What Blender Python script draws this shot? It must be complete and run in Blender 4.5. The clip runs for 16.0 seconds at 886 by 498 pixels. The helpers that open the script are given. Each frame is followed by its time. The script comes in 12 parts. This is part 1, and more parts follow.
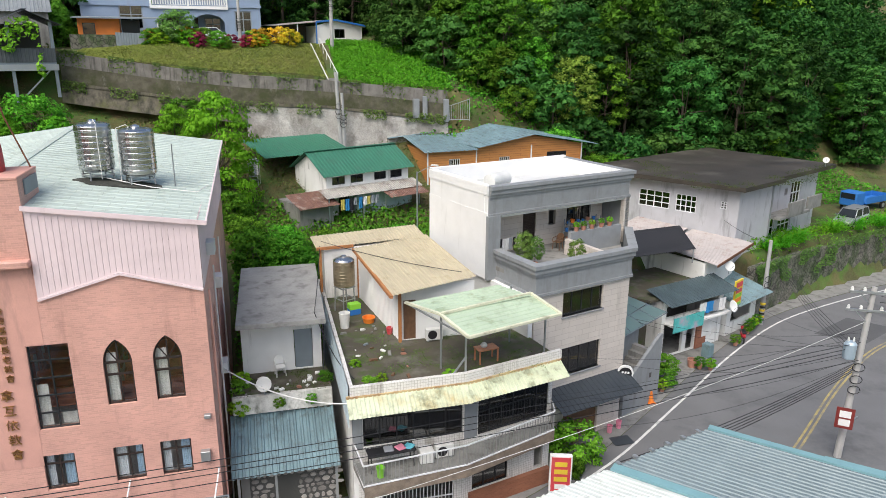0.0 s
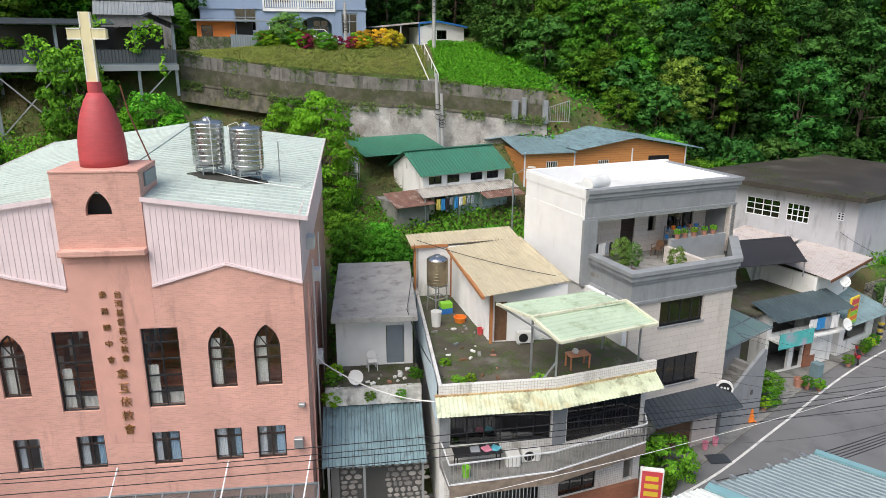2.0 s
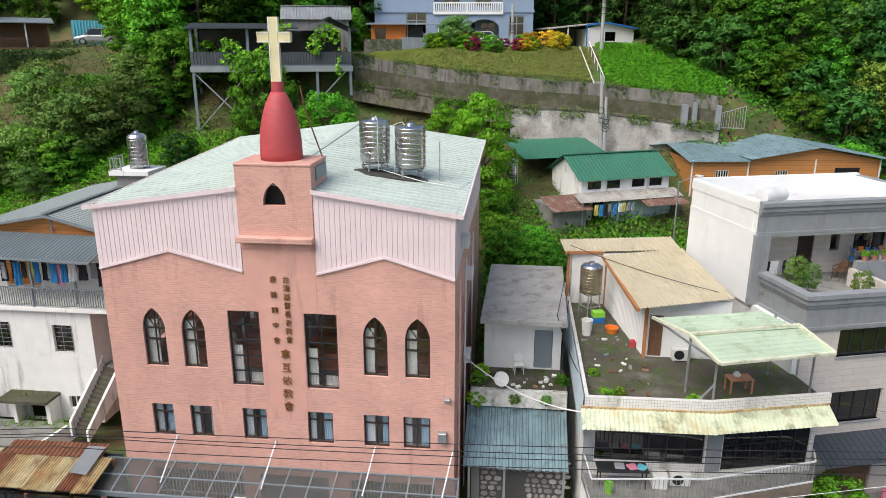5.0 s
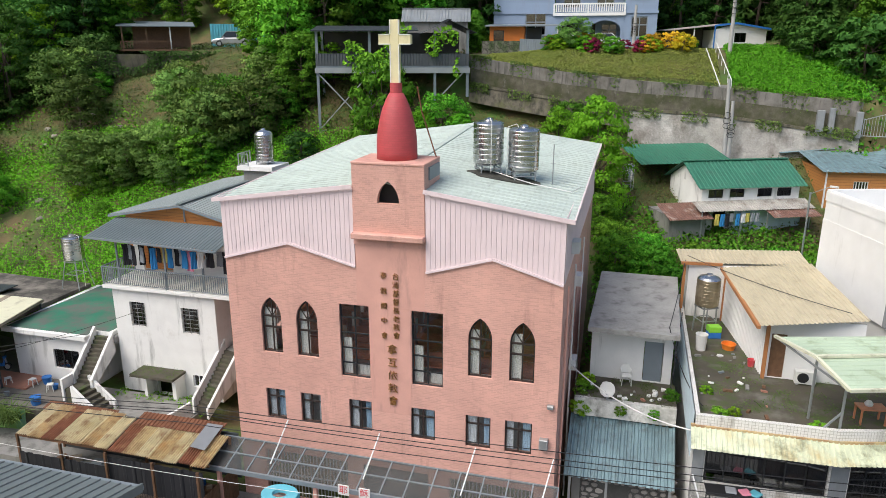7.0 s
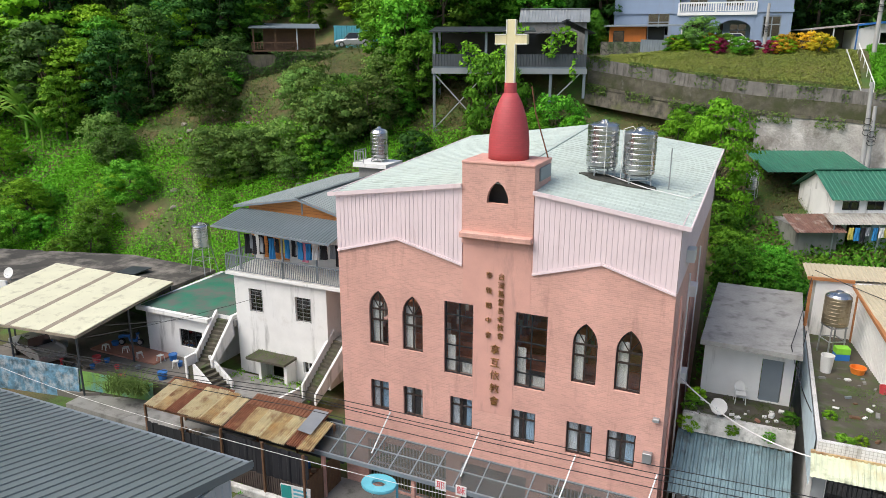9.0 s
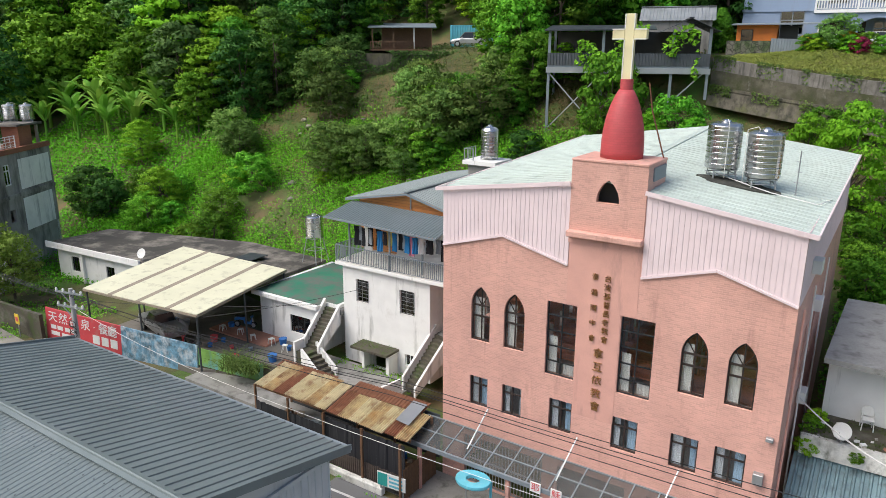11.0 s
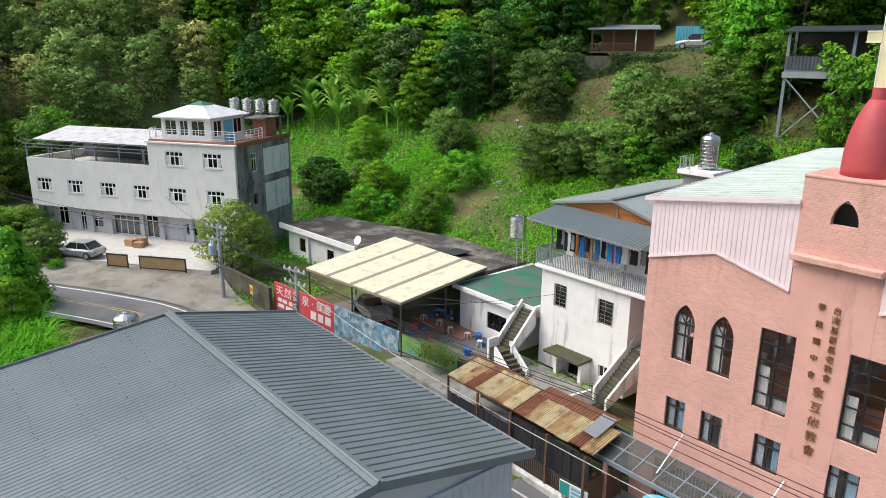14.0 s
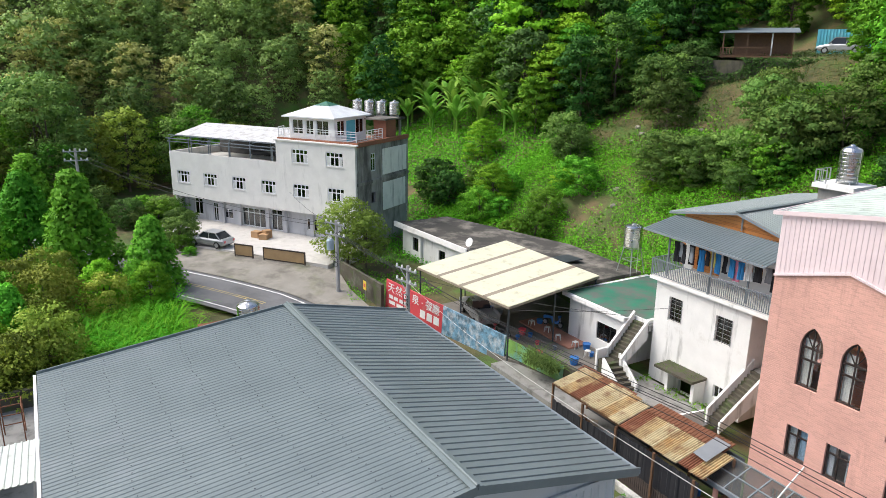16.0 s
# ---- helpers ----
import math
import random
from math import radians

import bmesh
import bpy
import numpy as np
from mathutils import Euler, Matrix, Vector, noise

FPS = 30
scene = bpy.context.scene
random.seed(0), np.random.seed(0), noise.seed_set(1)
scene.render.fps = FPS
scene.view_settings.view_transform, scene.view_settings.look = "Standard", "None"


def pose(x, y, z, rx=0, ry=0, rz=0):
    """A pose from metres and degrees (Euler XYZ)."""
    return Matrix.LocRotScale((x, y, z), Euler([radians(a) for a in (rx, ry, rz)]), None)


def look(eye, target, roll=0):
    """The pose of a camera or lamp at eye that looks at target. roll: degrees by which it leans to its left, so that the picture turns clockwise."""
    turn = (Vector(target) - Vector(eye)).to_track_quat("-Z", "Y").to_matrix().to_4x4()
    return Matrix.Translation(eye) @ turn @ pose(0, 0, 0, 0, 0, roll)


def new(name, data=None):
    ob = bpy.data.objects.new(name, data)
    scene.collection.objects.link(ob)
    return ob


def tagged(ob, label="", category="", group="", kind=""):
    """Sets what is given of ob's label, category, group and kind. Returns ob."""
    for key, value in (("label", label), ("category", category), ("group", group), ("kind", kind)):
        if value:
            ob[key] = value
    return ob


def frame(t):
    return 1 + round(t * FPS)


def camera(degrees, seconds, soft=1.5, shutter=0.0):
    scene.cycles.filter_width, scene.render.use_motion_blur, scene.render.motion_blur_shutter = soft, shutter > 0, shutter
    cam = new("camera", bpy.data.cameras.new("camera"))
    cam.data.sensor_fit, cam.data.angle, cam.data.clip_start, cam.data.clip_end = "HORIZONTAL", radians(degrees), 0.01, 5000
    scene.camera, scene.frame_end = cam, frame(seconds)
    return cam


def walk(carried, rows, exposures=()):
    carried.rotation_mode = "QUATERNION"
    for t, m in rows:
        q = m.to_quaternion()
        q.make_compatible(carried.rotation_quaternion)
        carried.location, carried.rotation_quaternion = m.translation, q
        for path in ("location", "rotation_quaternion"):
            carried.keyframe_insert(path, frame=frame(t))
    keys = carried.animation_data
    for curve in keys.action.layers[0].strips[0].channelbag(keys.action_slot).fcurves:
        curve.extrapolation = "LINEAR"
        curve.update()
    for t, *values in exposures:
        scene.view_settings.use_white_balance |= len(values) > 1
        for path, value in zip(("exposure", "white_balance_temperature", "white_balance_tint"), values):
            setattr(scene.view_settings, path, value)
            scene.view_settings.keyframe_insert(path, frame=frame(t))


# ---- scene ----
# ---- camera ----
cam = camera(64.51, 16.0, soft=0.7)
walk(cam, [
    (0.0, pose(0.02, -0.19, 20.09, 73.70, -0.31, -14.74)),
    (0.5, pose(0.02, -0.18, 20.09, 73.71, -0.25, -12.82)),
    (1.0, pose(0.02, -0.17, 20.08, 73.73, -0.24, -10.84)),
    (1.5, pose(0.02, -0.17, 20.09, 73.73, -0.22, -8.86)),
    (2.0, pose(0.01, -0.16, 20.09, 73.74, -0.21, -6.84)),
    (2.5, pose(0.02, -0.14, 20.09, 73.74, -0.21, -4.75)),
    (3.0, pose(0.01, -0.13, 20.09, 73.75, -0.20, -2.67)),
    (3.2, pose(0.01, -0.13, 20.09, 73.76, -0.19, -1.83)),
    (5.3, pose(-0.02, -0.05, 20.09, 73.89, -0.10, 7.43)),
    (5.5, pose(-0.03, -0.05, 20.09, 73.88, -0.11, 8.33)),
    (6.0, pose(-0.03, -0.04, 20.10, 73.92, -0.10, 10.65)),
    (6.5, pose(-0.03, -0.03, 20.10, 73.95, -0.07, 12.99)),
    (7.0, pose(-0.03, -0.02, 20.10, 73.98, -0.06, 15.29)),
    (7.5, pose(-0.03, -0.02, 20.09, 74.01, -0.04, 17.57)),
    (8.0, pose(-0.03, -0.02, 20.07, 74.02, -0.05, 19.87)),
    (8.5, pose(-0.03, -0.02, 20.06, 74.05, -0.04, 22.15)),
    (8.7, pose(-0.02, -0.02, 20.06, 74.06, -0.05, 23.06)),
    (10.8, pose(0.00, 0.09, 19.81, 74.15, -0.28, 32.56)),
    (11.0, pose(0.00, 0.09, 19.81, 74.16, -0.25, 33.48)),
    (11.5, pose(0.00, 0.10, 19.81, 74.17, -0.23, 36.44)),
    (12.0, pose(0.02, 0.11, 19.82, 74.21, -0.25, 39.37)),
    (12.5, pose(0.01, 0.12, 19.84, 74.20, -0.27, 42.19)),
    (13.0, pose(-0.00, 0.13, 19.85, 74.19, -0.31, 45.04)),
    (13.5, pose(-0.02, 0.15, 19.87, 74.18, -0.34, 47.81)),
    (14.0, pose(-0.04, 0.17, 19.88, 74.18, -0.38, 50.50)),
    (14.5, pose(-0.04, 0.18, 19.91, 74.16, -0.41, 53.12)),
    (15.0, pose(-0.03, 0.18, 19.93, 74.20, -0.45, 55.66)),
    (15.5, pose(-0.02, 0.18, 19.95, 74.26, -0.55, 57.96)),
    (16.0, pose(-0.01, 0.19, 19.96, 74.30, -0.59, 59.99)),
], [(0.0, 0.46), (7.0, 0.42), (11.0, 0.48), (13.5, 0.54), (16.0, 0.73)])

# ---- light ----
world = bpy.data.worlds.new("sky_world")
scene.world = world
world.use_nodes = True
wn = world.node_tree
sky = wn.nodes.new("ShaderNodeTexSky")
sky.sky_type = "NISHITA"
sky.sun_disc = False
sky.sun_elevation = radians(53)
sky.sun_rotation = radians(218)
sky.air_density, sky.dust_density, sky.ozone_density = 1.0, 3.0, 0.4
bg = wn.nodes["Background"]
bg.inputs["Strength"].default_value = 0.125
wn.links.new(sky.outputs["Color"], bg.inputs["Color"])
sun_data = bpy.data.lights.new("sun", "SUN")
sun_data.energy, sun_data.angle, sun_data.color = 2.05, radians(48), (1.0, 0.97, 0.92)
sun = new("sun", sun_data)
sun.matrix_world = look((-60, -36, 128), (0, 40, 0))

# ---- materials ----
def tint(c, k):
    return (min(1, c[0] * k), min(1, c[1] * k), min(1, c[2] * k), 1)


def mat(name, col, rough=0.7, metal=0.0, var=0.15, scale=1.2, fine=30.0, bump=0.15, dist=0.01,
        stain=None, amount=0.0, stretch=0.2, stain_scale=1.5, spread=0.0, spec=0.5, alpha=1.0, col2=None, amount2=0.0, scale2=0.6):
    """A surface with broad and fine variation, optional run-down streaks and a patchy second colour."""
    m = bpy.data.materials.new(name)
    m.use_nodes = True
    nt = m.node_tree
    n, l = nt.nodes, nt.links
    bsdf = n["Principled BSDF"]
    tc = n.new("ShaderNodeTexCoord")
    big = n.new("ShaderNodeTexNoise")
    big.inputs["Scale"].default_value, big.inputs["Detail"].default_value = scale, 6
    l.new(tc.outputs["Object"], big.inputs["Vector"])
    small = n.new("ShaderNodeTexNoise")
    small.inputs["Scale"].default_value, small.inputs["Detail"].default_value = fine, 3
    l.new(tc.outputs["Object"], small.inputs["Vector"])
    add = n.new("ShaderNodeMath")
    add.operation = "MULTIPLY_ADD"
    add.inputs[1].default_value = 0.45
    l.new(small.outputs["Fac"], add.inputs[0])
    l.new(big.outputs["Fac"], add.inputs[2])
    ramp = n.new("ShaderNodeValToRGB")
    ramp.color_ramp.elements[0].position, ramp.color_ramp.elements[1].position = 0.42, 1.05 - 0.05
    ramp.color_ramp.elements[0].color, ramp.color_ramp.elements[1].color = tint(col, 1 - var), tint(col, 1 + var)
    l.new(add.outputs[0], ramp.inputs["Fac"])
    out = ramp.outputs["Color"]

    def layer(out, colour, amt, sx, sz, detail):
        mp = n.new("ShaderNodeMapping")
        mp.inputs["Scale"].default_value = (sx, sx, sz)
        l.new(tc.outputs["Object"], mp.inputs["Vector"])
        ns = n.new("ShaderNodeTexNoise")
        ns.inputs["Scale"].default_value, ns.inputs["Detail"].default_value, ns.inputs["Roughness"].default_value = 1.0, detail, 0.65
        l.new(mp.outputs[0], ns.inputs["Vector"])
        r = n.new("ShaderNodeMapRange")
        r.inputs["From Min"].default_value, r.inputs["From Max"].default_value = 0.64 - 0.3 * amt, 0.76 - 0.2 * amt
        l.new(ns.outputs["Fac"], r.inputs["Value"])
        k = n.new("ShaderNodeMath")
        k.operation = "MULTIPLY"
        k.inputs[1].default_value = min(1, 0.5 + 0.5 * amt)
        l.new(r.outputs[0], k.inputs[0])
        mx = n.new("ShaderNodeMix")
        mx.data_type = "RGBA"
        l.new(k.outputs[0], mx.inputs["Factor"])
        l.new(out, mx.inputs["A"])
        mx.inputs["B"].default_value = (*colour, 1)
        return mx.outputs["Result"]

    if col2:
        out = layer(out, col2, amount2, scale2, scale2, 7)
    if stain:
        out = layer(out, stain, amount, stain_scale, stain_scale * stretch, 8)
    if spread:
        oi = n.new("ShaderNodeObjectInfo")
        hs = n.new("ShaderNodeHueSaturation")
        mr = n.new("ShaderNodeMapRange")
        mr.inputs["To Min"].default_value, mr.inputs["To Max"].default_value = 1 - spread, 1 + spread
        l.new(oi.outputs["Random"], mr.inputs["Value"])
        l.new(mr.outputs[0], hs.inputs["Value"])
        l.new(out, hs.inputs["Color"])
        out = hs.outputs["Color"]
    l.new(out, bsdf.inputs["Base Color"])
    bsdf.inputs["Roughness"].default_value = rough
    bsdf.inputs["Metallic"].default_value = metal
    bsdf.inputs["Specular IOR Level"].default_value = spec
    rr = n.new("ShaderNodeMapRange")
    rr.inputs["To Min"].default_value, rr.inputs["To Max"].default_value = max(0.03, rough - 0.12), min(1, rough + 0.12)
    l.new(big.outputs["Fac"], rr.inputs["Value"])
    l.new(rr.outputs[0], bsdf.inputs["Roughness"])
    if bump:
        b = n.new("ShaderNodeBump")
        b.inputs["Strength"].default_value, b.inputs["Distance"].default_value = bump, dist
        l.new(add.outputs[0], b.inputs["Height"])
        l.new(b.outputs[0], bsdf.inputs["Normal"])
    return m


def tiled(name, col, mortar, w, h, gap=0.006, rough=0.55, var=0.12, bump=0.3, stain=None, amount=0.0, offset=0.5, flat=False):
    """Small facing tiles laid in courses."""
    m = mat(name, col, rough, 0, var, 0.5, 25, 0.0, stain=stain, amount=amount, stretch=0.15)
    nt = m.node_tree
    n, l = nt.nodes, nt.links
    bsdf = n["Principled BSDF"]
    src = bsdf.inputs["Base Color"].links[0].from_socket
    tc = n.new("ShaderNodeTexCoord")
    sep = n.new("ShaderNodeSeparateXYZ")
    l.new(tc.outputs["Object"], sep.inputs[0])
    s = n.new("ShaderNodeMath")
    l.new(sep.outputs["X"], s.inputs[0])
    l.new(sep.outputs["Y"], s.inputs[1])
    cb = n.new("ShaderNodeCombineXYZ")
    l.new(sep.outputs["X"] if flat else s.outputs[0], cb.inputs["X"])
    l.new(sep.outputs["Y" if flat else "Z"], cb.inputs["Y"])
    br = n.new("ShaderNodeTexBrick")
    br.offset = offset
    br.inputs["Scale"].default_value = 1.0
    br.inputs["Brick Width"].default_value, br.inputs["Row Height"].default_value = w, h
    br.inputs["Mortar Size"].default_value, br.inputs["Mortar Smooth"].default_value = gap, 0.3
    br.inputs["Color1"].default_value, br.inputs["Color2"].default_value = (1 - var, 1 - var, 1 - var, 1), (1, 1, 1, 1)
    br.inputs["Mortar"].default_value = (*[min(1, a / max(0.02, b)) for a, b in zip(mortar, col)], 1)
    l.new(cb.outputs[0], br.inputs["Vector"])
    mx = n.new("ShaderNodeMix")
    mx.data_type, mx.blend_type = "RGBA", "MULTIPLY"
    mx.inputs["Factor"].default_value = 1
    l.new(src, mx.inputs["A"])
    l.new(br.outputs["Color"], mx.inputs["B"])
    l.new(mx.outputs["Result"], bsdf.inputs["Base Color"])
    b = n.new("ShaderNodeBump")
    b.invert = True
    b.inputs["Strength"].default_value, b.inputs["Distance"].default_value = bump, 0.01
    l.new(br.outputs["Fac"], b.inputs["Height"])
    l.new(b.outputs[0], bsdf.inputs["Normal"])
    return m


def glass(name, col=(0.55, 0.6, 0.6), gloss=0.12):
    m = bpy.data.materials.new(name)
    m.use_nodes = True
    n, l = m.node_tree.nodes, m.node_tree.links
    n.remove(n["Principled BSDF"])
    tr, gl, mx, fr, mr = (n.new("ShaderNodeBsdfTransparent"), n.new("ShaderNodeBsdfGlossy"), n.new("ShaderNodeMixShader"),
                          n.new("ShaderNodeFresnel"), n.new("ShaderNodeMapRange"))
    tr.inputs["Color"].default_value = (*col, 1)
    gl.inputs["Roughness"].default_value = 0.03
    mr.inputs["To Min"].default_value, mr.inputs["To Max"].default_value = gloss, 1
    l.new(fr.outputs[0], mr.inputs["Value"])
    l.new(mr.outputs[0], mx.inputs["Fac"])
    l.new(tr.outputs[0], mx.inputs[1])
    l.new(gl.outputs[0], mx.inputs[2])
    l.new(mx.outputs[0], n["Material Output"].inputs["Surface"])
    return m


def dusty(name, col, clear):
    """A dusty clear sheet: partly seen through, partly grey with dirt."""
    m = mat(name, col, 0.4, var=0.25, scale=1.5, bump=0.0)
    n, l = m.node_tree.nodes, m.node_tree.links
    tr, mx = n.new("ShaderNodeBsdfTransparent"), n.new("ShaderNodeMixShader")
    mx.inputs["Fac"].default_value = clear
    l.new(n["Principled BSDF"].outputs[0], mx.inputs[1])
    l.new(tr.outputs[0], mx.inputs[2])
    l.new(mx.outputs[0], n["Material Output"].inputs["Surface"])
    return m


def leafy(name, col, col_b, spread=0.48):
    """Leaves: colour varies leaf by leaf and from plant to plant, some light comes through."""
    m = bpy.data.materials.new(name)
    m.use_nodes = True
    n, l = m.node_tree.nodes, m.node_tree.links
    bsdf = n["Principled BSDF"]
    g = n.new("ShaderNodeNewGeometry")
    mx = n.new("ShaderNodeMix")
    mx.data_type = "RGBA"
    l.new(g.outputs["Random Per Island"], mx.inputs["Factor"])
    mx.inputs["A"].default_value, mx.inputs["B"].default_value = (*col, 1), (*col_b, 1)
    oi, hs, mr, mh = n.new("ShaderNodeObjectInfo"), n.new("ShaderNodeHueSaturation"), n.new("ShaderNodeMapRange"), n.new("ShaderNodeMapRange")
    mr.inputs["To Min"].default_value, mr.inputs["To Max"].default_value = 1 - spread, 1 + spread
    mh.inputs["To Min"].default_value, mh.inputs["To Max"].default_value = 0.475, 0.515
    wn_ = n.new("ShaderNodeTexWhiteNoise")
    wn_.noise_dimensions = "1D"
    l.new(oi.outputs["Random"], wn_.inputs["W"])
    l.new(oi.outputs["Random"], mr.inputs["Value"])
    l.new(wn_.outputs["Value"], mh.inputs["Value"])
    l.new(mr.outputs[0], hs.inputs["Value"])
    l.new(mh.outputs[0], hs.inputs["Hue"])
    l.new(mx.outputs["Result"], hs.inputs["Color"])
    l.new(hs.outputs["Color"], bsdf.inputs["Base Color"])
    bsdf.inputs["Roughness"].default_value = 0.6
    bsdf.inputs["Specular IOR Level"].default_value = 0.12
    tl, ms = n.new("ShaderNodeBsdfTranslucent"), n.new("ShaderNodeMixShader")
    l.new(hs.outputs["Color"], tl.inputs["Color"])
    ms.inputs["Fac"].default_value = 0.3
    l.new(bsdf.outputs[0], ms.inputs[1])
    l.new(tl.outputs[0], ms.inputs[2])
    l.new(ms.outputs[0], n["Material Output"].inputs["Surface"])
    return m


# ---- builders ----
def thing(name, label, category, m=None, group="", kind=""):
    """An Empty at the base of a thing; its parts are built in its own axes."""
    ob = new(name)
    ob.empty_display_size = 0.3
    if m is not None:
        ob.matrix_basis = m
    return tagged(ob, label, category, group, kind)


def mesh_of(name, bm, material):
    me = bpy.data.meshes.new(name)
    bm.to_mesh(me)
    bm.free()
    for mm in (material if isinstance(material, (list, tuple)) else [material]):
        me.materials.append(mm)
    return me


def part(name, bm, material, parent=None, label="", smooth=False):
    me = mesh_of(name, bm, material)
    if smooth:
        me.polygons.foreach_set("use_smooth", [True] * len(me.polygons))
    ob = new(name, me)
    if parent is not None:
        ob.parent = parent
    if label:
        ob["label"] = label
    return ob


def again(name, src, parent, m):
    """One more piece on the mesh of src, at the pose m in its parent's axes."""
    ob = new(name, src.data)
    ob.parent = parent
    ob.matrix_basis = m
    return ob


def solo(name, bm, material, label, category, group="", kind="", m=None, smooth=False):
    ob = part(name, bm, material, None, "", smooth)
    if m is not None:
        ob.matrix_basis = m
    return tagged(ob, label, category, group, kind)


def box(bm, x0, x1, y0, y1, z0, z1, bevel=0.0):
    vs = [bm.verts.new((x, y, z)) for x in (x0, x1) for y in (y0, y1) for z in (z0, z1)]
    fs = [bm.faces.new([vs[i] for i in q]) for q in ((0, 1, 3, 2), (4, 6, 7, 5), (0, 4, 5, 1), (2, 3, 7, 6), (0, 2, 6, 4), (1, 5, 7, 3))]
    if bevel:
        es = list({e for f in fs for e in f.edges})
        bmesh.ops.bevel(bm, geom=es, offset=bevel, segments=1, affect="EDGES", profile=0.5)
    return bm


def boxm(bm, m, sx, sy, sz):
    """A box of that size, standing on the origin of the pose m."""
    vs = [bm.verts.new(m @ Vector((x * sx / 2, y * sy / 2, z * sz))) for x in (-1, 1) for y in (-1, 1) for z in (0, 1)]
    for q in ((0, 1, 3, 2), (4, 6, 7, 5), (0, 4, 5, 1), (2, 3, 7, 6), (0, 2, 6, 4), (1, 5, 7, 3)):
        bm.faces.new([vs[i] for i in q])
    return bm


def bar(bm, a, b, w, h=None):
    """A square bar from a to b."""
    a, b = Vector(a), Vector(b)
    d = b - a
    up = Vector((0, 0, 1)) if abs(d.normalized().z) < 0.98 else Vector((0, 1, 0))
    s = d.cross(up).normalized() * w / 2
    t = s.cross(d).normalized() * (h or w) / 2
    vs = [bm.verts.new(p + i * s + j * t) for p in (a, b) for i, j in ((-1, -1), (1, -1), (1, 1), (-1, 1))]
    for q in ((3, 2, 1, 0), (4, 5, 6, 7), (0, 1, 5, 4), (1, 2, 6, 5), (2, 3, 7, 6), (3, 0, 4, 7)):
        bm.faces.new([vs[i] for i in q])
    return bm


def prism(bm, poly, z0, z1):
    lo = [bm.verts.new((x, y, z0)) for x, y in poly]
    hi = [bm.verts.new((x, y, z1)) for x, y in poly]
    n = len(poly)
    bm.faces.new(lo[::-1])
    bm.faces.new(hi)
    for i in range(n):
        bm.faces.new((lo[i], lo[(i + 1) % n], hi[(i + 1) % n], hi[i]))
    return bm


def plate(bm, pts, thick):
    """A plate on a flat polygon of points in space, thickened downwards along its normal."""
    pts = [Vector(p) for p in pts]
    nrm = (pts[1] - pts[0]).cross(pts[2] - pts[0]).normalized()
    if nrm.z < 0:
        nrm = -nrm
    hi = [bm.verts.new(p) for p in pts]
    lo = [bm.verts.new(p - nrm * thick) for p in pts]
    n = len(pts)
    bm.faces.new(hi)
    bm.faces.new(lo[::-1])
    for i in range(n):
        bm.faces.new((lo[i], lo[(i + 1) % n], hi[(i + 1) % n], hi[i]))
    bmesh.ops.recalc_face_normals(bm, faces=bm.faces)
    return bm


def tube(bm, pts, r, n=8, caps=True):
    """A round bar through points; r is one radius or one for each point."""
    pts = [Vector(p) for p in pts]
    rs = r if isinstance(r, (list, tuple)) else [r] * len(pts)
    rings = []
    for i, p in enumerate(pts):
        d = (pts[min(i + 1, len(pts) - 1)] - pts[max(i - 1, 0)]).normalized()
        ref = Vector((0, 0, 1)) if abs(d.z) < 0.95 else Vector((1, 0, 0))
        a = d.cross(ref).normalized()
        b = d.cross(a).normalized()
        rings.append([bm.verts.new(p + rs[i] * (math.cos(2 * math.pi * k / n) * a + math.sin(2 * math.pi * k / n) * b)) for k in range(n)])
    for u, v in zip(rings, rings[1:]):
        for k in range(n):
            bm.faces.new((u[k], v[k], v[(k + 1) % n], u[(k + 1) % n]))
    if caps:
        bm.faces.new(rings[0])
        bm.faces.new(rings[-1][::-1])
    return bm


def lathe(bm, prof, n=24, at=(0, 0, 0)):
    """A turned body from (radius, height) pairs."""
    rings = []
    for r, z in prof:
        rings.append([bm.verts.new((at[0] + r * math.cos(2 * math.pi * k / n), at[1] + r * math.sin(2 * math.pi * k / n), at[2] + z)) for k in range(n)])
    for u, v in zip(rings, rings[1:]):
        for k in range(n):
            bm.faces.new((u[k], u[(k + 1) % n], v[(k + 1) % n], v[k]))
    bm.faces.new(rings[0][::-1])
    bm.faces.new(rings[-1])
    return bm


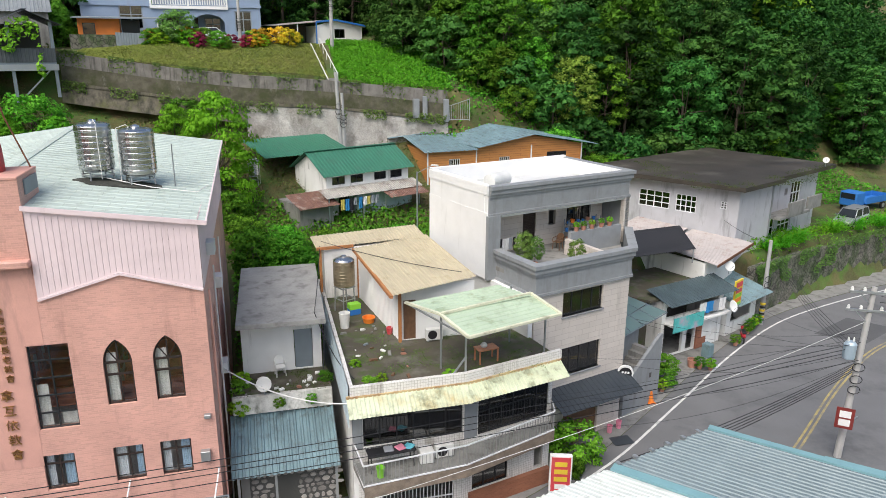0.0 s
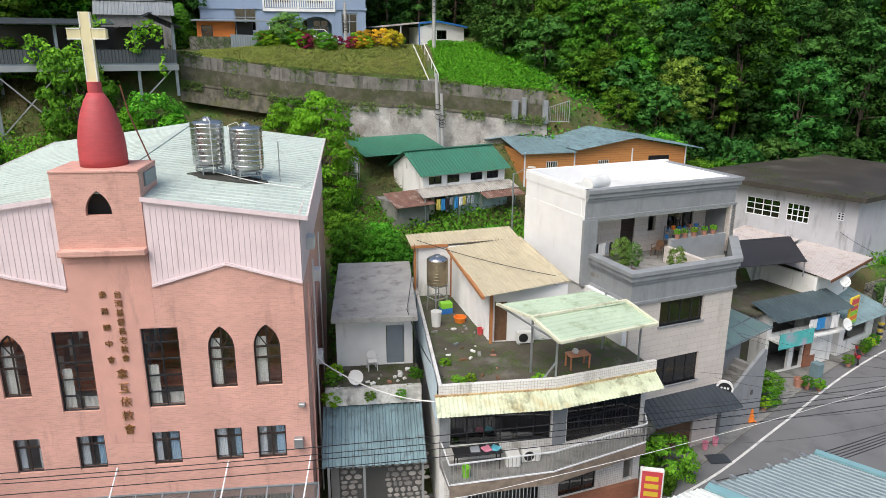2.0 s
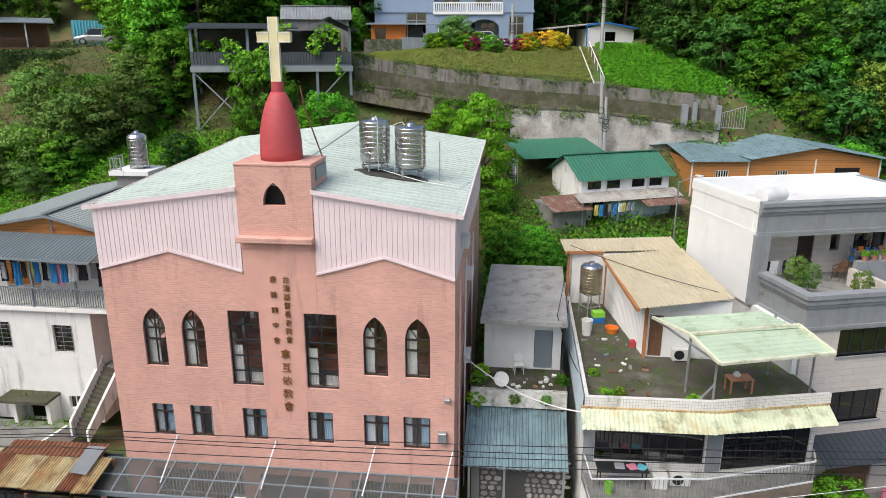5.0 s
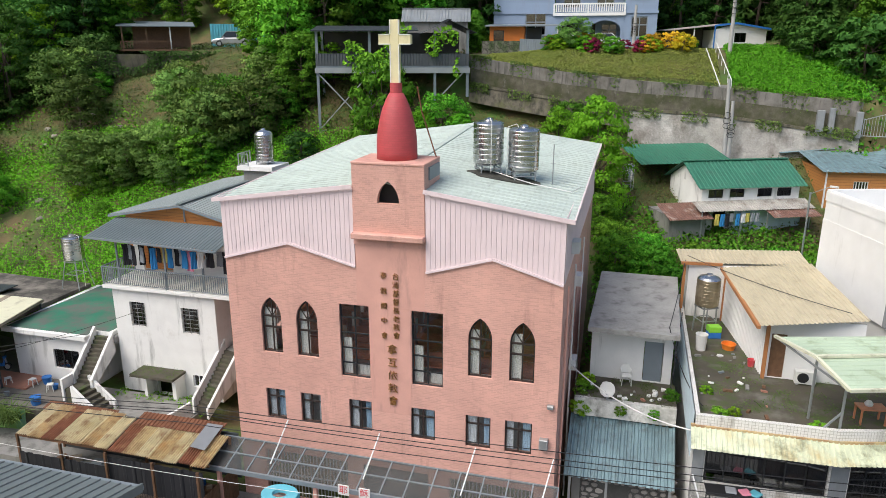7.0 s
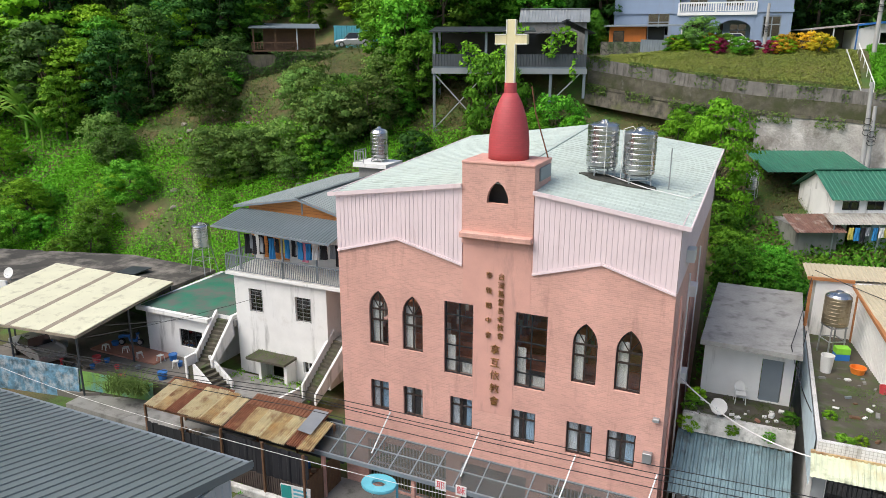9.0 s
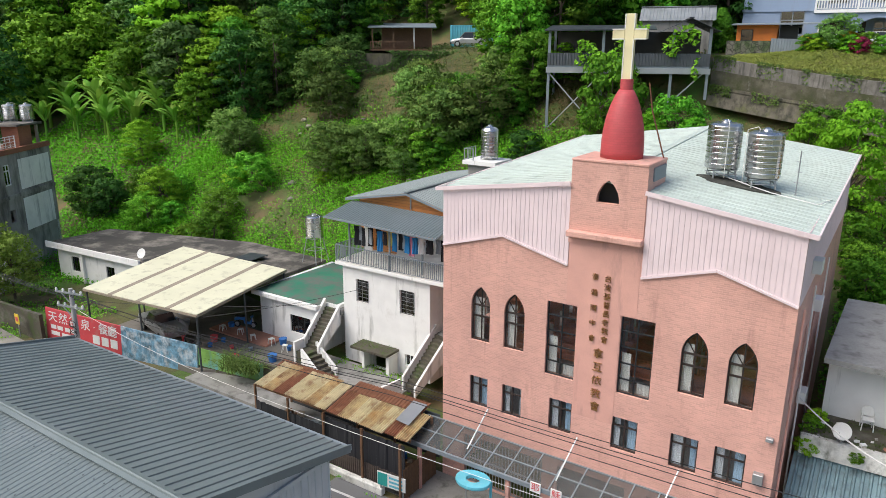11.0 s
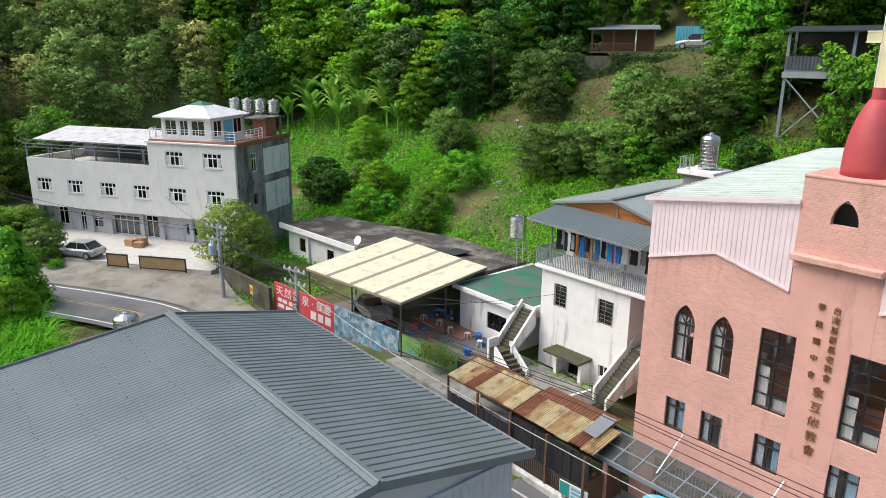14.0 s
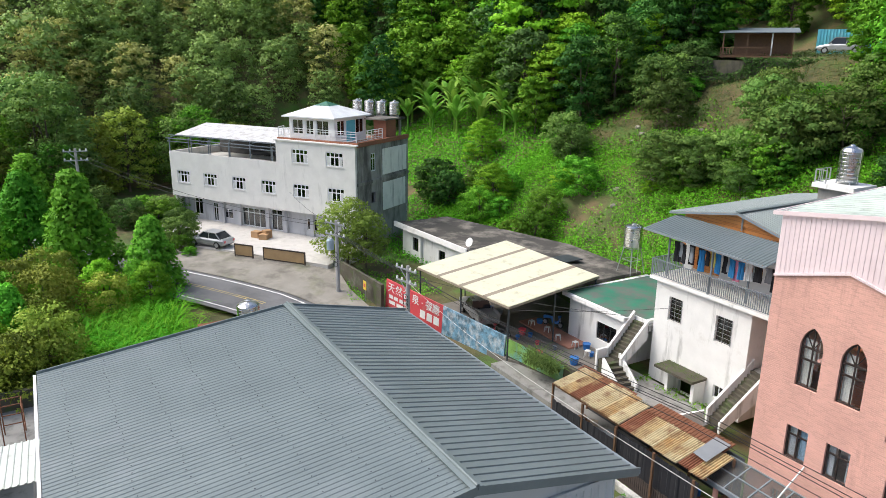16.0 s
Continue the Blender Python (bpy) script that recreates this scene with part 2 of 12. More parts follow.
def sheet(bm, o, u, v, pitch=0.2, rib=0.03, flat=0.55, thick=0.008, wob=0.0):
    """Ribbed metal sheeting: o a corner, u across the ribs, v along them; ribs stand out along u x v."""
    o, u, v = Vector(o), Vector(u), Vector(v)
    nrm = u.cross(v).normalized()
    L = u.length
    n = max(1, round(L / pitch))
    p = L / n
    ud = u.normalized()
    xs = []
    for i in range(n):
        s = i * p
        a = (1 - flat) * p / 4
        xs += [(s, 0), (s + flat * p, 0), (s + flat * p + a, rib), (s + p - a, rib)]
    xs.append((L, 0))
    rows = []
    for w in (0, 1):
        top, low = [], []
        for s, h in xs:
            q = o + ud * s + v * w + nrm * (h + (random.uniform(-wob, wob) if wob else 0))
            top.append(bm.verts.new(q))
            low.append(bm.verts.new(q - nrm * thick))
        rows.append((top, low))
    (t0, l0), (t1, l1) = rows
    for i in range(len(xs) - 1):
        bm.faces.new((t0[i], t0[i + 1], t1[i + 1], t1[i]))
        bm.faces.new((l0[i + 1], l0[i], l1[i], l1[i + 1]))
        bm.faces.new((t0[i + 1], t0[i], l0[i], l0[i + 1]))
        bm.faces.new((t1[i], t1[i + 1], l1[i + 1], l1[i]))
    bm.faces.new((t0[0], t1[0], l1[0], l0[0]))
    bm.faces.new((t1[-1], t0[-1], l0[-1], l1[-1]))
    return bm


def wall(bm, m, w, h, t, holes=()):
    """An upright wall in the axes of m: x along, z up, its face at y = 0 and its body towards +y, with openings (x0, x1, z0, z1) right through."""
    xs = sorted({0, w, *[v for q in holes for v in q[:2]]})
    zs = sorted({0, h, *[v for q in holes for v in q[2:4]]})
    solid = {}
    for i in range(len(xs) - 1):
        for k in range(len(zs) - 1):
            cx, cz = (xs[i] + xs[i + 1]) / 2, (zs[k] + zs[k + 1]) / 2
            solid[i, k] = not any(q[0] < cx < q[1] and q[2] < cz < q[3] for q in holes)
    cache = {}

    def vt(x, y, z):
        key = (round(x, 4), y, round(z, 4))
        if key not in cache:
            cache[key] = bm.verts.new(m @ Vector((x, y, z)))
        return cache[key]

    for (i, k), s in solid.items():
        if not s:
            continue
        a, b, c, d = xs[i], xs[i + 1], zs[k], zs[k + 1]
        bm.faces.new((vt(a, 0, c), vt(b, 0, c), vt(b, 0, d), vt(a, 0, d)))
        bm.faces.new((vt(b, t, c), vt(a, t, c), vt(a, t, d), vt(b, t, d)))
        if not solid.get((i - 1, k)):
            bm.faces.new((vt(a, t, c), vt(a, 0, c), vt(a, 0, d), vt(a, t, d)))
        if not solid.get((i + 1, k)):
            bm.faces.new((vt(b, 0, c), vt(b, t, c), vt(b, t, d), vt(b, 0, d)))
        if not solid.get((i, k - 1)):
            bm.faces.new((vt(a, t, c), vt(b, t, c), vt(b, 0, c), vt(a, 0, c)))
        if not solid.get((i, k + 1)):
            bm.faces.new((vt(a, 0, d), vt(b, 0, d), vt(b, t, d), vt(a, t, d)))
    return bm


def facing(p, yaw):
    """Axes of a wall that starts at p: x along the wall, y into it."""
    return pose(p[0], p[1], p[2] if len(p) > 2 else 0, 0, 0, yaw)


def window(parent, m, w, h, frame_mat, pane_mat, cols=2, rows=(1.0,), bar_w=0.06, deep=0.12, sill=None, curtain=None, name="window", label=""):
    """A window in an opening: its frame, every pane, a sill and a curtain. m: lower left corner of the opening, x along, y inwards."""
    z = 0
    tot = sum(rows)
    edges = [0]
    for r in rows:
        z += r / tot * h
        edges.append(z)
    side = [(max(bar_w, w * i / cols + bar_w / 2), min(w - bar_w, w * (i + 1) / cols - bar_w / 2)) for i in range(cols)]
    rise = [(max(bar_w, a + bar_w / 2), min(h - bar_w, b - bar_w / 2)) for a, b in zip(edges, edges[1:])]
    bm = wall(bmesh.new(), pose(0, deep, 0), w, h, 0.06, [(*x, *q) for x in side for q in rise])
    win = part(name, bm, frame_mat, parent, label)
    win.matrix_basis = m
    for i in range(cols):
        for k in range(len(rows)):
            b2 = box(bmesh.new(), w * i / cols + 0.02, w * (i + 1) / cols - 0.02, deep + 0.025, deep + 0.035, edges[k] + 0.02, edges[k + 1] - 0.02)
            g = part("pane", b2, pane_mat, win)
            g.visible_shadow = False
    if sill:
        b3 = box(bmesh.new(), -0.08, w + 0.08, -0.07, deep, -0.07, 0.0)
        part("sill", b3, sill, win)
    if curtain:
        b4 = bmesh.new()
        side = random.choice((0, 1))
        cw = w * random.uniform(0.42, 0.62)
        x0 = 0.03 if side == 0 else w - cw - 0.03
        sheet(b4, (x0, deep + 0.1, 0.04), (cw, 0, 0), (0, 0, h - 0.08), 0.11, 0.05, 0.2)
        part("curtain", b4, curtain, win)
    return win

def rail(parent, pts, h, gap, material, name="railing", r=0.016, top=0.05, label=""):
    """A railing along points: top and bottom bar as one part, each baluster a piece of its own."""
    bm = bmesh.new()
    for a, b in zip(pts, pts[1:]):
        bar(bm, (a[0], a[1], a[2] + h), (b[0], b[1], b[2] + h), top)
        bar(bm, (a[0], a[1], a[2] + 0.1), (b[0], b[1], b[2] + 0.1), 0.03)
    for p in pts:
        bar(bm, (p[0], p[1], p[2]), (p[0], p[1], p[2] + h + 0.02), top * 1.2)
    rl = part(name, bm, material, parent, label)
    src = None
    for a, b in zip(pts, pts[1:]):
        L = math.dist(a, b)
        n = max(2, round(L / gap))
        for i in range(1, n):
            x, y, z = [a[k] + (b[k] - a[k]) * i / n for k in range(3)]
            if src is None:
                src = part("baluster", bar(bmesh.new(), (0, 0, 0.1), (0, 0, h), 2 * r), material, rl)
                src.matrix_basis = pose(x, y, z)
            else:
                again("baluster", src, rl, pose(x, y, z))
    return rl


def shell(parent, poly, z0, z1, t, material, holes=None, names="wall"):
    """Upright walls round a closed outline (counter-clockwise), each one a part; holes: wall index -> openings."""
    out = []
    n = len(poly)
    for i in range(n):
        a, b = poly[i], poly[(i + 1) % n]
        L = math.dist(a, b)
        yaw = math.degrees(math.atan2(b[1] - a[1], b[0] - a[0]))
        m = pose(a[0], a[1], z0, 0, 0, yaw)
        part(names, wall(bmesh.new(), m, L - t - 0.003, z1 - z0, t, (holes or {}).get(i, ())), material, parent)
        out.append(m)
    return out


def stairs(parent, a, b, w, n, z_under, material, side_mat, guards=(0.5, 0.5)):
    """A straight flight from a (foot) to b (head) with solid cheeks and sloping guard walls."""
    a, b = Vector(a), Vector(b)
    d = Vector((b.x - a.x, b.y - a.y, 0))
    run = d.length
    yaw = math.degrees(math.atan2(d.y, d.x))
    m = pose(a.x, a.y, 0, 0, 0, yaw)
    for i in range(n):
        z1 = a.z + (b.z - a.z) * (i + 1) / n
        p = part("step", box(bmesh.new(), run * i / n, run * (i + 1) / n - 0.002, -w / 2, w / 2, max(z_under, z1 - 0.45), z1), material, parent)
        p.matrix_basis = m
    for s, guard in ((-1, guards[0]), (1, guards[1])):
        bm = bmesh.new()
        y0, y1 = sorted((s * (w / 2 + 0.003), s * (w / 2 + 0.16)))
        prof = [(-0.15, max(z_under, a.z - 0.3)), (run, max(z_under, b.z - 1.0)), (run, b.z + guard), (-0.15, a.z + guard)]
        lo = [bm.verts.new((x, y0, z)) for x, z in prof]
        hi = [bm.verts.new((x, y1, z)) for x, z in prof]
        bm.faces.new(lo), bm.faces.new(hi[::-1])
        for i in range(4):
            bm.faces.new((lo[i], lo[(i + 1) % 4], hi[(i + 1) % 4], hi[i]))
        bmesh.ops.recalc_face_normals(bm, faces=bm.faces)
        part("stair_wall", bm, side_mat, parent).matrix_basis = m


def gable_roof(parent, x0, x1, y0, y1, ze, zr, material, pitch=0.3, rib=0.03, over=0.3, along="x", label="", xr=None):
    """Two ribbed slopes; the ridge runs along x or y."""
    if along == "x":
        yr = (y0 + y1) / 2 if xr is None else xr
        k0, k1 = (zr - ze) / (yr - y0), (zr - ze) / (y1 - yr)
        a = part("roof_slope", sheet(bmesh.new(), (x0 - over, y0 - over, ze - over * k0), (x1 - x0 + 2 * over, 0, 0), (0, yr - y0 + over, zr - ze + over * k0), pitch, rib), material, parent, label)
        b = part("roof_slope", sheet(bmesh.new(), (x1 + over, y1 + over, ze - over * k1), (-(x1 - x0 + 2 * over), 0, 0), (0, yr - y1 - over, zr - ze + over * k1), pitch, rib), material, parent, label)
        part("ridge_cap", bar(bmesh.new(), (x0 - over, yr, zr + 0.05), (x1 + over, yr, zr + 0.05), 0.35, 0.05), material, parent)
    else:
        xm = (x0 + x1) / 2 if xr is None else xr
        k0, k1 = (zr - ze) / (xm - x0), (zr - ze) / (x1 - xm)
        a = part("roof_slope", sheet(bmesh.new(), (x0 - over, y1 + over, ze - over * k0), (0, -(y1 - y0 + 2 * over), 0), (xm - x0 + over, 0, zr - ze + over * k0), pitch, rib), material, parent, label)
        b = part("roof_slope", sheet(bmesh.new(), (x1 + over, y0 - over, ze - over * k1), (0, y1 - y0 + 2 * over, 0), (xm - x1 - over, 0, zr - ze + over * k1), pitch, rib), material, parent, label)
        part("ridge_cap", bar(bmesh.new(), (xm, y0 - over, zr + 0.05), (xm, y1 + over, zr + 0.05), 0.35, 0.05), material, parent)
    return a, b


def gable_fill(parent, p, yaw, w, z0, apex, h, t, material):
    """A triangle of wall over a straight wall; apex: place of the peak along it."""
    bm = bmesh.new()
    prof = [(0, z0), (w, z0), (apex, z0 + h)]
    lo = [bm.verts.new((x, 0, z)) for x, z in prof]
    hi = [bm.verts.new((x, t, z)) for x, z in prof]
    bm.faces.new(lo), bm.faces.new(hi[::-1])
    for i in range(3):
        bm.faces.new((lo[i], lo[(i + 1) % 3], hi[(i + 1) % 3], hi[i]))
    bmesh.ops.recalc_face_normals(bm, faces=bm.faces)
    g = part("gable", bm, material, parent)
    g.matrix_basis = pose(p[0], p[1], 0, 0, 0, yaw)
    return g

# ---- palette ----
PINK = tiled("pink_wall_tile", (0.71, 0.40, 0.33), (0.86, 0.60, 0.53), 0.24, 0.075, 0.010, 0.5, 0.16, 0.5, stain=(0.42, 0.22, 0.17), amount=0.25)
PINK_PLAIN = mat("pink_render", (0.68, 0.37, 0.305), 0.6, var=0.1, stain=(0.38, 0.22, 0.18), amount=0.35)
SIDING = mat("pale_pink_siding", (0.80, 0.66, 0.675), 0.4, var=0.06, stain=(0.6, 0.46, 0.47), amount=0.25, bump=0.05)
PALE_ROOF = tiled("pale_green_roof_sheet", (0.50, 0.575, 0.525), (0.38, 0.44, 0.40), 0.9, 0.46, 0.014, 0.65, 0.08, 0.5, stain=(0.25, 0.29, 0.25), amount=0.3, flat=True)
RED_CONE = tiled("red_spire_tile", (0.50, 0.075, 0.085), (0.40, 0.07, 0.07), 0.3, 0.09, 0.006, 0.55, 0.1, 0.3)
CROSS = mat("cream_cross", (0.74, 0.66, 0.40), 0.5, var=0.15, stain=(0.45, 0.42, 0.2), amount=0.3)
CROSS_EDGE = mat("white_cross_edge", (0.75, 0.74, 0.68), 0.5)
GOLD = mat("gold_letters", (0.36, 0.2, 0.06), 0.3, 0.35, bump=0.05)
BROWN_FRAME = mat("dark_brown_aluminium", (0.045, 0.032, 0.028), 0.45, 0.2, bump=0.02)
BLACK_FRAME = mat("black_aluminium", (0.025, 0.027, 0.03), 0.4, 0.2, bump=0.02)
WHITE_FRAME = mat("white_aluminium", (0.78, 0.79, 0.8), 0.4, bump=0.02)
GLASS = glass("window_glass", (0.97, 0.98, 0.98), 0.05)
DARK_GLASS = glass("tinted_glass", (0.32, 0.34, 0.34), 0.12)
CANOPY_GLASS = dusty("clouded_canopy_sheet", (0.13, 0.135, 0.13), 0.62)
STEEL = mat("stainless_steel", (0.60, 0.60, 0.60), 0.27, 1.0, var=0.08, bump=0.03)
GALV = mat("galvanised_steel", (0.42, 0.44, 0.45), 0.5, 0.7, var=0.12)
GREY_METAL = mat("grey_painted_steel", (0.24, 0.28, 0.31), 0.45, 0.2, var=0.1)
DARK_METAL = mat("dark_painted_steel", (0.06, 0.07, 0.08), 0.45, 0.3, var=0.15)
RUST = mat("rusty_steel", (0.2, 0.085, 0.045), 0.85, 0.2, var=0.35, scale=4)
WHITE = mat("white_painted_render", (0.85, 0.85, 0.84), 0.75, var=0.05, stain=(0.55, 0.55, 0.52), amount=0.1, stretch=0.1)
WHITE_OLD = mat("weathered_white_render", (0.83, 0.825, 0.80), 0.8, var=0.07, stain=(0.17, 0.17, 0.145), amount=0.26, stretch=0.12, col2=(0.55, 0.53, 0.48), amount2=0.2)
CONCRETE = mat("bare_concrete", (0.26, 0.255, 0.24), 0.85, var=0.2, stain=(0.09, 0.09, 0.08), amount=0.45, stretch=0.25, bump=0.4)
MOSSY = mat("mossy_concrete", (0.085, 0.075, 0.055), 0.9, var=0.4, scale=0.8, stain=(0.055, 0.10, 0.012), amount=0.5, stretch=1.0, stain_scale=1.3, bump=0.5,
            col2=(0.2, 0.19, 0.165), amount2=0.4)
BLACK_ROOF = mat("blackened_flat_roof", (0.06, 0.055, 0.048), 0.85, var=0.3, scale=0.5, stain=(0.30, 0.27, 0.23), amount=0.58, stretch=1.0, stain_scale=0.45, bump=0.4,
                 col2=(0.035, 0.035, 0.03), amount2=0.5)
GREY_RENDER = mat("grey_cement_render", (0.27, 0.285, 0.295), 0.8, var=0.12, scale=2.5, stain=(0.2, 0.2, 0.2), amount=0.35, bump=0.3)
LILAC_WALL = mat("pale_grey_render", (0.50, 0.50, 0.525), 0.8, var=0.08, stain=(0.22, 0.22, 0.22), amount=0.35, stretch=0.2)
BEIGE_TILE = tiled("beige_wall_tile", (0.66, 0.60, 0.545), (0.5, 0.44, 0.40), 0.9, 0.3, 0.012, 0.45, 0.07, 0.3, stain=(0.4, 0.36, 0.32), amount=0.2)
WHITE_TILE = tiled("white_wall_tile", (0.80, 0.78, 0.745), (0.45, 0.42, 0.38), 0.12, 0.12, 0.008, 0.3, 0.08, 0.3, stain=(0.3, 0.27, 0.22), amount=0.3, offset=0.0)
BLUE_ROOF = mat("slate_blue_roof_sheet", (0.172, 0.208, 0.213), 0.42, 0.1, var=0.1, scale=0.5, fine=8, stain=(0.2, 0.225, 0.24), amount=0.3, stretch=1.0, stain_scale=0.25)
BLUE_ROOF_OLD = mat("weathered_blue_grey_sheet", (0.176, 0.267, 0.293), 0.45, 0.1, var=0.25, scale=0.9, stain=(0.10, 0.125, 0.13), amount=0.45, stretch=1.0, stain_scale=2.2)
TEAL_ROOF = mat("worn_teal_sheet", (0.075, 0.105, 0.115), 0.5, 0.1, var=0.2, scale=1.0, stain=(0.09, 0.13, 0.14), amount=0.5, stretch=1.0)
GREEN_ROOF = mat("green_roof_sheet", (0.04, 0.175, 0.11), 0.5, 0.05, var=0.15, scale=0.5, stain=(0.05, 0.13, 0.09), amount=0.4, stretch=1.0)
MINT_ROOF = mat("faded_mint_sheet", (0.47, 0.57, 0.42), 0.5, var=0.12, scale=0.6, stain=(0.25, 0.3, 0.17), amount=0.4, stretch=1.0)
YELLOW_AWN = mat("faded_yellow_green_awning", (0.60, 0.64, 0.46), 0.55, var=0.2, scale=0.8, stain=(0.12, 0.12, 0.06), amount=0.4, stretch=1.0, col2=(0.45, 0.3, 0.09), amount2=0.35)
BEIGE_ROOF = mat("beige_roof_sheet", (0.54, 0.47, 0.33), 0.5, var=0.1, scale=0.7, stain=(0.35, 0.28, 0.17), amount=0.3, stretch=1.0)
CREAM_SHEET = mat("cream_canopy_sheet", (0.72, 0.70, 0.52), 0.5, var=0.08, scale=0.6, stain=(0.4, 0.37, 0.26), amount=0.35, stretch=1.0)
TAN = mat("tan_sheet", (0.30, 0.25, 0.19), 0.7, var=0.2)
RUSTY_YELLOW = mat("rust_patched_yellow_sheet", (0.55, 0.43, 0.23), 0.65, var=0.25, scale=2.0, stain=(0.19, 0.065, 0.03), amount=0.62, stretch=1.0, stain_scale=1.2, bump=0.3, col2=(0.5, 0.27, 0.09), amount2=0.4, scale2=0.9)
ORANGE = tiled("orange_wood_cladding", (0.58, 0.25, 0.075), (0.35, 0.14, 0.05), 6.0, 0.2, 0.015, 0.55, 0.1, 0.5)
WOOD = mat("brown_timber", (0.16, 0.085, 0.045), 0.65, var=0.3, scale=5)
PEW_WOOD = mat("reddish_pew_wood", (0.55, 0.22, 0.11), 0.4, var=0.25, scale=4)
ORANGE_WOOD = mat("orange_painted_post", (0.45, 0.19, 0.07), 0.6, var=0.2)
RUSTY_RED = mat("rusted_red_brown_sheet", (0.27, 0.11, 0.06), 0.8, var=0.3, scale=2.5, stain=(0.5, 0.36, 0.18), amount=0.4, stretch=1.0, stain_scale=1.4)
PALE_SHEET = mat("rust_flecked_cream_sheet", (0.62, 0.54, 0.34), 0.6, var=0.2, scale=2.0, stain=(0.25, 0.1, 0.045), amount=0.45, stretch=1.0, stain_scale=1.6, col2=(0.5, 0.36, 0.15), amount2=0.4)
# near-black colour holding the shade of rooms and recesses, not a paint
DARK = mat("dim_interior_shade", (0.10, 0.095, 0.09), 0.9)
INNER = mat("white_interior_paint", (0.78, 0.77, 0.74), 0.9)
CURTAIN = mat("pale_blue_curtain", (0.78, 0.81, 0.86), 0.9)
RUBBLE_JOINT = mat("dark_stone_joint", (0.09, 0.09, 0.085), 0.95)
RUBBLE = mat("field_stone", (0.34, 0.32, 0.30), 0.85, var=0.25, spread=0.35, bump=0.5, scale=3)
BRICK_RED = tiled("red_brick", (0.33, 0.13, 0.075), (0.3, 0.27, 0.24), 0.22, 0.07, 0.012, 0.8, 0.25, 0.5)
ASPHALT = mat("worn_asphalt", (0.165, 0.165, 0.167), 0.85, var=0.15, scale=0.4, fine=60, stain=(0.09, 0.09, 0.092), amount=0.45, stretch=1.0, stain_scale=0.25, bump=0.3)
LINE_WHITE = mat("white_road_paint", (0.68, 0.68, 0.66), 0.7, var=0.15, stain=(0.25, 0.25, 0.25), amount=0.4, stretch=1.0)
LINE_YELLOW = mat("yellow_road_paint", (0.46, 0.36, 0.13), 0.7, var=0.2, stain=(0.165, 0.165, 0.16), amount=0.72, stretch=1.0, stain_scale=0.9)
PAVING = mat("pale_paving", (0.55, 0.53, 0.5), 0.8, var=0.1, stain=(0.4, 0.38, 0.35), amount=0.4, stretch=1.0)
YARD = mat("stained_concrete_yard", (0.18, 0.165, 0.145), 0.9, var=0.2, scale=0.5, stain=(0.09, 0.085, 0.075), amount=0.5, stretch=1.0, stain_scale=0.4, bump=0.4)
TERRACOTTA = mat("terracotta_tile", (0.42, 0.2, 0.14), 0.7, var=0.2)
BLACK_NET = mat("black_shade_net", (0.022, 0.023, 0.028), 0.85, var=0.2)
RED_PAINT = mat("red_signboard", (0.62, 0.07, 0.085), 0.45, var=0.12, stain=(0.5, 0.25, 0.22), amount=0.3, stretch=0.5)
YELLOW_PAINT = mat("yellow_paint", (0.75, 0.55, 0.05), 0.5)
SIGN_WHITE = mat("white_sign_paint", (0.8, 0.8, 0.78), 0.5)
BLUE_PAINT = mat("blue_paint", (0.03, 0.17, 0.5), 0.5, var=0.15)
SKY_PAINT = mat("sky_blue_paint", (0.13, 0.5, 0.62), 0.5, var=0.15, stain=(0.3, 0.6, 0.65), amount=0.3)
GREEN_PAINT = mat("bright_green_paint", (0.25, 0.62, 0.05), 0.5)
ORANGE_PAINT = mat("orange_paint", (0.78, 0.22, 0.03), 0.5)
PINKISH = mat("pink_cloth", (0.7, 0.25, 0.35), 0.8)
BLACK = mat("black_plastic", (0.02, 0.02, 0.022), 0.5)
RUBBER = mat("tyre_rubber", (0.02, 0.02, 0.02), 0.8)
PLASTIC_WHITE = mat("white_plastic", (0.75, 0.75, 0.72), 0.4)
BLUE_GREY_WALL = mat("blue_grey_house_paint", (0.26, 0.34, 0.47), 0.7, var=0.06, stain=(0.25, 0.29, 0.37), amount=0.3)
BARK = mat("bark", (0.10, 0.075, 0.055), 0.9, var=0.3, scale=3, bump=0.6)
LEAF_A = leafy("broad_leaf_green", (0.06, 0.22, 0.017), (0.19, 0.47, 0.038))
LEAF_B = leafy("deep_leaf_green", (0.026, 0.10, 0.019), (0.08, 0.215, 0.038))
LEAF_C = leafy("fresh_leaf_green", (0.14, 0.36, 0.018), (0.29, 0.58, 0.035))
LEAF_D = leafy("olive_leaf_green", (0.085, 0.165, 0.04), (0.18, 0.29, 0.075))
LEAF_F = leafy("grey_green_leaf", (0.09, 0.19, 0.04), (0.21, 0.36, 0.08))
LEAF_E = leafy("grass_green", (0.085, 0.35, 0.014), (0.165, 0.53, 0.03), 0.15)
LEAF_H = leafy("lush_leaf_green", (0.10, 0.34, 0.016), (0.23, 0.56, 0.035), 0.2)
MOWN = leafy("mown_grass", (0.19, 0.24, 0.045), (0.36, 0.40, 0.10), 0.1)
DRY = leafy("dry_slope_grass", (0.15, 0.13, 0.04), (0.28, 0.22, 0.09), 0.1)
LEAF_Y = leafy("yellowish_leaf", (0.17, 0.25, 0.03), (0.33, 0.42, 0.07))
LEAF_W = leafy("sage_leaf", (0.14, 0.24, 0.06), (0.29, 0.42, 0.12))
LEAF_O = leafy("mid_olive_leaf", (0.13, 0.23, 0.035), (0.26, 0.40, 0.075))
LEAF_P = leafy("pale_olive_leaf", (0.34, 0.40, 0.11), (0.56, 0.60, 0.22))
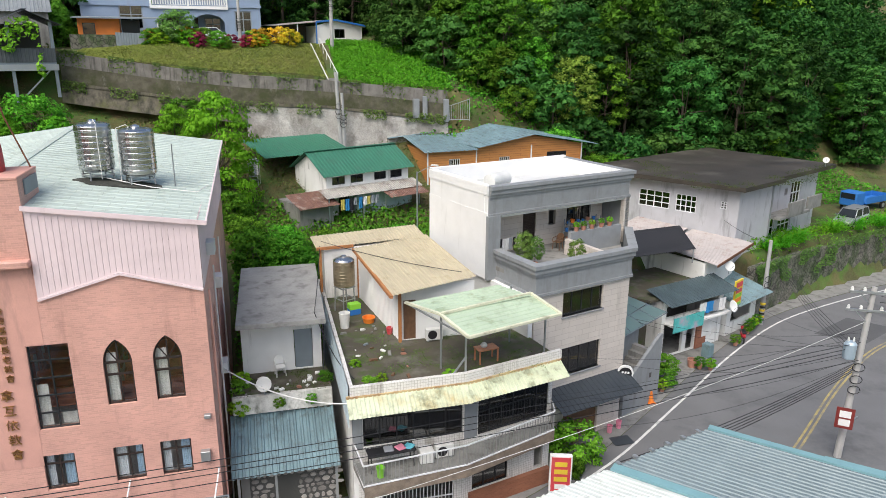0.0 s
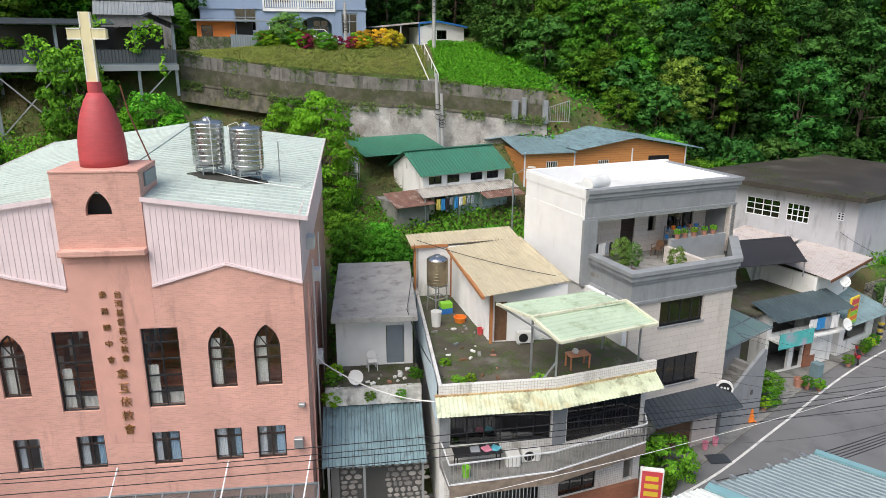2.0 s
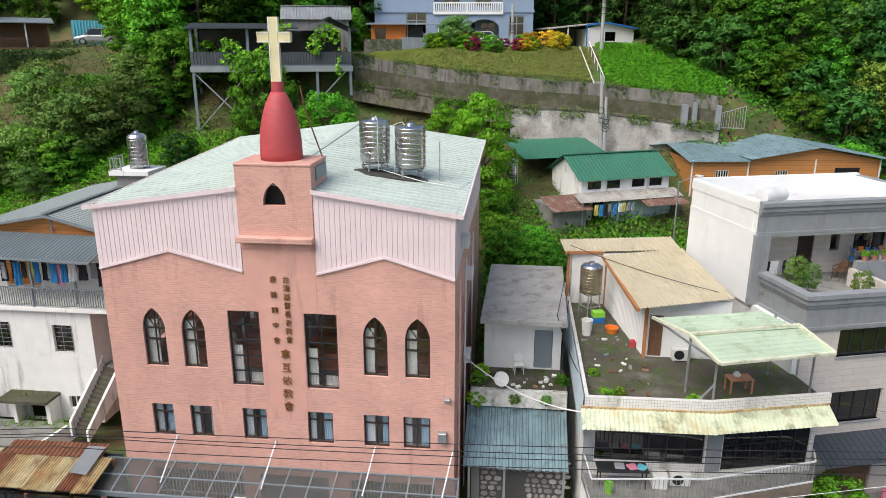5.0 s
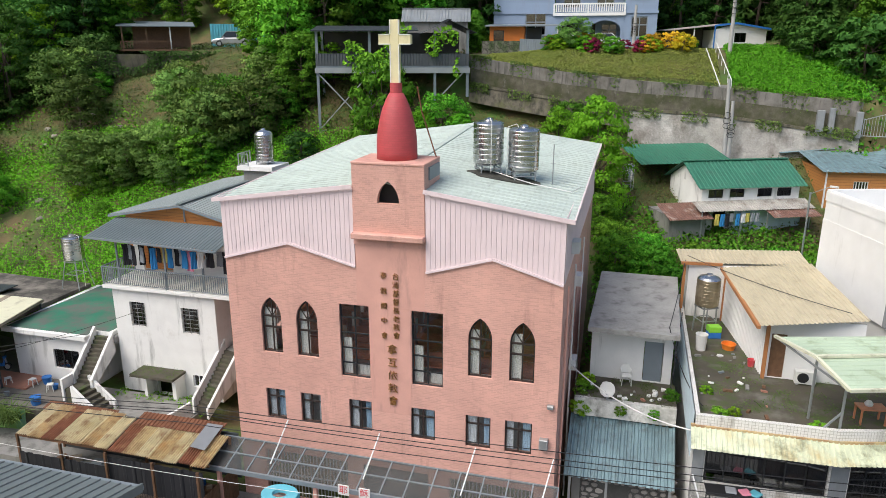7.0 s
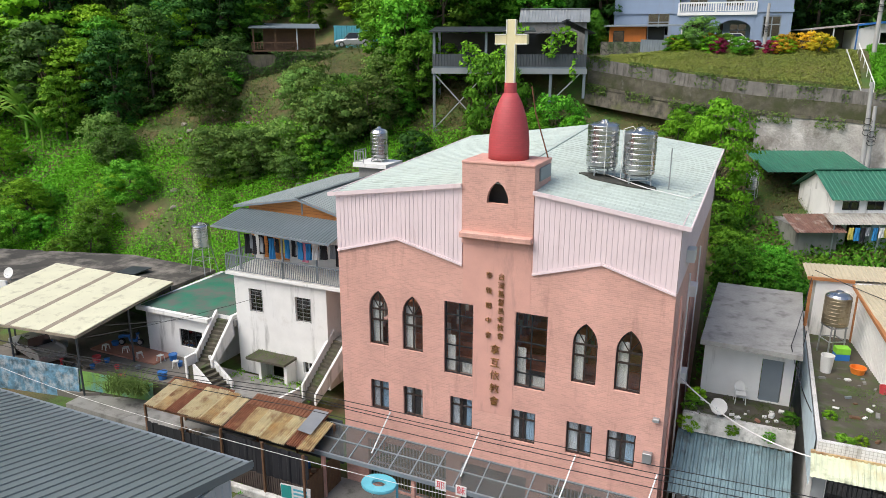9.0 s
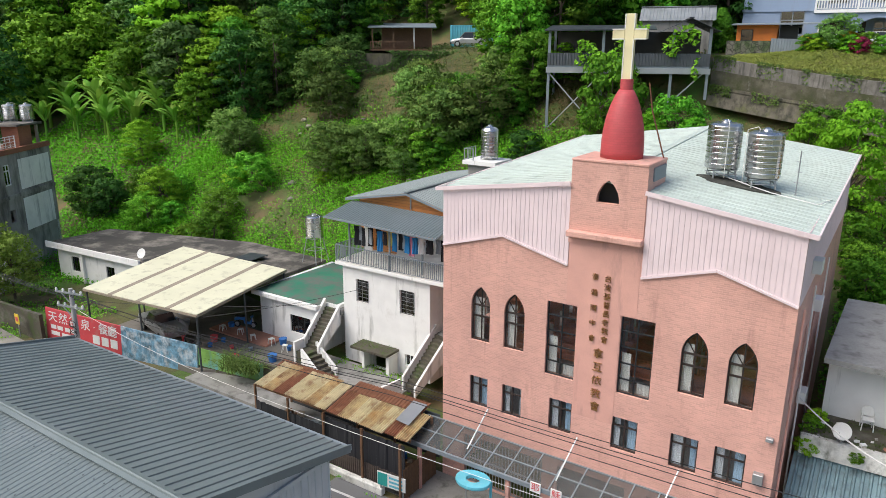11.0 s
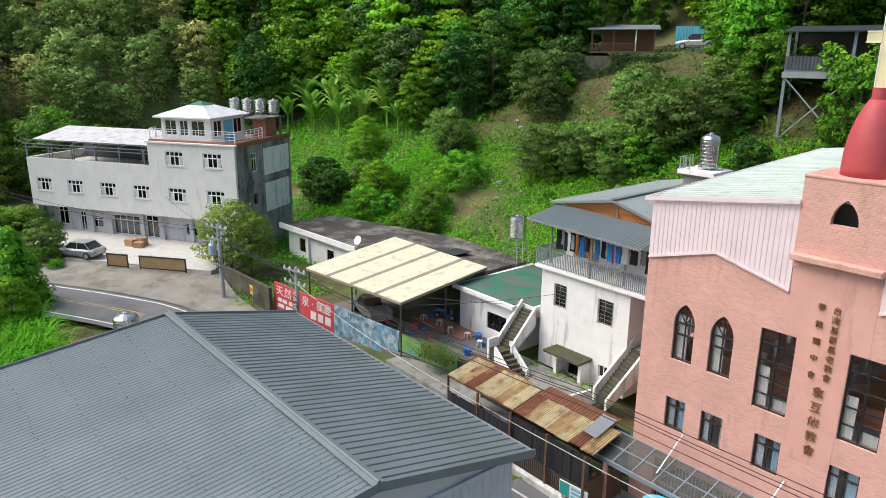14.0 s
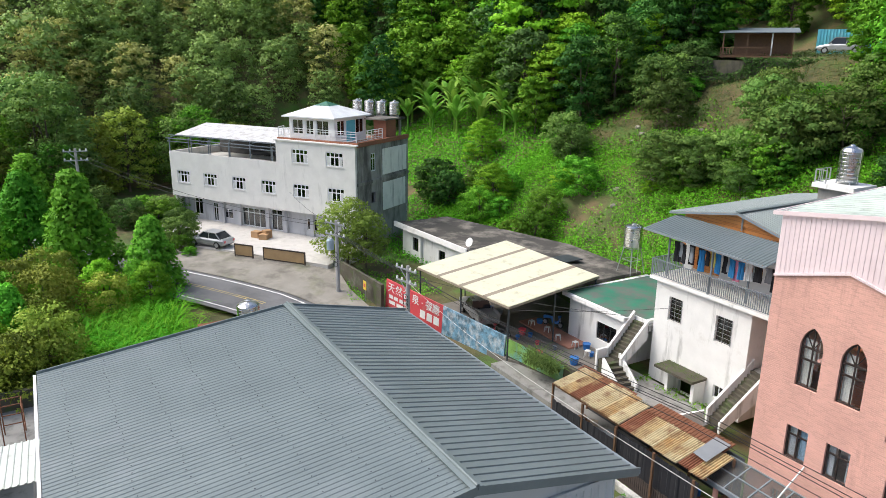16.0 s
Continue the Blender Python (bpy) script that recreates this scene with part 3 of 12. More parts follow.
LEAF_G = leafy("conifer_green", (0.11, 0.34, 0.025), (0.23, 0.56, 0.05))
FLOWER = leafy("yellow_blossom", (0.6, 0.42, 0.02), (0.7, 0.55, 0.05))
FLOWER_RED = leafy("red_leaf", (0.25, 0.02, 0.05), (0.4, 0.05, 0.1))

# ---- ground ----
# cross-sections of the hillside: across x, knots of (y, z) from the street up into the woods
SECTIONS = [
    (-130, ((8, 2.5), (26, 4), (44, 9), (60, 17), (61, 18), (78, 26), (95, 36), (210, 120))),
    (-66, ((34, 2.0), (38, 4.0), (50, 9), (62, 15.5), (63, 16.2), (72, 20), (80, 20.6), (210, 112))),
    (-42, ((36, 0.9), (42, 4.2), (50, 9), (62, 16.4), (63, 17.2), (68, 19.6), (78, 20.4), (210, 108))),
    (-20, ((38, 0.0), (42, 5.0), (50, 10), (58, 14), (62.8, 17.8), (67, 19.4), (84, 20.4), (210, 104))),
    (-13, ((38, 0.0), (42, 4.8), (50, 9.0), (62.4, 15.0), (63.4, 19.0), (67, 19.6), (90, 20.4), (210, 96))),
    (7, ((36, 0.0), (40, 5.0), (50, 7.0), (62.0, 11.4), (63.2, 16.9), (71, 20.0), (92, 20.4), (210, 92))),
    (18, ((42, 0.0), (45, 5.0), (52, 6.2), (60.9, 12.6), (62.0, 15.7), (72, 19.6), (88, 22), (210, 94))),
    (36, ((43.5, 0.0), (44.3, 4.4), (56, 4.8), (63, 7.5), (64, 8.3), (72, 13), (85, 24), (210, 104))),
    (58, ((50.5, 0.0), (51.2, 4.3), (60, 4.4), (67, 5.2), (68, 6), (76, 12), (88, 22), (210, 100))),
    (140, ((70, 1.0), (72, 4.5), (84, 7), (95, 14), (96, 15), (104, 22), (120, 34), (220, 110))),
]


def section_z(knots, y):
    if y <= knots[0][0]:
        return knots[0][1]
    for (y0, z0), (y1, z1) in zip(knots, knots[1:]):
        if y <= y1:
            return z0 + (z1 - z0) * (y - y0) / (y1 - y0)
    return knots[-1][1]


def smooth(a, b, v):
    t = min(1, max(0, (v - a) / (b - a)))
    return t * t * (3 - 2 * t)


def street(x):
    """Height of the street: level, rising gently to the west."""
    return 2.0 * smooth(-34, -60, x)


def land(x, y):
    """Height of the ground."""
    s = SECTIONS
    if x <= s[0][0]:
        z = section_z(s[0][1], y)
    elif x >= s[-1][0]:
        z = section_z(s[-1][1], y)
    else:
        for (xa, ka), (xb, kb) in zip(s, s[1:]):
            if x <= xb:
                t = (x - xa) / (xb - xa)
                knots = [(ya + (yb - ya) * t, za + (zb - za) * t) for (ya, za), (yb, zb) in zip(ka, kb)]
                z = section_z(knots, y)
                break
    front = street(x)
    if y < 20:
        z = front + (z - front) * smooth(6, 20, y) if x > -50 else z
        z -= 3.0 * smooth(-2, -14, y) * smooth(-34, -44, x)
    if x < -95:
        z += 0.55 * (-95 - x) * smooth(-95, -110, x)
    if z > 6 and y > 40:
        z += 0.5 * noise.noise(Vector((x * 0.12, y * 0.12, 3))) * smooth(6, 12, z)
    return z


def grid_mesh(xs, ys, f):
    bm = bmesh.new()
    vs = [[bm.verts.new((x, y, f(x, y))) for y in ys] for x in xs]
    for i in range(len(xs) - 1):
        for k in range(len(ys) - 1):
            bm.faces.new((vs[i][k], vs[i + 1][k], vs[i + 1][k + 1], vs[i][k + 1]))
    return bm


SOIL = mat("soil_and_low_growth", (0.085, 0.088, 0.03), 0.95, var=0.5, scale=0.5, fine=9, bump=1.0, dist=0.12, stain=(0.19, 0.12, 0.065), amount=0.5, stretch=1.0,
           stain_scale=0.3, col2=(0.07, 0.175, 0.02), amount2=0.6, scale2=0.35)
xs = [-900, -500, -300, -200] + [-150 + 2 * i for i in range(10)] + [-130 + 1.0 * i for i in range(231)] + [102 + 3 * i for i in range(20)] + [200, 300, 500, 900]
ys = [-900, -400, -150, -60, -30, -20, -10, 0, 8, 14, 20, 24, 28, 30, 32] + [33 + 0.7 * i for i in range(75)] + [87 + 3 * i for i in range(42)] + [260, 400, 900]
solo("ground", grid_mesh(xs, ys, land), SOIL, "hillside ground of soil and low green growth", "ground", kind="structure", smooth=True)


KERB = [(-60, 20.0), (-30, 20.6), (-19.6, 21.06), (-5, 21.5), (6, 22.9), (15.3, 26.9), (22.4, 31.6), (30, 36.9), (36.9, 40.9), (43, 43.1), (50, 44.8), (62, 46.8), (80, 48)]


def street_edge(x):
    """The kerb side of the street, curving away round the bend."""
    for k in range(1, len(KERB) - 2):
        (x0, y0), (x1, y1), (x2, y2), (x3, y3) = KERB[k - 1:k + 3]
        if x <= x2:
            t = (x - x1) / (x2 - x1)
            m1, m2 = (y2 - y0) / (x2 - x0) * (x2 - x1), (y3 - y1) / (x3 - x1) * (x2 - x1)
            return (2 * t ** 3 - 3 * t * t + 1) * y1 + (t ** 3 - 2 * t * t + t) * m1 + (-2 * t ** 3 + 3 * t * t) * y2 + (t ** 3 - t * t) * m2
    return KERB[-1][1]


def strip(x0, x1, off0, off1, dz, step=1.0):
    bm = bmesh.new()
    n = int((x1 - x0) / step)
    prev = None
    for i in range(n + 1):
        x = x0 + (x1 - x0) * i / n
        d = street_edge(x + 0.5) - street_edge(x - 0.5)
        nx, ny = -d / math.hypot(1, d), 1 / math.hypot(1, d)
        y = street_edge(x)
        row = [bm.verts.new((x + nx * o, y + ny * o, street(x) + dz)) for o in (off0, off1)]
        if prev:
            bm.faces.new((prev[0], row[0], row[1], prev[1]))
        prev = row
    return bm


solo("road", strip(-30, 66, -13.5, 0.9, 0.02), ASPHALT, "worn grey asphalt street round a bend", "road", kind="structure")
solo("road_line", strip(-30, 62, -0.07, 0.07, 0.028), LINE_WHITE, "white edge line on the street", "road marking", kind="structure")
solo("road_line", strip(12, 60, -6.75, -6.63, 0.028), LINE_YELLOW, "yellow centre line on the street", "road marking", kind="structure")
solo("road_line", strip(12, 60, -6.5, -6.38, 0.028), LINE_YELLOW, "yellow centre line on the street", "road marking", kind="structure")
solo("pavement", strip(2, 62, 0.901, 5.5, 0.06), CONCRETE, "stained concrete shoulder along the street", "pavement", kind="structure")
bm = box(bmesh.new(), -22, 3.2, 22.4, 25.0, -0.2, 0.08)
box(bm, -34, -22, 23.6, 30.9, -0.2, 0.85)
solo("forecourt", bm, CONCRETE, "grey concrete forecourt along the street", "pavement", kind="structure")
# the street going on to the south-west, past the lot of the guest house
WEST_LINE = [(-30, 20.6), (-42, 19.6), (-51, 15.6), (-58.7, 10.0), (-68.7, 3.5), (-84, -5), (-120, -22)]


def west_line(x):
    """The edge line of the western street on the side of the lot."""
    for (x0, y0), (x1, y1) in zip(WEST_LINE, WEST_LINE[1:]):
        if x >= x1:
            return y0 + (y1 - y0) * (x - x0) / (x1 - x0)
    return WEST_LINE[-1][1]


def west_strip(off0, off1, dz, x0=-31.0, x1=-118.0, n=60):
    bm = bmesh.new()
    prev = None
    for i in range(n + 1):
        x = x0 + (x1 - x0) * i / n
        d = (west_line(x - 1) - west_line(x + 1)) / -2
        nx, ny = -d / math.hypot(1, d), 1 / math.hypot(1, d)
        y = west_line(x)
        z = max(street(x), land(x, y)) + dz
        row = [bm.verts.new((x + nx * o, y + ny * o, z)) for o in (off0, off1)]
        if prev:
            bm.faces.new((prev[1], row[1], row[0], prev[0]))
        prev = row
    return bm


solo("road", west_strip(-5.0, 0.5, 0.06), ASPHALT, "worn grey asphalt street past the guest house", "road", kind="structure")
solo("road_line", west_strip(-0.08, 0.08, 0.068), LINE_WHITE, "white edge line on the western street", "road marking", kind="structure")
solo("road_line", west_strip(-4.5, -4.36, 0.068), LINE_WHITE, "white edge line on the western street", "road marking", kind="structure")
solo("road_line", west_strip(-2.12, -2.02, 0.068), LINE_YELLOW, "yellow centre line on the western street", "road marking", kind="structure")
solo("road_line", west_strip(-2.38, -2.28, 0.068), LINE_YELLOW, "yellow centre line on the western street", "road marking", kind="structure")
# ---- church ----
church = thing("church", "four-storey pink tiled church with a red spire and pale cross", "church", pose(-16.4, 25, 0))
CW, CD = 14.2, 16.2
ARCHES = [(1.48, 2.42), (3.12, 4.09), (10.57, 11.54), (12.24, 13.23)]
TALL = [(5.1, 6.4), (8.22, 9.54)]
LOW = [(1.46, 2.38), (3.12, 4.07), (5.39, 6.41), (8.15, 9.2), (10.5, 11.54), (12.13, 13.23)]
AZ0, AZ1 = 7.42, 9.95


def arc_points(x0, x1, tip, n=10):
    """The left and right edge of a pointed arch, from the springing up to the tip."""
    w = x1 - x0
    rise = w * 0.92
    sp = tip - rise
    left = []
    for i in range(n + 1):
        a = math.radians(60) * i / n
        left.append((x1 - w * math.cos(a), sp + rise * math.sin(a) / math.sin(math.radians(60))))
    return sp, left, [(x0 + x1 - x, z) for x, z in left]


def spandrels(x0, x1, tip, t, y=0.0):
    sp, left, right = arc_points(x0, x1, tip)
    out = []
    for curve, xe in ((left, x0), (right, x1)):
        bm = bmesh.new()
        poly = curve + [(xe, tip + 0.0)]
        lo = [bm.verts.new((x, y, z)) for x, z in poly]
        hi = [bm.verts.new((x, y + t, z)) for x, z in poly]
        bm.faces.new(lo), bm.faces.new(hi[::-1])
        for i in range(len(poly)):
            k = (i + 1) % len(poly)
            bm.faces.new((lo[i], lo[k], hi[k], hi[i]))
        bmesh.ops.recalc_face_normals(bm, faces=bm.faces)
        out.append(bm)
    return out


holes = [(a, b, AZ0, AZ1) for a, b in ARCHES] + [(a, b, 6.73, 9.98) for a, b in TALL] + [(a, b, 4.24, 5.68) for a, b in LOW]
holes += [(1.2, 5.2, 0.15, 2.6), (5.9, 8.9, 0.05, 2.6), (9.8, 13.4, 0.15, 2.6)]
front = part("front_wall", wall(bmesh.new(), pose(0, 0, 0), CW, 14.05, 0.3, holes), PINK, church)
for a, b in ARCHES:
    for s_ in spandrels(a, b, AZ1, 0.3):
        part("spandrel", s_, PINK, front)
bm = wall(bmesh.new(), pose(CW, 0.3, 0, 0, 0, 90), CD - 0.3, 14.05, 0.3,
          [(1.0, 1.7, 7.4, 9.6), (3.2, 4.0, 7.4, 9.6), (6.0, 6.8, 7.4, 9.6), (9, 9.8, 7.4, 9.6), (1.0, 1.8, 4.2, 5.6), (4.5, 5.3, 4.2, 5.6), (8.5, 9.3, 4.2, 5.6)])
part("side_wall", bm, PINK, church)
# unseen west wall: wide openings added to let daylight into the nave
bm = wall(bmesh.new(), pose(0, CD, 0, 0, 0, -90), CD - 0.3, 14.05, 0.3, [(a, a + 2.3, z, z + h) for a in (0.9, 4.1, 7.3, 10.5) for z, h in ((4.0, 1.9), (7.0, 3.6))])
part("side_wall", bm, PINK, church)
# unseen back wall, likewise opened up only to brighten the interior
bm = wall(bmesh.new(), pose(CW - 0.3, CD, 0, 0, 0, 180), CW - 0.6, 14.05, 0.3, [(a, a + 2.9, 6.8, 11.2) for a in (0.3, 3.7, 7.1, 10.4)])
part("back_wall", bm, PINK, church)
for i, z in enumerate((3.1, 6.3)):
    part("floor_slab", box(bmesh.new(), 0.3, CW - 0.3, 0.3, CD - 0.3, z, z + 0.2), INNER, church)
part("partition", box(bmesh.new(), 0.3, CW - 0.3, 4.5, 4.6, 3.3, 6.3), INNER, church)
part("partition", box(bmesh.new(), 0.3, CW - 0.3, 5.0, 5.1, 0.0, 3.1), INNER, church)
for i in range(6):
    for x0, x1 in ((4.4, 7.1), (7.5, 10.2), (0.9, 3.9), (10.7, 13.5)):
        bm = bmesh.new()
        y = 1.4 + i * 1.1
        z = 6.5 + i * 0.28
        box(bm, x0, x1, y, y + 0.45, z + 0.4, z + 0.46)
        box(bm, x0, x1, y + 0.45, y + 0.5, z + 0.3, z + 0.95)
        box(bm, x0, x0 + 0.06, y - 0.02, y + 0.52, z - 0.2 * i, z + 0.75)
        box(bm, x1 - 0.06, x1, y - 0.02, y + 0.52, z - 0.2 * i, z + 0.75)
        part("pew", bm, PEW_WOOD, church)
for a, b in LOW:
    window(church, pose(a, 0, 4.24), b - a, 1.44, BROWN_FRAME, GLASS, 2, (0.72, 0.28), 0.06, 0.1)
for a, b in TALL:
    window(church, pose(a, 0, 6.73), b - a, 3.25, BLACK_FRAME, GLASS, 2, (0.9, 1, 1, 1, 0.9), 0.05, 0.1)
for a, b in ARCHES:
    sp, left, right = arc_points(a, b, AZ1 - 0.02)
    w = b - a
    bm = bmesh.new()
    for curve in (left, right):
        inner = [(x + (0.03 if curve is left else -0.03), z - 0.01) for x, z in curve]
        for p, q in zip(inner, inner[1:]):
            bar(bm, (p[0], 0.13, p[1]), (q[0], 0.13, q[1]), 0.06, 0.06)
    box(bm, a, a + 0.06, 0.1, 0.16, AZ0, sp)
    box(bm, b - 0.06, b, 0.1, 0.16, AZ0, sp)
    box(bm, a, b, 0.1, 0.16, AZ0, AZ0 + 0.06)
    xm = (a + b) / 2
    box(bm, xm - 0.025, xm + 0.025, 0.103, 0.157, AZ0 + 0.06, AZ1 - 0.1)
    for z in (AZ0 + 1.15, sp):
        box(bm, a + 0.06, b - 0.06, 0.106, 0.154, z - 0.04, z + 0.04)
    bar(bm, (xm, 0.13, sp), (a + 0.17, 0.13, sp + 0.5), 0.035)
    bar(bm, (xm, 0.13, sp), (b - 0.17, 0.13, sp + 0.5), 0.035)
    win = part("window", bm, BROWN_FRAME, church, "pointed-arch window in dark brown frame")
    for x0, x1 in ((a + 0.05, xm), (xm, b - 0.05)):
        for z0, z1 in ((AZ0 + 0.05, AZ0 + 1.15), (AZ0 + 1.15, sp)):
            part("pane", box(bmesh.new(), x0, x1, 0.125, 0.135, z0, z1), GLASS, win).visible_shadow = False
    bm = bmesh.new()
    poly = left + right[::-1][1:]
    bm.faces.new([bm.verts.new((x, 0.13, z)) for x, z in poly])
    part("pane", bm, GLASS, win).visible_shadow = False


def roof_z(x):
    return 14.12 + 0.98 * (1 - abs(x - 7.1) / 7.1)


# pale siding in two fields, its lower edge rising to a low peak
def low_edge(x):
    if x > 7.1:
        return 11.66 + 0.75 * (x - 8.85) / 2.65 if x < 11.5 else 12.41 - 0.81 * (x - 11.5) / 2.7
    return 11.6 + 0.83 * x / 2.96 if x < 2.96 else 12.43 - 0.76 * (x - 2.96) / 2.94


for x0, x1 in ((0.0, 5.9), (8.85, 14.2)):
    bm = bmesh.new()
    n = round((x1 - x0) / 0.2)
    p = (x1 - x0) / n
    for i in range(n):
        a = x0 + i * p
        for s, e, d in ((0, 0.62, 0.026), (0.62, 1.0, 0.042)):
            xa, xb = a + s * p, a + e * p
            v = [bm.verts.new((x, y, z)) for x, z in ((xa, low_edge(xa)), (xb, low_edge(xb)), (xb, roof_z(xb)), (xa, roof_z(xa))) for y in (-d, 0.0)]
            for q in ((0, 2, 4, 6), (3, 1, 7, 5), (0, 1, 3, 2), (4, 5, 7, 6), (2, 3, 5, 4), (6, 7, 1, 0)):
                bm.faces.new([v[k] for k in q])
    bmesh.ops.recalc_face_normals(bm, faces=bm.faces)
    part("siding", bm, SIDING, church, "pale pink ribbed metal siding")
    bm = bmesh.new()
    xs = [x0, (2.96 if x0 == 0 else 11.5), x1]
    for p, q in zip(xs, xs[1:]):
        bar(bm, (p, -0.04, low_edge(p) - 0.02), (q, -0.04, low_edge(q) - 0.02), 0.1, 0.08)
    part("siding_trim", bm, SIDING, church)
bm = bmesh.new()
sheet(bm, (CW + 0.0, 0.0, 11.6), (0, CD, 0.3), (0, 0, 2.6), 0.2, 0.035)
part("siding", bm, SIDING, church, "pale pink ribbed metal siding")
bm = bmesh.new()
sheet(bm, (0.0, CD, 11.6), (0, -CD, 0), (0, 0, 2.6), 0.2, 0.035)
part("siding", bm, SIDING, church, "pale pink ribbed metal siding")
# gable fill behind the siding and at the back
bm = bmesh.new()
for y, k in ((CD - 0.3, 0.68),):
    v = [bm.verts.new((x, yy, z + (k if z > 14.06 else 0))) for yy in (y, y + 0.28) for x, z in ((0.02, 14.05), (CW - 0.02, 14.05), (CW - 0.02, 14.1), (7.1, 15.07), (0.02, 14.1))]
    bm.faces.new(v[:5]), bm.faces.new(v[5:][::-1])
    for i in range(5):
        bm.faces.new((v[i], v[(i + 1) % 5], v[5 + (i + 1) % 5], v[5 + i]))
bmesh.ops.recalc_face_normals(bm, faces=bm.faces)
part("gable", bm, SIDING, church)
for xa, xb, za, zb in ((0.02, 5.88, 14.1, 14.92), (8.82, CW - 0.02, 14.86, 14.1)):
    bm = bmesh.new()
    v = [bm.verts.new((x, yy, z)) for yy in (0.0, 0.28) for x, z in ((xa, 14.05), (xb, 14.05), (xb, zb), (xa, za))]
    for q in ((0, 1, 2, 3), (7, 6, 5, 4), (0, 4, 5, 1), (1, 5, 6, 2), (2, 6, 7, 3), (3, 7, 4, 0)):
        bm.faces.new([v[t] for t in q])
    part("gable", bm, SIDING, church)
# ribbed roof sheets, rising a little to the back
part("roof_slope", sheet(bmesh.new(), (14.5, -0.03, 14.1), (0, CD + 0.18, 0.68), (-7.4, 0, 1.02), 0.46, 0.022, 0.86), PALE_ROOF, church, "pale green metal roof sheet")
part("roof_slope", sheet(bmesh.new(), (-0.3, CD + 0.15, 14.78), (0, -CD - 0.18, -0.68), (7.4, 0, 1.02), 0.46, 0.022, 0.86), PALE_ROOF, church, "pale green metal roof sheet")
bm = bmesh.new()
bar(bm, (7.1, 0.0, 15.13), (7.1, CD + 0.15, 15.81), 0.3, 0.03)
part("ridge_cap", bm, PALE_ROOF, church)
bm = bmesh.new()
bar(bm, (-0.3, -0.17, 14.06), (5.9, -0.17, 14.93), 0.06, 0.16)
bar(bm, (8.8, -0.17, 14.88), (14.5, -0.17, 14.06), 0.06, 0.16)
bar(bm, (14.5, -0.17, 14.06), (14.5, CD + 0.15, 14.74), 0.06, 0.14)
bar(bm, (-0.3, -0.17, 14.06), (-0.3, CD + 0.15, 14.74), 0.06, 0.14)
part("fascia", bm, SIDING, church)
# belfry
bm = bmesh.new()
tx0, tx1, ty0, ty1, tz0, tz1 = 5.88, 8.82, -0.06, 2.1, 12.9, 15.8
wall(bm, pose(tx0, ty0, tz0), tx1 - tx0, tz1 - tz0, 0.22, [(1.04, 1.92, 1.4, 2.28)])
belfry = part("belfry", bm, PINK, church)
part("belfry_wall", wall(bmesh.new(), pose(tx1, ty0 + 0.22, tz0, 0, 0, 90), ty1 - ty0 - 0.22, tz1 - tz0, 0.2), PINK, belfry)
part("belfry_wall", wall(bmesh.new(), pose(tx0, ty1, tz0, 0, 0, -90), ty1 - ty0 - 0.22, tz1 - tz0, 0.2), PINK, belfry)
part("belfry_wall", wall(bmesh.new(), pose(tx1 - 0.2, ty1, tz0, 0, 0, 180), tx1 - tx0 - 0.4, tz1 - tz0, 0.2), PINK, belfry)
for s_ in spandrels(tx0 + 1.04, tx0 + 1.92, tz0 + 2.28, 0.22, ty0):
    part("spandrel", s_, PINK, belfry)
part("belfry_floor", box(bmesh.new(), tx0, tx1, ty0, ty1, 12.6, 12.92), PINK_PLAIN, belfry)
# dark sheet gives the belfry arch its shaded depth
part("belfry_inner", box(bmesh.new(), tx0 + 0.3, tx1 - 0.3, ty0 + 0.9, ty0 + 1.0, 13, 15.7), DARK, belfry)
part("ledge", box(bmesh.new(), tx0 - 0.01, tx1 + 0.02, -0.36, 0.1, 12.88, 13.12, 0.03), PINK, belfry)
part("tower_cap", box(bmesh.new(), tx0 - 0.02, tx1 + 0.02, ty0 - 0.03, ty1 + 0.03, tz1, tz1 + 0.1, 0.02), PINK_PLAIN, belfry)
part("vent_box", box(bmesh.new(), tx1 + 0.002, tx1 + 0.06, 0.5, 1.9, 15.2, 15.7), GREY_METAL, belfry)
cx, cy = 7.35, 1.15
bm = lathe(bmesh.new(), [(0.80, 15.9), (0.80, 16.2), (0.79, 16.6), (0.75, 17.0), (0.67, 17.4), (0.56, 17.8), (0.42, 18.15), (0.27, 18.42)], 36, (cx, cy, 0))
part("spire", bm, RED_CONE, church, "rounded red tiled spire", smooth=True)
bm = lathe(bmesh.new(), [(0.235, 18.4), (0.235, 18.8)], 20, (cx, cy, 0))
part("collar", bm, RED_CONE, church)
bm = box(bmesh.new(), cx - 0.17, cx + 0.17, cy - 0.12, cy + 0.12, 18.78, 21.1, 0.02)
box(bm, cx - 0.64, cx - 0.17, cy - 0.12, cy + 0.12, 20.22, 20.56, 0.02)
box(bm, cx + 0.17, cx + 0.64, cy - 0.12, cy + 0.12, 20.22, 20.56, 0.02)
cross = part("cross", bm, CROSS, church, "cream cross with white edges")
bm = bmesh.new()
for x in (-0.17, 0.17):
    box(bm, cx + x - 0.02, cx + x + 0.02, cy - 0.14, cy - 0.1, 18.8, 20.2)
    box(bm, cx + x - 0.02, cx + x + 0.02, cy - 0.14, cy - 0.1, 20.58, 21.1)
for z in (20.22, 20.56):
    box(bm, cx - 0.64, cx - 0.19, cy - 0.14, cy - 0.1, z - 0.02, z + 0.02)
    box(bm, cx + 0.19, cx + 0.64, cy - 0.14, cy - 0.1, z - 0.02, z + 0.02)
part("edge_strip", bm, CROSS_EDGE, cross)
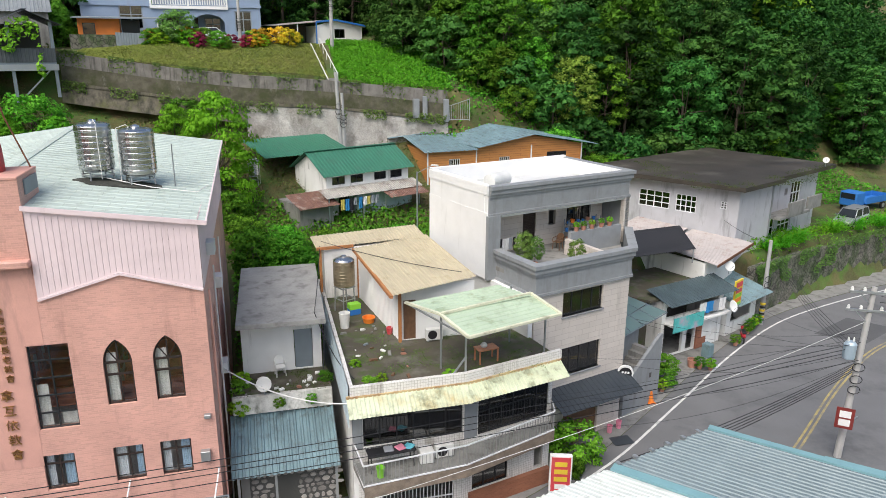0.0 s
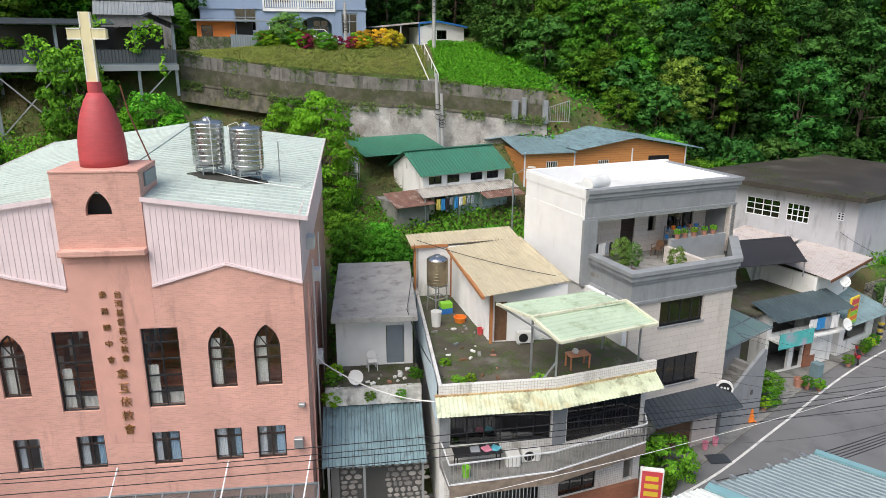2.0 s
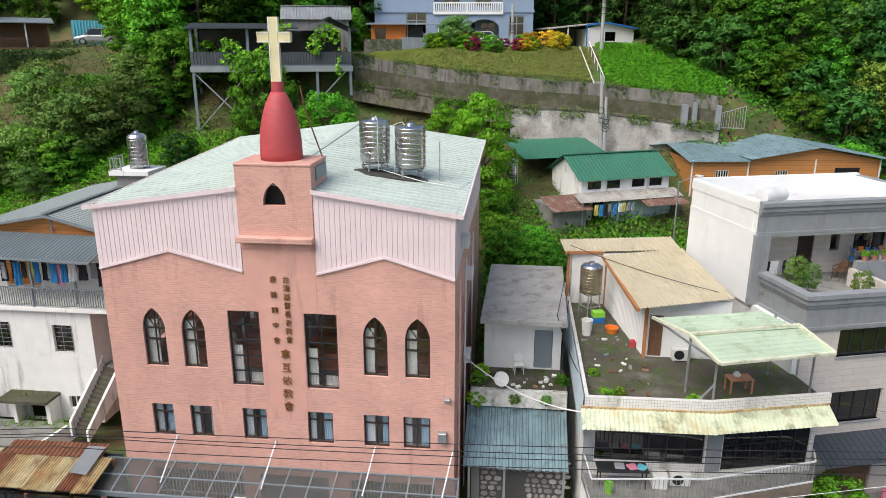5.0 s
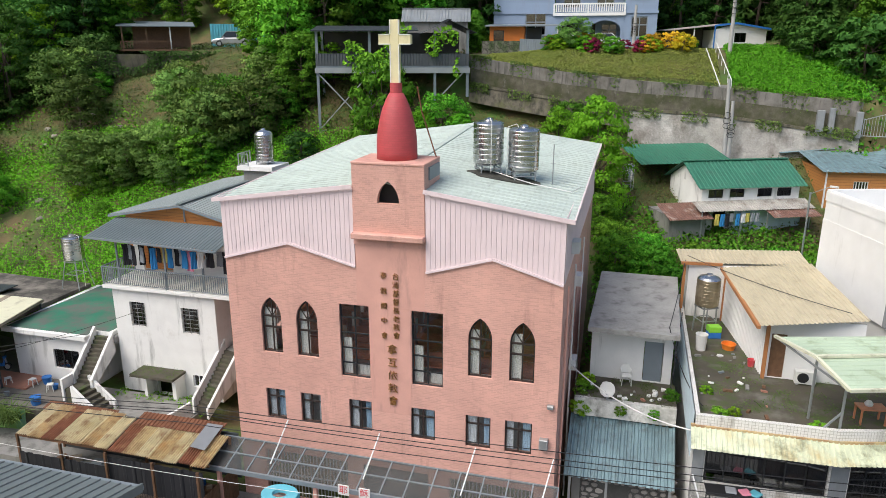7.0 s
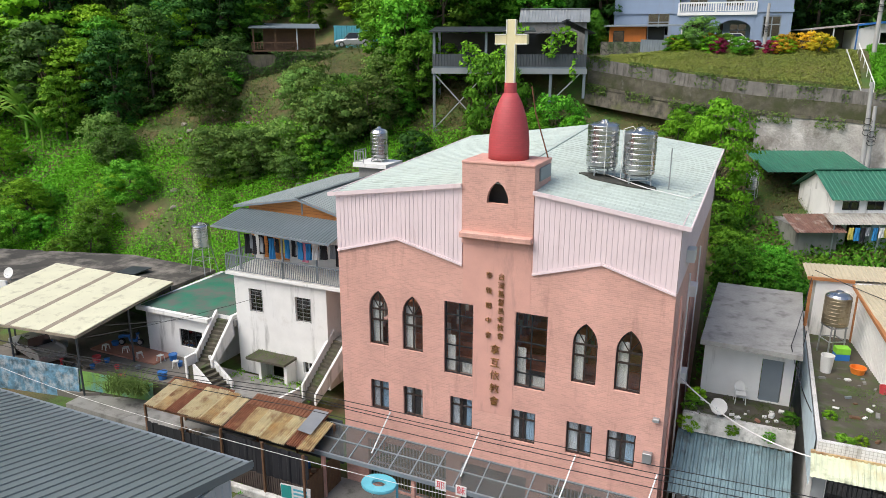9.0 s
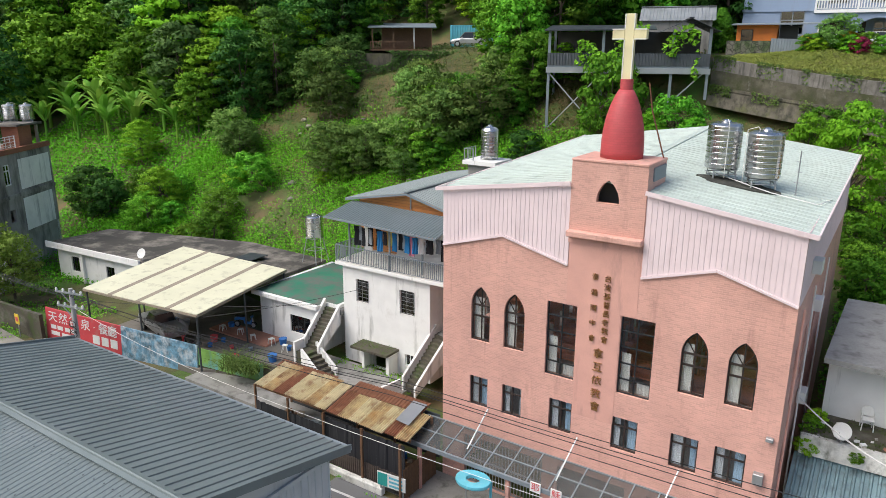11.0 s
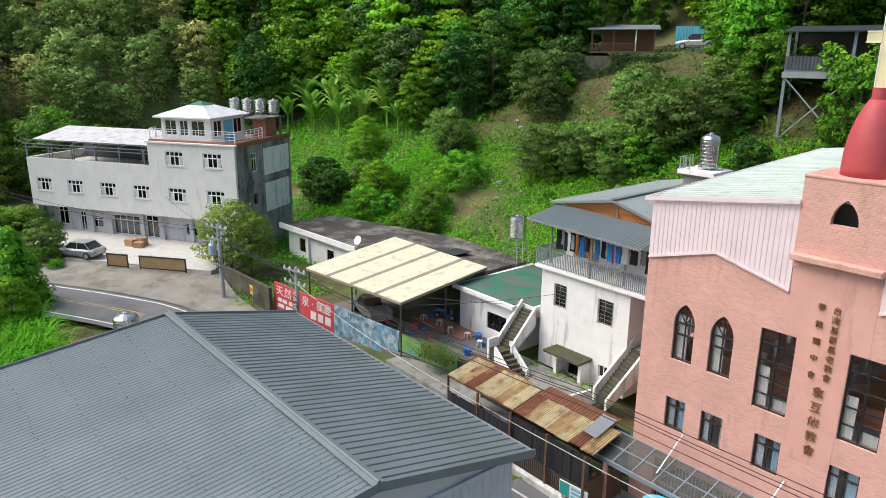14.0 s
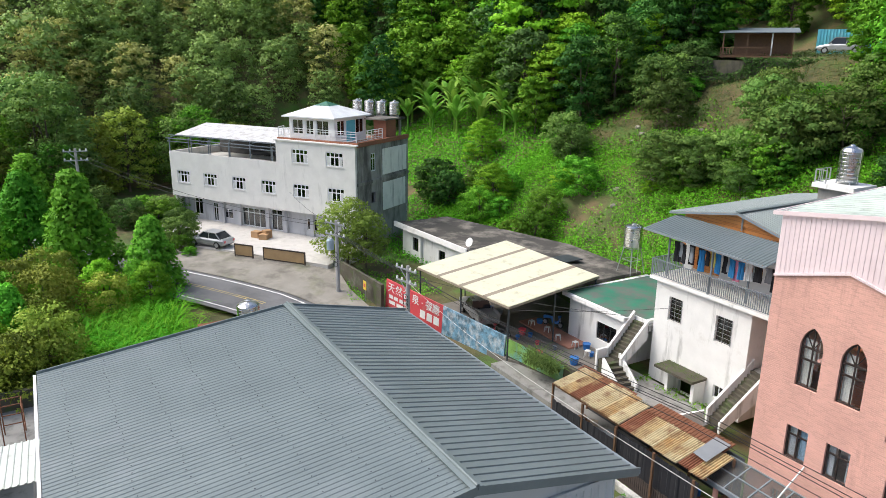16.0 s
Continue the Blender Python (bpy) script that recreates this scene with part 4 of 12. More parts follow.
bm = tube(bmesh.new(), [(8.75, 1.9, 15.85), (8.0, 2.4, 17.6), (7.75, 2.6, 18.6)], 0.03, 6)
part("stay_cable", bm, RUST, church)


# raised characters on the front
def letters(text, x, z, size, material, parent, yaw=0, y=-0.03, name="character", depth=0.01, m=None, thin=0.0):
    cu = bpy.data.curves.new(name, "FONT")
    cu.body, cu.size, cu.extrude = text, size, depth
    cu.align_x, cu.align_y = "CENTER", "CENTER"
    cu.resolution_u = 2
    cu.offset = thin * size
    tmp = new(name, cu)
    me = bpy.data.meshes.new_from_object(tmp)
    bpy.data.objects.remove(tmp)
    bpy.data.curves.remove(cu)
    me.materials.clear()
    me.materials.append(material)
    ob = new(name, me)
    ob.parent = parent
    ob.matrix_basis = (m if m is not None else pose(x, y, z, 90, 0, yaw))
    return ob


for i, ch in enumerate("台灣基督長老教會"):
    letters(ch, 7.6, 11.36 - 0.36 * i, 0.31, GOLD, church, y=-0.05, depth=0.026, thin=-0.02)
for i, ch in enumerate("泰雅爾中會"):
    letters(ch, 7.08, 11.36 - 0.64 * i, 0.3, GOLD, church, y=-0.05, depth=0.026, thin=-0.02)
for i, ch in enumerate("拿互依教會"):
    letters(ch, 7.4, 8.2 - 0.58 * i, 0.45, GOLD, church, y=-0.056, depth=0.03, thin=-0.02)
part("plain_band", box(bmesh.new(), 5.92, 8.8, -0.012, -0.003, 10.02, 12.71), PINK_PLAIN, church, "plain pink rendered band")
part("plain_band", box(bmesh.new(), 6.44, 8.18, -0.012, -0.003, 5.3, 10.018), PINK_PLAIN, church, "plain pink rendered band")


def drape(parent, x0, x1, y, z0, z1, material, folds=5, name="curtain"):
    """A hanging cloth with soft vertical folds."""
    bm = bmesh.new()
    n = folds * 4
    rows = [[bm.verts.new((x0 + (x1 - x0) * i / n, y + 0.025 * math.sin(i * math.pi / 2), z)) for i in range(n + 1)] for z in (z0, z1)]
    for i in range(n):
        bm.faces.new((rows[0][i], rows[0][i + 1], rows[1][i + 1], rows[1][i]))
    return part(name, bm, material, parent, smooth=True)


# curtains behind the low panes
BLUE_CLOTH = mat("light_blue_curtain", (0.45, 0.62, 0.78), 0.9, var=0.1)
for i, (a, b) in enumerate(LOW):
    w = b - a
    drape(church, a + 0.05, a + w * (0.36, 0.3, 0.34, 0.28, 0.4, 0.3)[i], 0.25, 4.3, 5.66, CURTAIN)
    drape(church, b - w * (0.46, 0.2, 0.34, 0.42, 0.3, 0.36)[i], b - 0.05, 0.25, 4.3, 5.66, BLUE_CLOTH if i != 1 else CURTAIN)
# pale sheets added for the sky reflection and bright interior in these panes
for i, (a, b) in enumerate(ARCHES):
    drape(church, a + 0.05, a + (b - a) * (0.55, 0.5, 0.42, 0.45)[i], 0.27, AZ0 + 0.05, AZ0 + 1.95, INNER, 3, "blind")
for a, b in TALL:
    drape(church, a + 0.05, a + 0.42, 0.27, 6.78, 8.4, INNER, 3, "blind")
    drape(church, b - 0.6, b - 0.06, 0.3, 6.78, 7.25, INNER, 3, "blind")
# glazed canopy over the entrance
canopy = thing("entrance_canopy", "sloping glazed metal canopy along the church front", "canopy", pose(-17.2, 25, 0))
bm = bmesh.new()
for i in range(16):
    x = i * 15.2 / 15
    bar(bm, (x, -0.02, 2.98), (x, -1.75, 2.5), 0.05, 0.07)
for k in range(3):
    y = -0.04 - 0.85 * k
    bar(bm, (0, y, 2.975 + y * 0.28), (15.2, y, 2.975 + y * 0.28), 0.06, 0.08)
bar(bm, (0, -1.78, 2.44), (15.2, -1.78, 2.44), 0.08, 0.2)
part("canopy_frame", bm, GREY_METAL, canopy)
for i in range(15):
    for k in range(2):
        y0, y1 = -0.06 - 0.85 * k, -0.06 - 0.85 * (k + 1) + 0.06
        x0 = i * 15.2 / 15 + 0.03
        part("panel", plate(bmesh.new(), [(x0, y0, 3.0 + y0 * 0.28), (x0 + 0.95, y0, 3.0 + y0 * 0.28), (x0 + 0.95, y1, 3.0 + y1 * 0.28), (x0, y1, 3.0 + y1 * 0.28)], 0.01), CANOPY_GLASS, canopy)
for x in (2.9, 7.2, 11.4, 14.6):
    part("brace_rod", bar(bmesh.new(), (x, -1.2, 2.7), (x + 0.35, -0.02, 4.25), 0.045), WHITE_FRAME, canopy)
for x in (0.6, 5.2, 10.1, 14.8):
    part("canopy_post", box(bmesh.new(), x - 0.08, x + 0.08, -1.7, -1.54, 0, 2.42), PINK_PLAIN, canopy)
bm = bmesh.new()
for x in [1.25 + 0.16 * i for i in range(25)] + [9.85 + 0.16 * i for i in range(22)]:
    box(bm, x, x + 0.03, 0.1, 0.13, 0.2, 2.55)
for x0, x1 in ((1.2, 5.2), (9.8, 13.4)):
    box(bm, x0, x1, 0.09, 0.14, 0.15, 0.22)
    box(bm, x0, x1, 0.09, 0.14, 2.53, 2.6)
    box(bm, x0, x1, 0.09, 0.14, 1.35, 1.42)
part("folding_gate", bm, GALV, church)
part("door", box(bmesh.new(), 5.9, 8.9, 0.12, 0.18, 0.05, 2.6), DARK_METAL, church)
solo("meter_box", box(bmesh.new(), -2.85, -2.5, 24.75, 24.998, 4.7, 5.15, 0.02), GALV, "grey meter box on the pink church wall", "box")
solo("flood_light", box(bmesh.new(), -2.6, -2.35, 24.8, 24.998, 6.5, 6.65, 0.02), GALV, "small wall lamp on the pink church front", "lamp")


def water_tank(m, r, h, stand, label, group="", dome=0.12, metal=None, flare=1.15):
    """A stainless tank: ribbed drum, domed lid, feed pipe and a stand on legs."""
    t = thing("water_tank", label, "water tank", m, group)
    prof = [(r * 0.9, stand), (r, stand + 0.05)]
    n = 7
    for i in range(n):
        z = stand + 0.08 + (h - 0.16) * i / n
        d = (h - 0.16) / n
        prof += [(r, z), (r, z + d * 0.35), (r * 1.014, z + d * 0.45), (r * 1.014, z + d * 0.6), (r, z + d * 0.7)]
    prof += [(r, stand + h - 0.05), (r * 0.97, stand + h)]
    part("drum", lathe(bmesh.new(), prof, 32), metal or STEEL, t)
    part("lid", lathe(bmesh.new(), [(r * 0.99, stand + h), (r * 0.8, stand + h + dome * 0.5), (r * 0.3, stand + h + dome), (r * 0.28, stand + h + dome + 0.06), (r * 0.05, stand + h + dome + 0.1)], 28), STEEL, t)
    for k in range(4):
        a = math.pi / 4 + k * math.pi / 2
        x, y = r * 0.85 * math.cos(a), r * 0.85 * math.sin(a)
        part("leg", tube(bmesh.new(), [(x * flare, y * flare, 0), (x, y, stand + 0.04)], 0.035, 6), GALV, t)
    bm = bmesh.new()
    for k in range(4):
        a, b = math.pi / 4 + k * math.pi / 2, math.pi / 4 + (k + 1) * math.pi / 2
        bar(bm, (r * math.cos(a), r * math.sin(a), stand * 0.5), (r * math.cos(b), r * math.sin(b), stand * 0.5), 0.04)
        bar(bm, (r * math.cos(a), r * math.sin(a), stand * 0.95), (r * math.cos(b), r * math.sin(b), stand * 0.95), 0.05)
    part("stand_frame", bm, GALV, t)
    part("feed_pipe", tube(bmesh.new(), [(r * 1.05, -0.1, 0.1), (r * 1.05, -0.1, stand + h + 0.1), (r * 0.5, -0.05, stand + h + 0.22), (r * 0.3, 0, stand + h + 0.05)], 0.016, 6), PLASTIC_WHITE, t)
    return t


def church_roof(x, y):
    return 15.14 - 0.98 * abs(x + 9.3) / 7.1 + 0.68 * (y - 25) / 16.2


water_tank(pose(-6.12, 29.7, church_roof(-6.12, 29.7), 0, 0, -60), 0.655, 1.72, 0.4, "ribbed stainless steel water tank on the church roof", "church roof tanks")
water_tank(pose(-4.56, 29.55, church_roof(-4.56, 29.55), 0, 0, 200), 0.655, 1.72, 0.4, "ribbed stainless steel water tank on the church roof", "church roof tanks")
GRIME = mat("black_roof_grime", (0.05, 0.05, 0.042), 0.9, var=0.5, scale=2.0, stain=(0.16, 0.17, 0.14), amount=0.4, stretch=1.0)
bm = bmesh.new()
ring_ = [(1.55 * math.cos(k * 0.3) * (1 + 0.3 * noise.noise(Vector((k * 0.8, 0, 2)))), 0.6 * math.sin(k * 0.3) * (1 + 0.4 * noise.noise(Vector((k * 0.9, 3, 2))))) for k in range(21)]
top_ = [bm.verts.new((-5.3 + x, 29.2 + y, church_roof(-5.3 + x, 29.2 + y) + 0.045)) for x, y in ring_]
low_ = [bm.verts.new((v.co.x, v.co.y, v.co.z - 0.06)) for v in top_]
bm.faces.new(top_)
for k in range(21):
    bm.faces.new((low_[k], low_[(k + 1) % 21], top_[(k + 1) % 21], top_[k]))
solo("wet_mat", bm, GRIME, "black grimy mat below the church roof tanks", "mat")
bm = bmesh.new()
tube(bm, [(-5.2, 29.2, 14.85), (-4.0, 28.6, 14.68), (-2.4, 28.6, 14.42), (-2.1, 30.0, 14.4), (-2.0, 32, 13.9)], 0.02, 6)
tube(bm, [(-6.4, 29.9, 15.05), (-5.6, 29.3, 14.95), (-4.9, 28.9, 14.85)], 0.02, 6)
solo("roof_pipe", bm, PLASTIC_WHITE, "white plastic water pipes across the church roof", "pipe")
bm = tube(bmesh.new(), [(-3.3, 29.6, church_roof(-3.3, 29.6)), (-3.3, 29.6, church_roof(-3.3, 29.6) + 1.7)], 0.025, 6)
for z in (0.5, 0.9, 1.3):
    bar(bm, (-3.42, 29.6, 14.5 + z), (-3.18, 29.6, 14.5 + z), 0.02)
solo("antenna", bm, GALV, "thin grey antenna rod on the church roof", "antenna")
for x, y in ((-2.05, 25.5), (-2.05, 28.5), (-2.05, 33.0)):
    solo("drain_pipe", tube(bmesh.new(), [(x, y, 0.2), (x, y, 11.4)], 0.04, 6), PINK_PLAIN if y < 26 else PLASTIC_WHITE, "pale drain pipe down the church side wall", "pipe", "church drain pipes")
for y, z in ((27.2, 12.2), (30.0, 9.9), (29.0, 6.3)):
    bm = box(bmesh.new(), -2.17, -1.85, y, y + 0.7, z, z + 0.5, 0.02)
    solo("wall_unit", bm, PLASTIC_WHITE, "white air-conditioner unit on the church side wall", "air conditioner", "church wall units")

# ---- buildings east of the church ----
EDGE_OLD = mat("mossy_white_render", (0.74, 0.73, 0.69), 0.85, var=0.2, scale=2.0, stain=(0.06, 0.065, 0.03), amount=0.4, stretch=0.6, stain_scale=1.6, col2=(0.2, 0.2, 0.16), amount2=0.5)
# small slab-roofed house between church and terrace house
shed = thing("small_house", "small white house with a bare concrete slab roof and mossy terrace", "house", pose(-1.3, 30.7, 0))
bm = wall(bmesh.new(), pose(0, 0, 0), 3.6, 8.0, 0.2, [(2.35, 3.2, 5.4, 7.35)])
part("front_wall", bm, WHITE_OLD, shed)
part("side_wall", wall(bmesh.new(), pose(3.6, 0.2, 0, 0, 0, 90), 6.9, 8.0, 0.2), WHITE_OLD, shed)
part("side_wall", wall(bmesh.new(), pose(0, 7.1, 0, 0, 0, -90), 6.9, 8.0, 0.2), WHITE_OLD, shed)
SLAB = mat("weathered_slab_concrete", (0.36, 0.355, 0.335), 0.85, var=0.25, scale=0.9, fine=12, stain=(0.13, 0.125, 0.115), amount=0.4, stretch=1.0, bump=0.4)
part("slab_roof", prism(bmesh.new(), [(-0.15, -1.1), (3.75, -1.2), (4.0, 7.3), (0.0, 7.3)], 8.0, 8.22), SLAB, shed, "grey weathered concrete slab")
part("door", box(bmesh.new(), 2.38, 3.17, 0.06, 0.1, 5.4, 7.33), GREY_METAL, shed, "grey metal door")
part("terrace", prism(bmesh.new(), [(-0.45, -2.2), (3.8, -2.35), (3.8, -0.002), (-0.45, -0.002)], 4.2, 5.35), MOSSY, shed, "mossy concrete terrace")
bm = box(bmesh.new(), -0.45, 3.8, -2.45, -2.2, 4.6, 5.4)
part("terrace_edge", bm, EDGE_OLD, shed)
part("lower_wall", box(bmesh.new(), -0.3, 3.6, -3.9, -2.5, 0, 3.4), CONCRETE, shed)
bm = sheet(bmesh.new(), (-0.6, -4.85, 3.02), (4.42, 0, 0), (0, 2.62, 1.5), 0.27, 0.07, 0.5)
part("lean_to_roof", bm, BLUE_ROOF_OLD, shed, "weathered blue-grey ribbed metal lean-to roof")
for x in (-0.4, 1.1, 3.6):
    part("post", box(bmesh.new(), x, x + 0.1, -4.7, -4.6, 0, 3.05), GALV, shed)

# roof-terrace house with long balcony
th = thing("terrace_house", "two-storey white tiled house with roof terrace and long balcony", "house", pose(0, 0, 0))
part("roof_slab", prism(bmesh.new(), [(2.9, 25.0), (7.75, 25.1), (12.55, 26.3), (12.0, 29.0), (9.2, 38.8), (2.9, 38.8)], 6.3, 6.6), MOSSY, th, "mossy concrete roof terrace")
bm = bmesh.new()
for (a, b) in (((2.9, 25.0), (7.75, 25.1)), ((7.75, 25.1), (12.55, 26.3))):
    L = math.hypot(b[0] - a[0], b[1] - a[1])
    yaw = math.degrees(math.atan2(b[1] - a[1], b[0] - a[0]))
    wall(bm, pose(a[0], a[1], 6.603, 0, 0, yaw), L, 0.4, 0.18)
wall(bm, pose(2.9, 38.8, 6.603, 0, 0, -90), 13.6, 0.4, 0.15)
part("parapet", bm, WHITE_TILE, th)
yaw1, L1 = math.degrees(math.atan2(0.1, 4.8)), math.hypot(4.8, 0.1)
yaw2, L2 = math.degrees(math.atan2(1.2, 4.6)), math.hypot(4.6, 1.2)
m1, m2 = pose(3.0, 25.5, 0, 0, 0, yaw1), pose(7.8, 25.6, 0, 0, 0, yaw2)
W1, W2 = (0.45, 4.75, 3.95, 5.55), (0.75, 4.55, 3.6, 5.75)
bm = wall(bmesh.new(), m1, L1, 6.3, 0.2, [W1, (1.2, 4.4, 0.1, 2.4)])
wall(bm, m2, L2, 6.3, 0.2, [W2, (0.5, 2.4, 0.9, 2.3), (3.9, 4.4, 0.9, 2.3)])
part("front_wall", bm, WHITE_TILE, th)
part("side_wall", wall(bmesh.new(), pose(3.0, 38.8, 0, 0, 0, -90), 13.3, 6.3, 0.2), WHITE_OLD, th)
part("side_wall", wall(bmesh.new(), pose(12.4, 26.8, 0, 0, 0, 100.3), 2.2, 6.3, 0.2), WHITE_OLD, th)
part("back_wall", wall(bmesh.new(), pose(9.2, 38.8, 0, 0, 0, 180), 6.0, 6.3, 0.2), WHITE_OLD, th)
part("floor_slab", prism(bmesh.new(), [(3.2, 25.75), (7.8, 25.85), (12.1, 27.0), (9.2, 38.6), (3.2, 38.6)], 3.0, 3.25), CONCRETE, th)
# dark sheet behind the windows stands for the unlit room
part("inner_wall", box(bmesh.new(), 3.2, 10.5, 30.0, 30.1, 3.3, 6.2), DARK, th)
window(th, m1 @ pose(W1[0], 0, W1[2]), W1[1] - W1[0], W1[3] - W1[2], BLACK_FRAME, DARK_GLASS, 6, (0.8, 0.2), 0.05, 0.06)
window(th, m2 @ pose(W2[0], 0, W2[2]), W2[1] - W2[0], W2[3] - W2[2], BLACK_FRAME, DARK_GLASS, 6, (0.5, 0.3, 0.2), 0.05, 0.06)
window(th, m2 @ pose(0.5, 0, 0.9), 1.9, 1.4, BLACK_FRAME, DARK_GLASS, 3, (1,), 0.05, 0.06)
part("grey_panel", box(bmesh.new(), 0.05, 0.7, -0.03, -0.002, 3.6, 5.75), GREY_RENDER, th).matrix_basis = m2
part("grey_panel", box(bmesh.new(), 0.0, 0.42, -0.03, -0.002, 3.9, 5.6), GREY_RENDER, th).matrix_basis = m1
bm = bmesh.new()
for i in range(20):
    box(bm, 1.22 + i * 0.165, 1.25 + i * 0.165, 0.05, 0.08, 0.1, 2.4)
for z in (0.1, 0.9, 1.6, 2.35):
    box(bm, 1.2, 4.4, 0.04, 0.09, z, z + 0.05)
part("grille_gate", bm, WHITE_FRAME, th).matrix_basis = m1
part("brick_plinth", box(bmesh.new(), 0.3, 4.7, -0.25, -0.01, 0, 0.85), BRICK_RED, th).matrix_basis = m2
# balcony
RAIL_GREY = mat("dull_grey_rail", (0.33, 0.33, 0.32), 0.5, 0.3)
BAL = [(3.2, 23.75), (7.55, 24.2), (12.15, 25.9), (12.4, 26.75), (7.8, 25.59), (3.0, 25.49)]
part("balcony_floor", prism(bmesh.new(), BAL, 3.0, 3.25), CONCRETE, th)
rail(th, [(3.0, 25.4, 3.25), (3.2, 23.75, 3.25), (7.55, 24.2, 3.25), (12.15, 25.9, 3.25), (12.4, 26.7, 3.25)], 0.95, 0.16, RAIL_GREY, "balcony_rail", 0.011, 0.05, "thin grey metal railing")
# faded awnings under the parapet
bm = sheet(bmesh.new(), (2.75, 24.05, 6.12), (5.05, 0.12, 0), (0, 0.95, 0.45), 0.18, 0.03)
sheet(bm, (7.7, 24.2, 6.12), (4.9, 1.22, 0), (-0.1, 0.93, 0.45), 0.18, 0.03)
part("awning", bm, YELLOW_AWN, th, "faded yellow-green corrugated awning")
bm = bmesh.new()
for p, q in (((2.75, 25.0, 6.56), (7.75, 25.12, 6.56)), ((7.7, 25.1, 6.56), (12.5, 26.32, 6.56))):
    bar(bm, p, q, 0.16, 0.1)
part("awning_trim", bm, RUSTY_YELLOW, th, "rusty yellow trim strip")
# rooftop room
part("room_wall", sheet(bmesh.new(), (4.95, 36.2, 6.6), (0.95, -6.25, 0), (0, 0, 2.75), 0.2, 0.03), WHITE, th, "white corrugated wall")
bm = wall(bmesh.new(), pose(5.95, 29.95, 6.6, 0, 0, 0), 3.6, 2.75, 0.1, [(0.15, 0.75, 0.02, 2.0)])
part("room_front", bm, WHITE, th)
part("room_back", box(bmesh.new(), 4.9, 9.0, 36.2, 36.3, 6.6, 9.3), WHITE, th)
part("room_door", box(bmesh.new(), 6.1, 6.7, 30.02, 30.06, 6.6, 8.6), WOOD, th)
part("room_roof", sheet(bmesh.new(), (5.35, 28.6, 9.38), (4.3, 1.3, 0.15), (-0.75, 7.2, 0.2), 0.2, 0.035), BEIGE_ROOF, th, "beige ribbed metal roof")
part("back_roof", sheet(bmesh.new(), (2.7, 36.4, 9.5), (6.2, 0.9, 0.1), (-0.2, 1.9, 0.2), 0.2, 0.035), BEIGE_ROOF, th, "beige ribbed metal roof")
part("back_room", box(bmesh.new(), 3.1, 8.9, 36.6, 38.7, 6.6, 9.4), WHITE_OLD, th)
for a, b in (((5.9, 29.8, 6.6), (5.9, 29.8, 9.3)), ((4.9, 36.3, 6.6), (4.9, 36.3, 9.4)), ((5.3, 28.6, 9.32), (4.6, 35.9, 9.5)), ((2.9, 36.6, 6.6), (2.9, 36.6, 9.5)), ((2.7, 36.4, 9.5), (4.7, 36.6, 9.5))):
    part("post" if a[0] == b[0] else "beam", bar(bmesh.new(), a, b, 0.14), ORANGE_WOOD, th)
# mint canopy in two planes
part("canopy_roof", sheet(bmesh.new(), (5.75, 27.5, 9.42), (1.05, -1.45, -0.1), (4.5, 1.15, 0.05), 0.25, 0.03), MINT_ROOF, th, "faded mint green corrugated canopy")
part("canopy_roof", sheet(bmesh.new(), (6.85, 26.0, 9.34), (0.8, -1.55, -0.45), (4.55, 1.45, 0.0), 0.25, 0.03), MINT_ROOF, th, "faded mint green corrugated canopy")
for x, y, z in ((7.05, 26.6, 9.2), (7.8, 25.4, 8.85), (12.0, 27.0, 8.95), (10.9, 28.6, 9.4)):
    part("canopy_post", tube(bmesh.new(), [(x, y, 6.6), (x, y, z)], 0.05, 8), GALV, th)
for p, q, w_ in (((7.65, 24.5, 8.85), (12.2, 25.95, 8.85), 0.08), ((5.8, 27.5, 9.36), (7.65, 24.5, 8.85), 0.06), ((7.0, 25.2, 6.7), (7.8, 25.4, 7.6), 0.06)):
    part("canopy_beam", bar(bmesh.new(), p, q, w_), GALV, th)
water_tank(pose(3.9, 34.4, 6.6, 0, 0, 30), 0.55, 1.35, 1.45, "tarnished stainless steel water tank on a steel stand", dome=0.18, metal=mat("tarnished_steel", (0.44, 0.37, 0.25), 0.35, 0.9, var=0.25, scale=1.5, stain=(0.2, 0.15, 0.08), amount=0.4))

CREAM_TRIM = mat("cream_edge_trim", (0.66, 0.66, 0.50), 0.5, var=0.15, scale=2.0, stain=(0.25, 0.22, 0.12), amount=0.35, stretch=1.0)
for p, q in (((5.7, 27.52, 9.44), (6.85, 25.98, 9.38)), ((6.85, 25.98, 9.38), (7.62, 24.42, 8.92)), ((7.62, 24.42, 8.92), (12.22, 25.88, 8.92)), ((6.85, 25.98, 9.4), (11.42, 27.43, 9.4)), ((11.42, 27.43, 9.38), (12.22, 25.88, 8.92))):
    part("canopy_trim", bar(bmesh.new(), p, q, 0.13, 0.1), CREAM_TRIM, th, "cream edge trim")
FENCE_BLUE = mat("pale_blue_fence_sheet", (0.47, 0.57, 0.62), 0.5, var=0.12, stain=(0.25, 0.28, 0.28), amount=0.3)
part("side_fence", sheet(bmesh.new(), (2.84, 38.6, 5.2), (0, -13.5, 0), (0, 0, 1.85), 0.2, 0.03), FENCE_BLUE, th, "pale blue ribbed metal side screen")
bm = bmesh.new()
for z in (3.3, 4.22):
    for p, q in zip(((3.05, 25.4), (3.18, 23.72), (7.56, 24.17), (12.18, 25.87)), ((3.18, 23.72), (7.56, 24.17), (12.18, 25.87), (12.42, 26.7))):
        bar(bm, (*p, z), (*q, z), 0.05)
part("rail_bar", bm, WHITE_FRAME, th, "white rail bar")
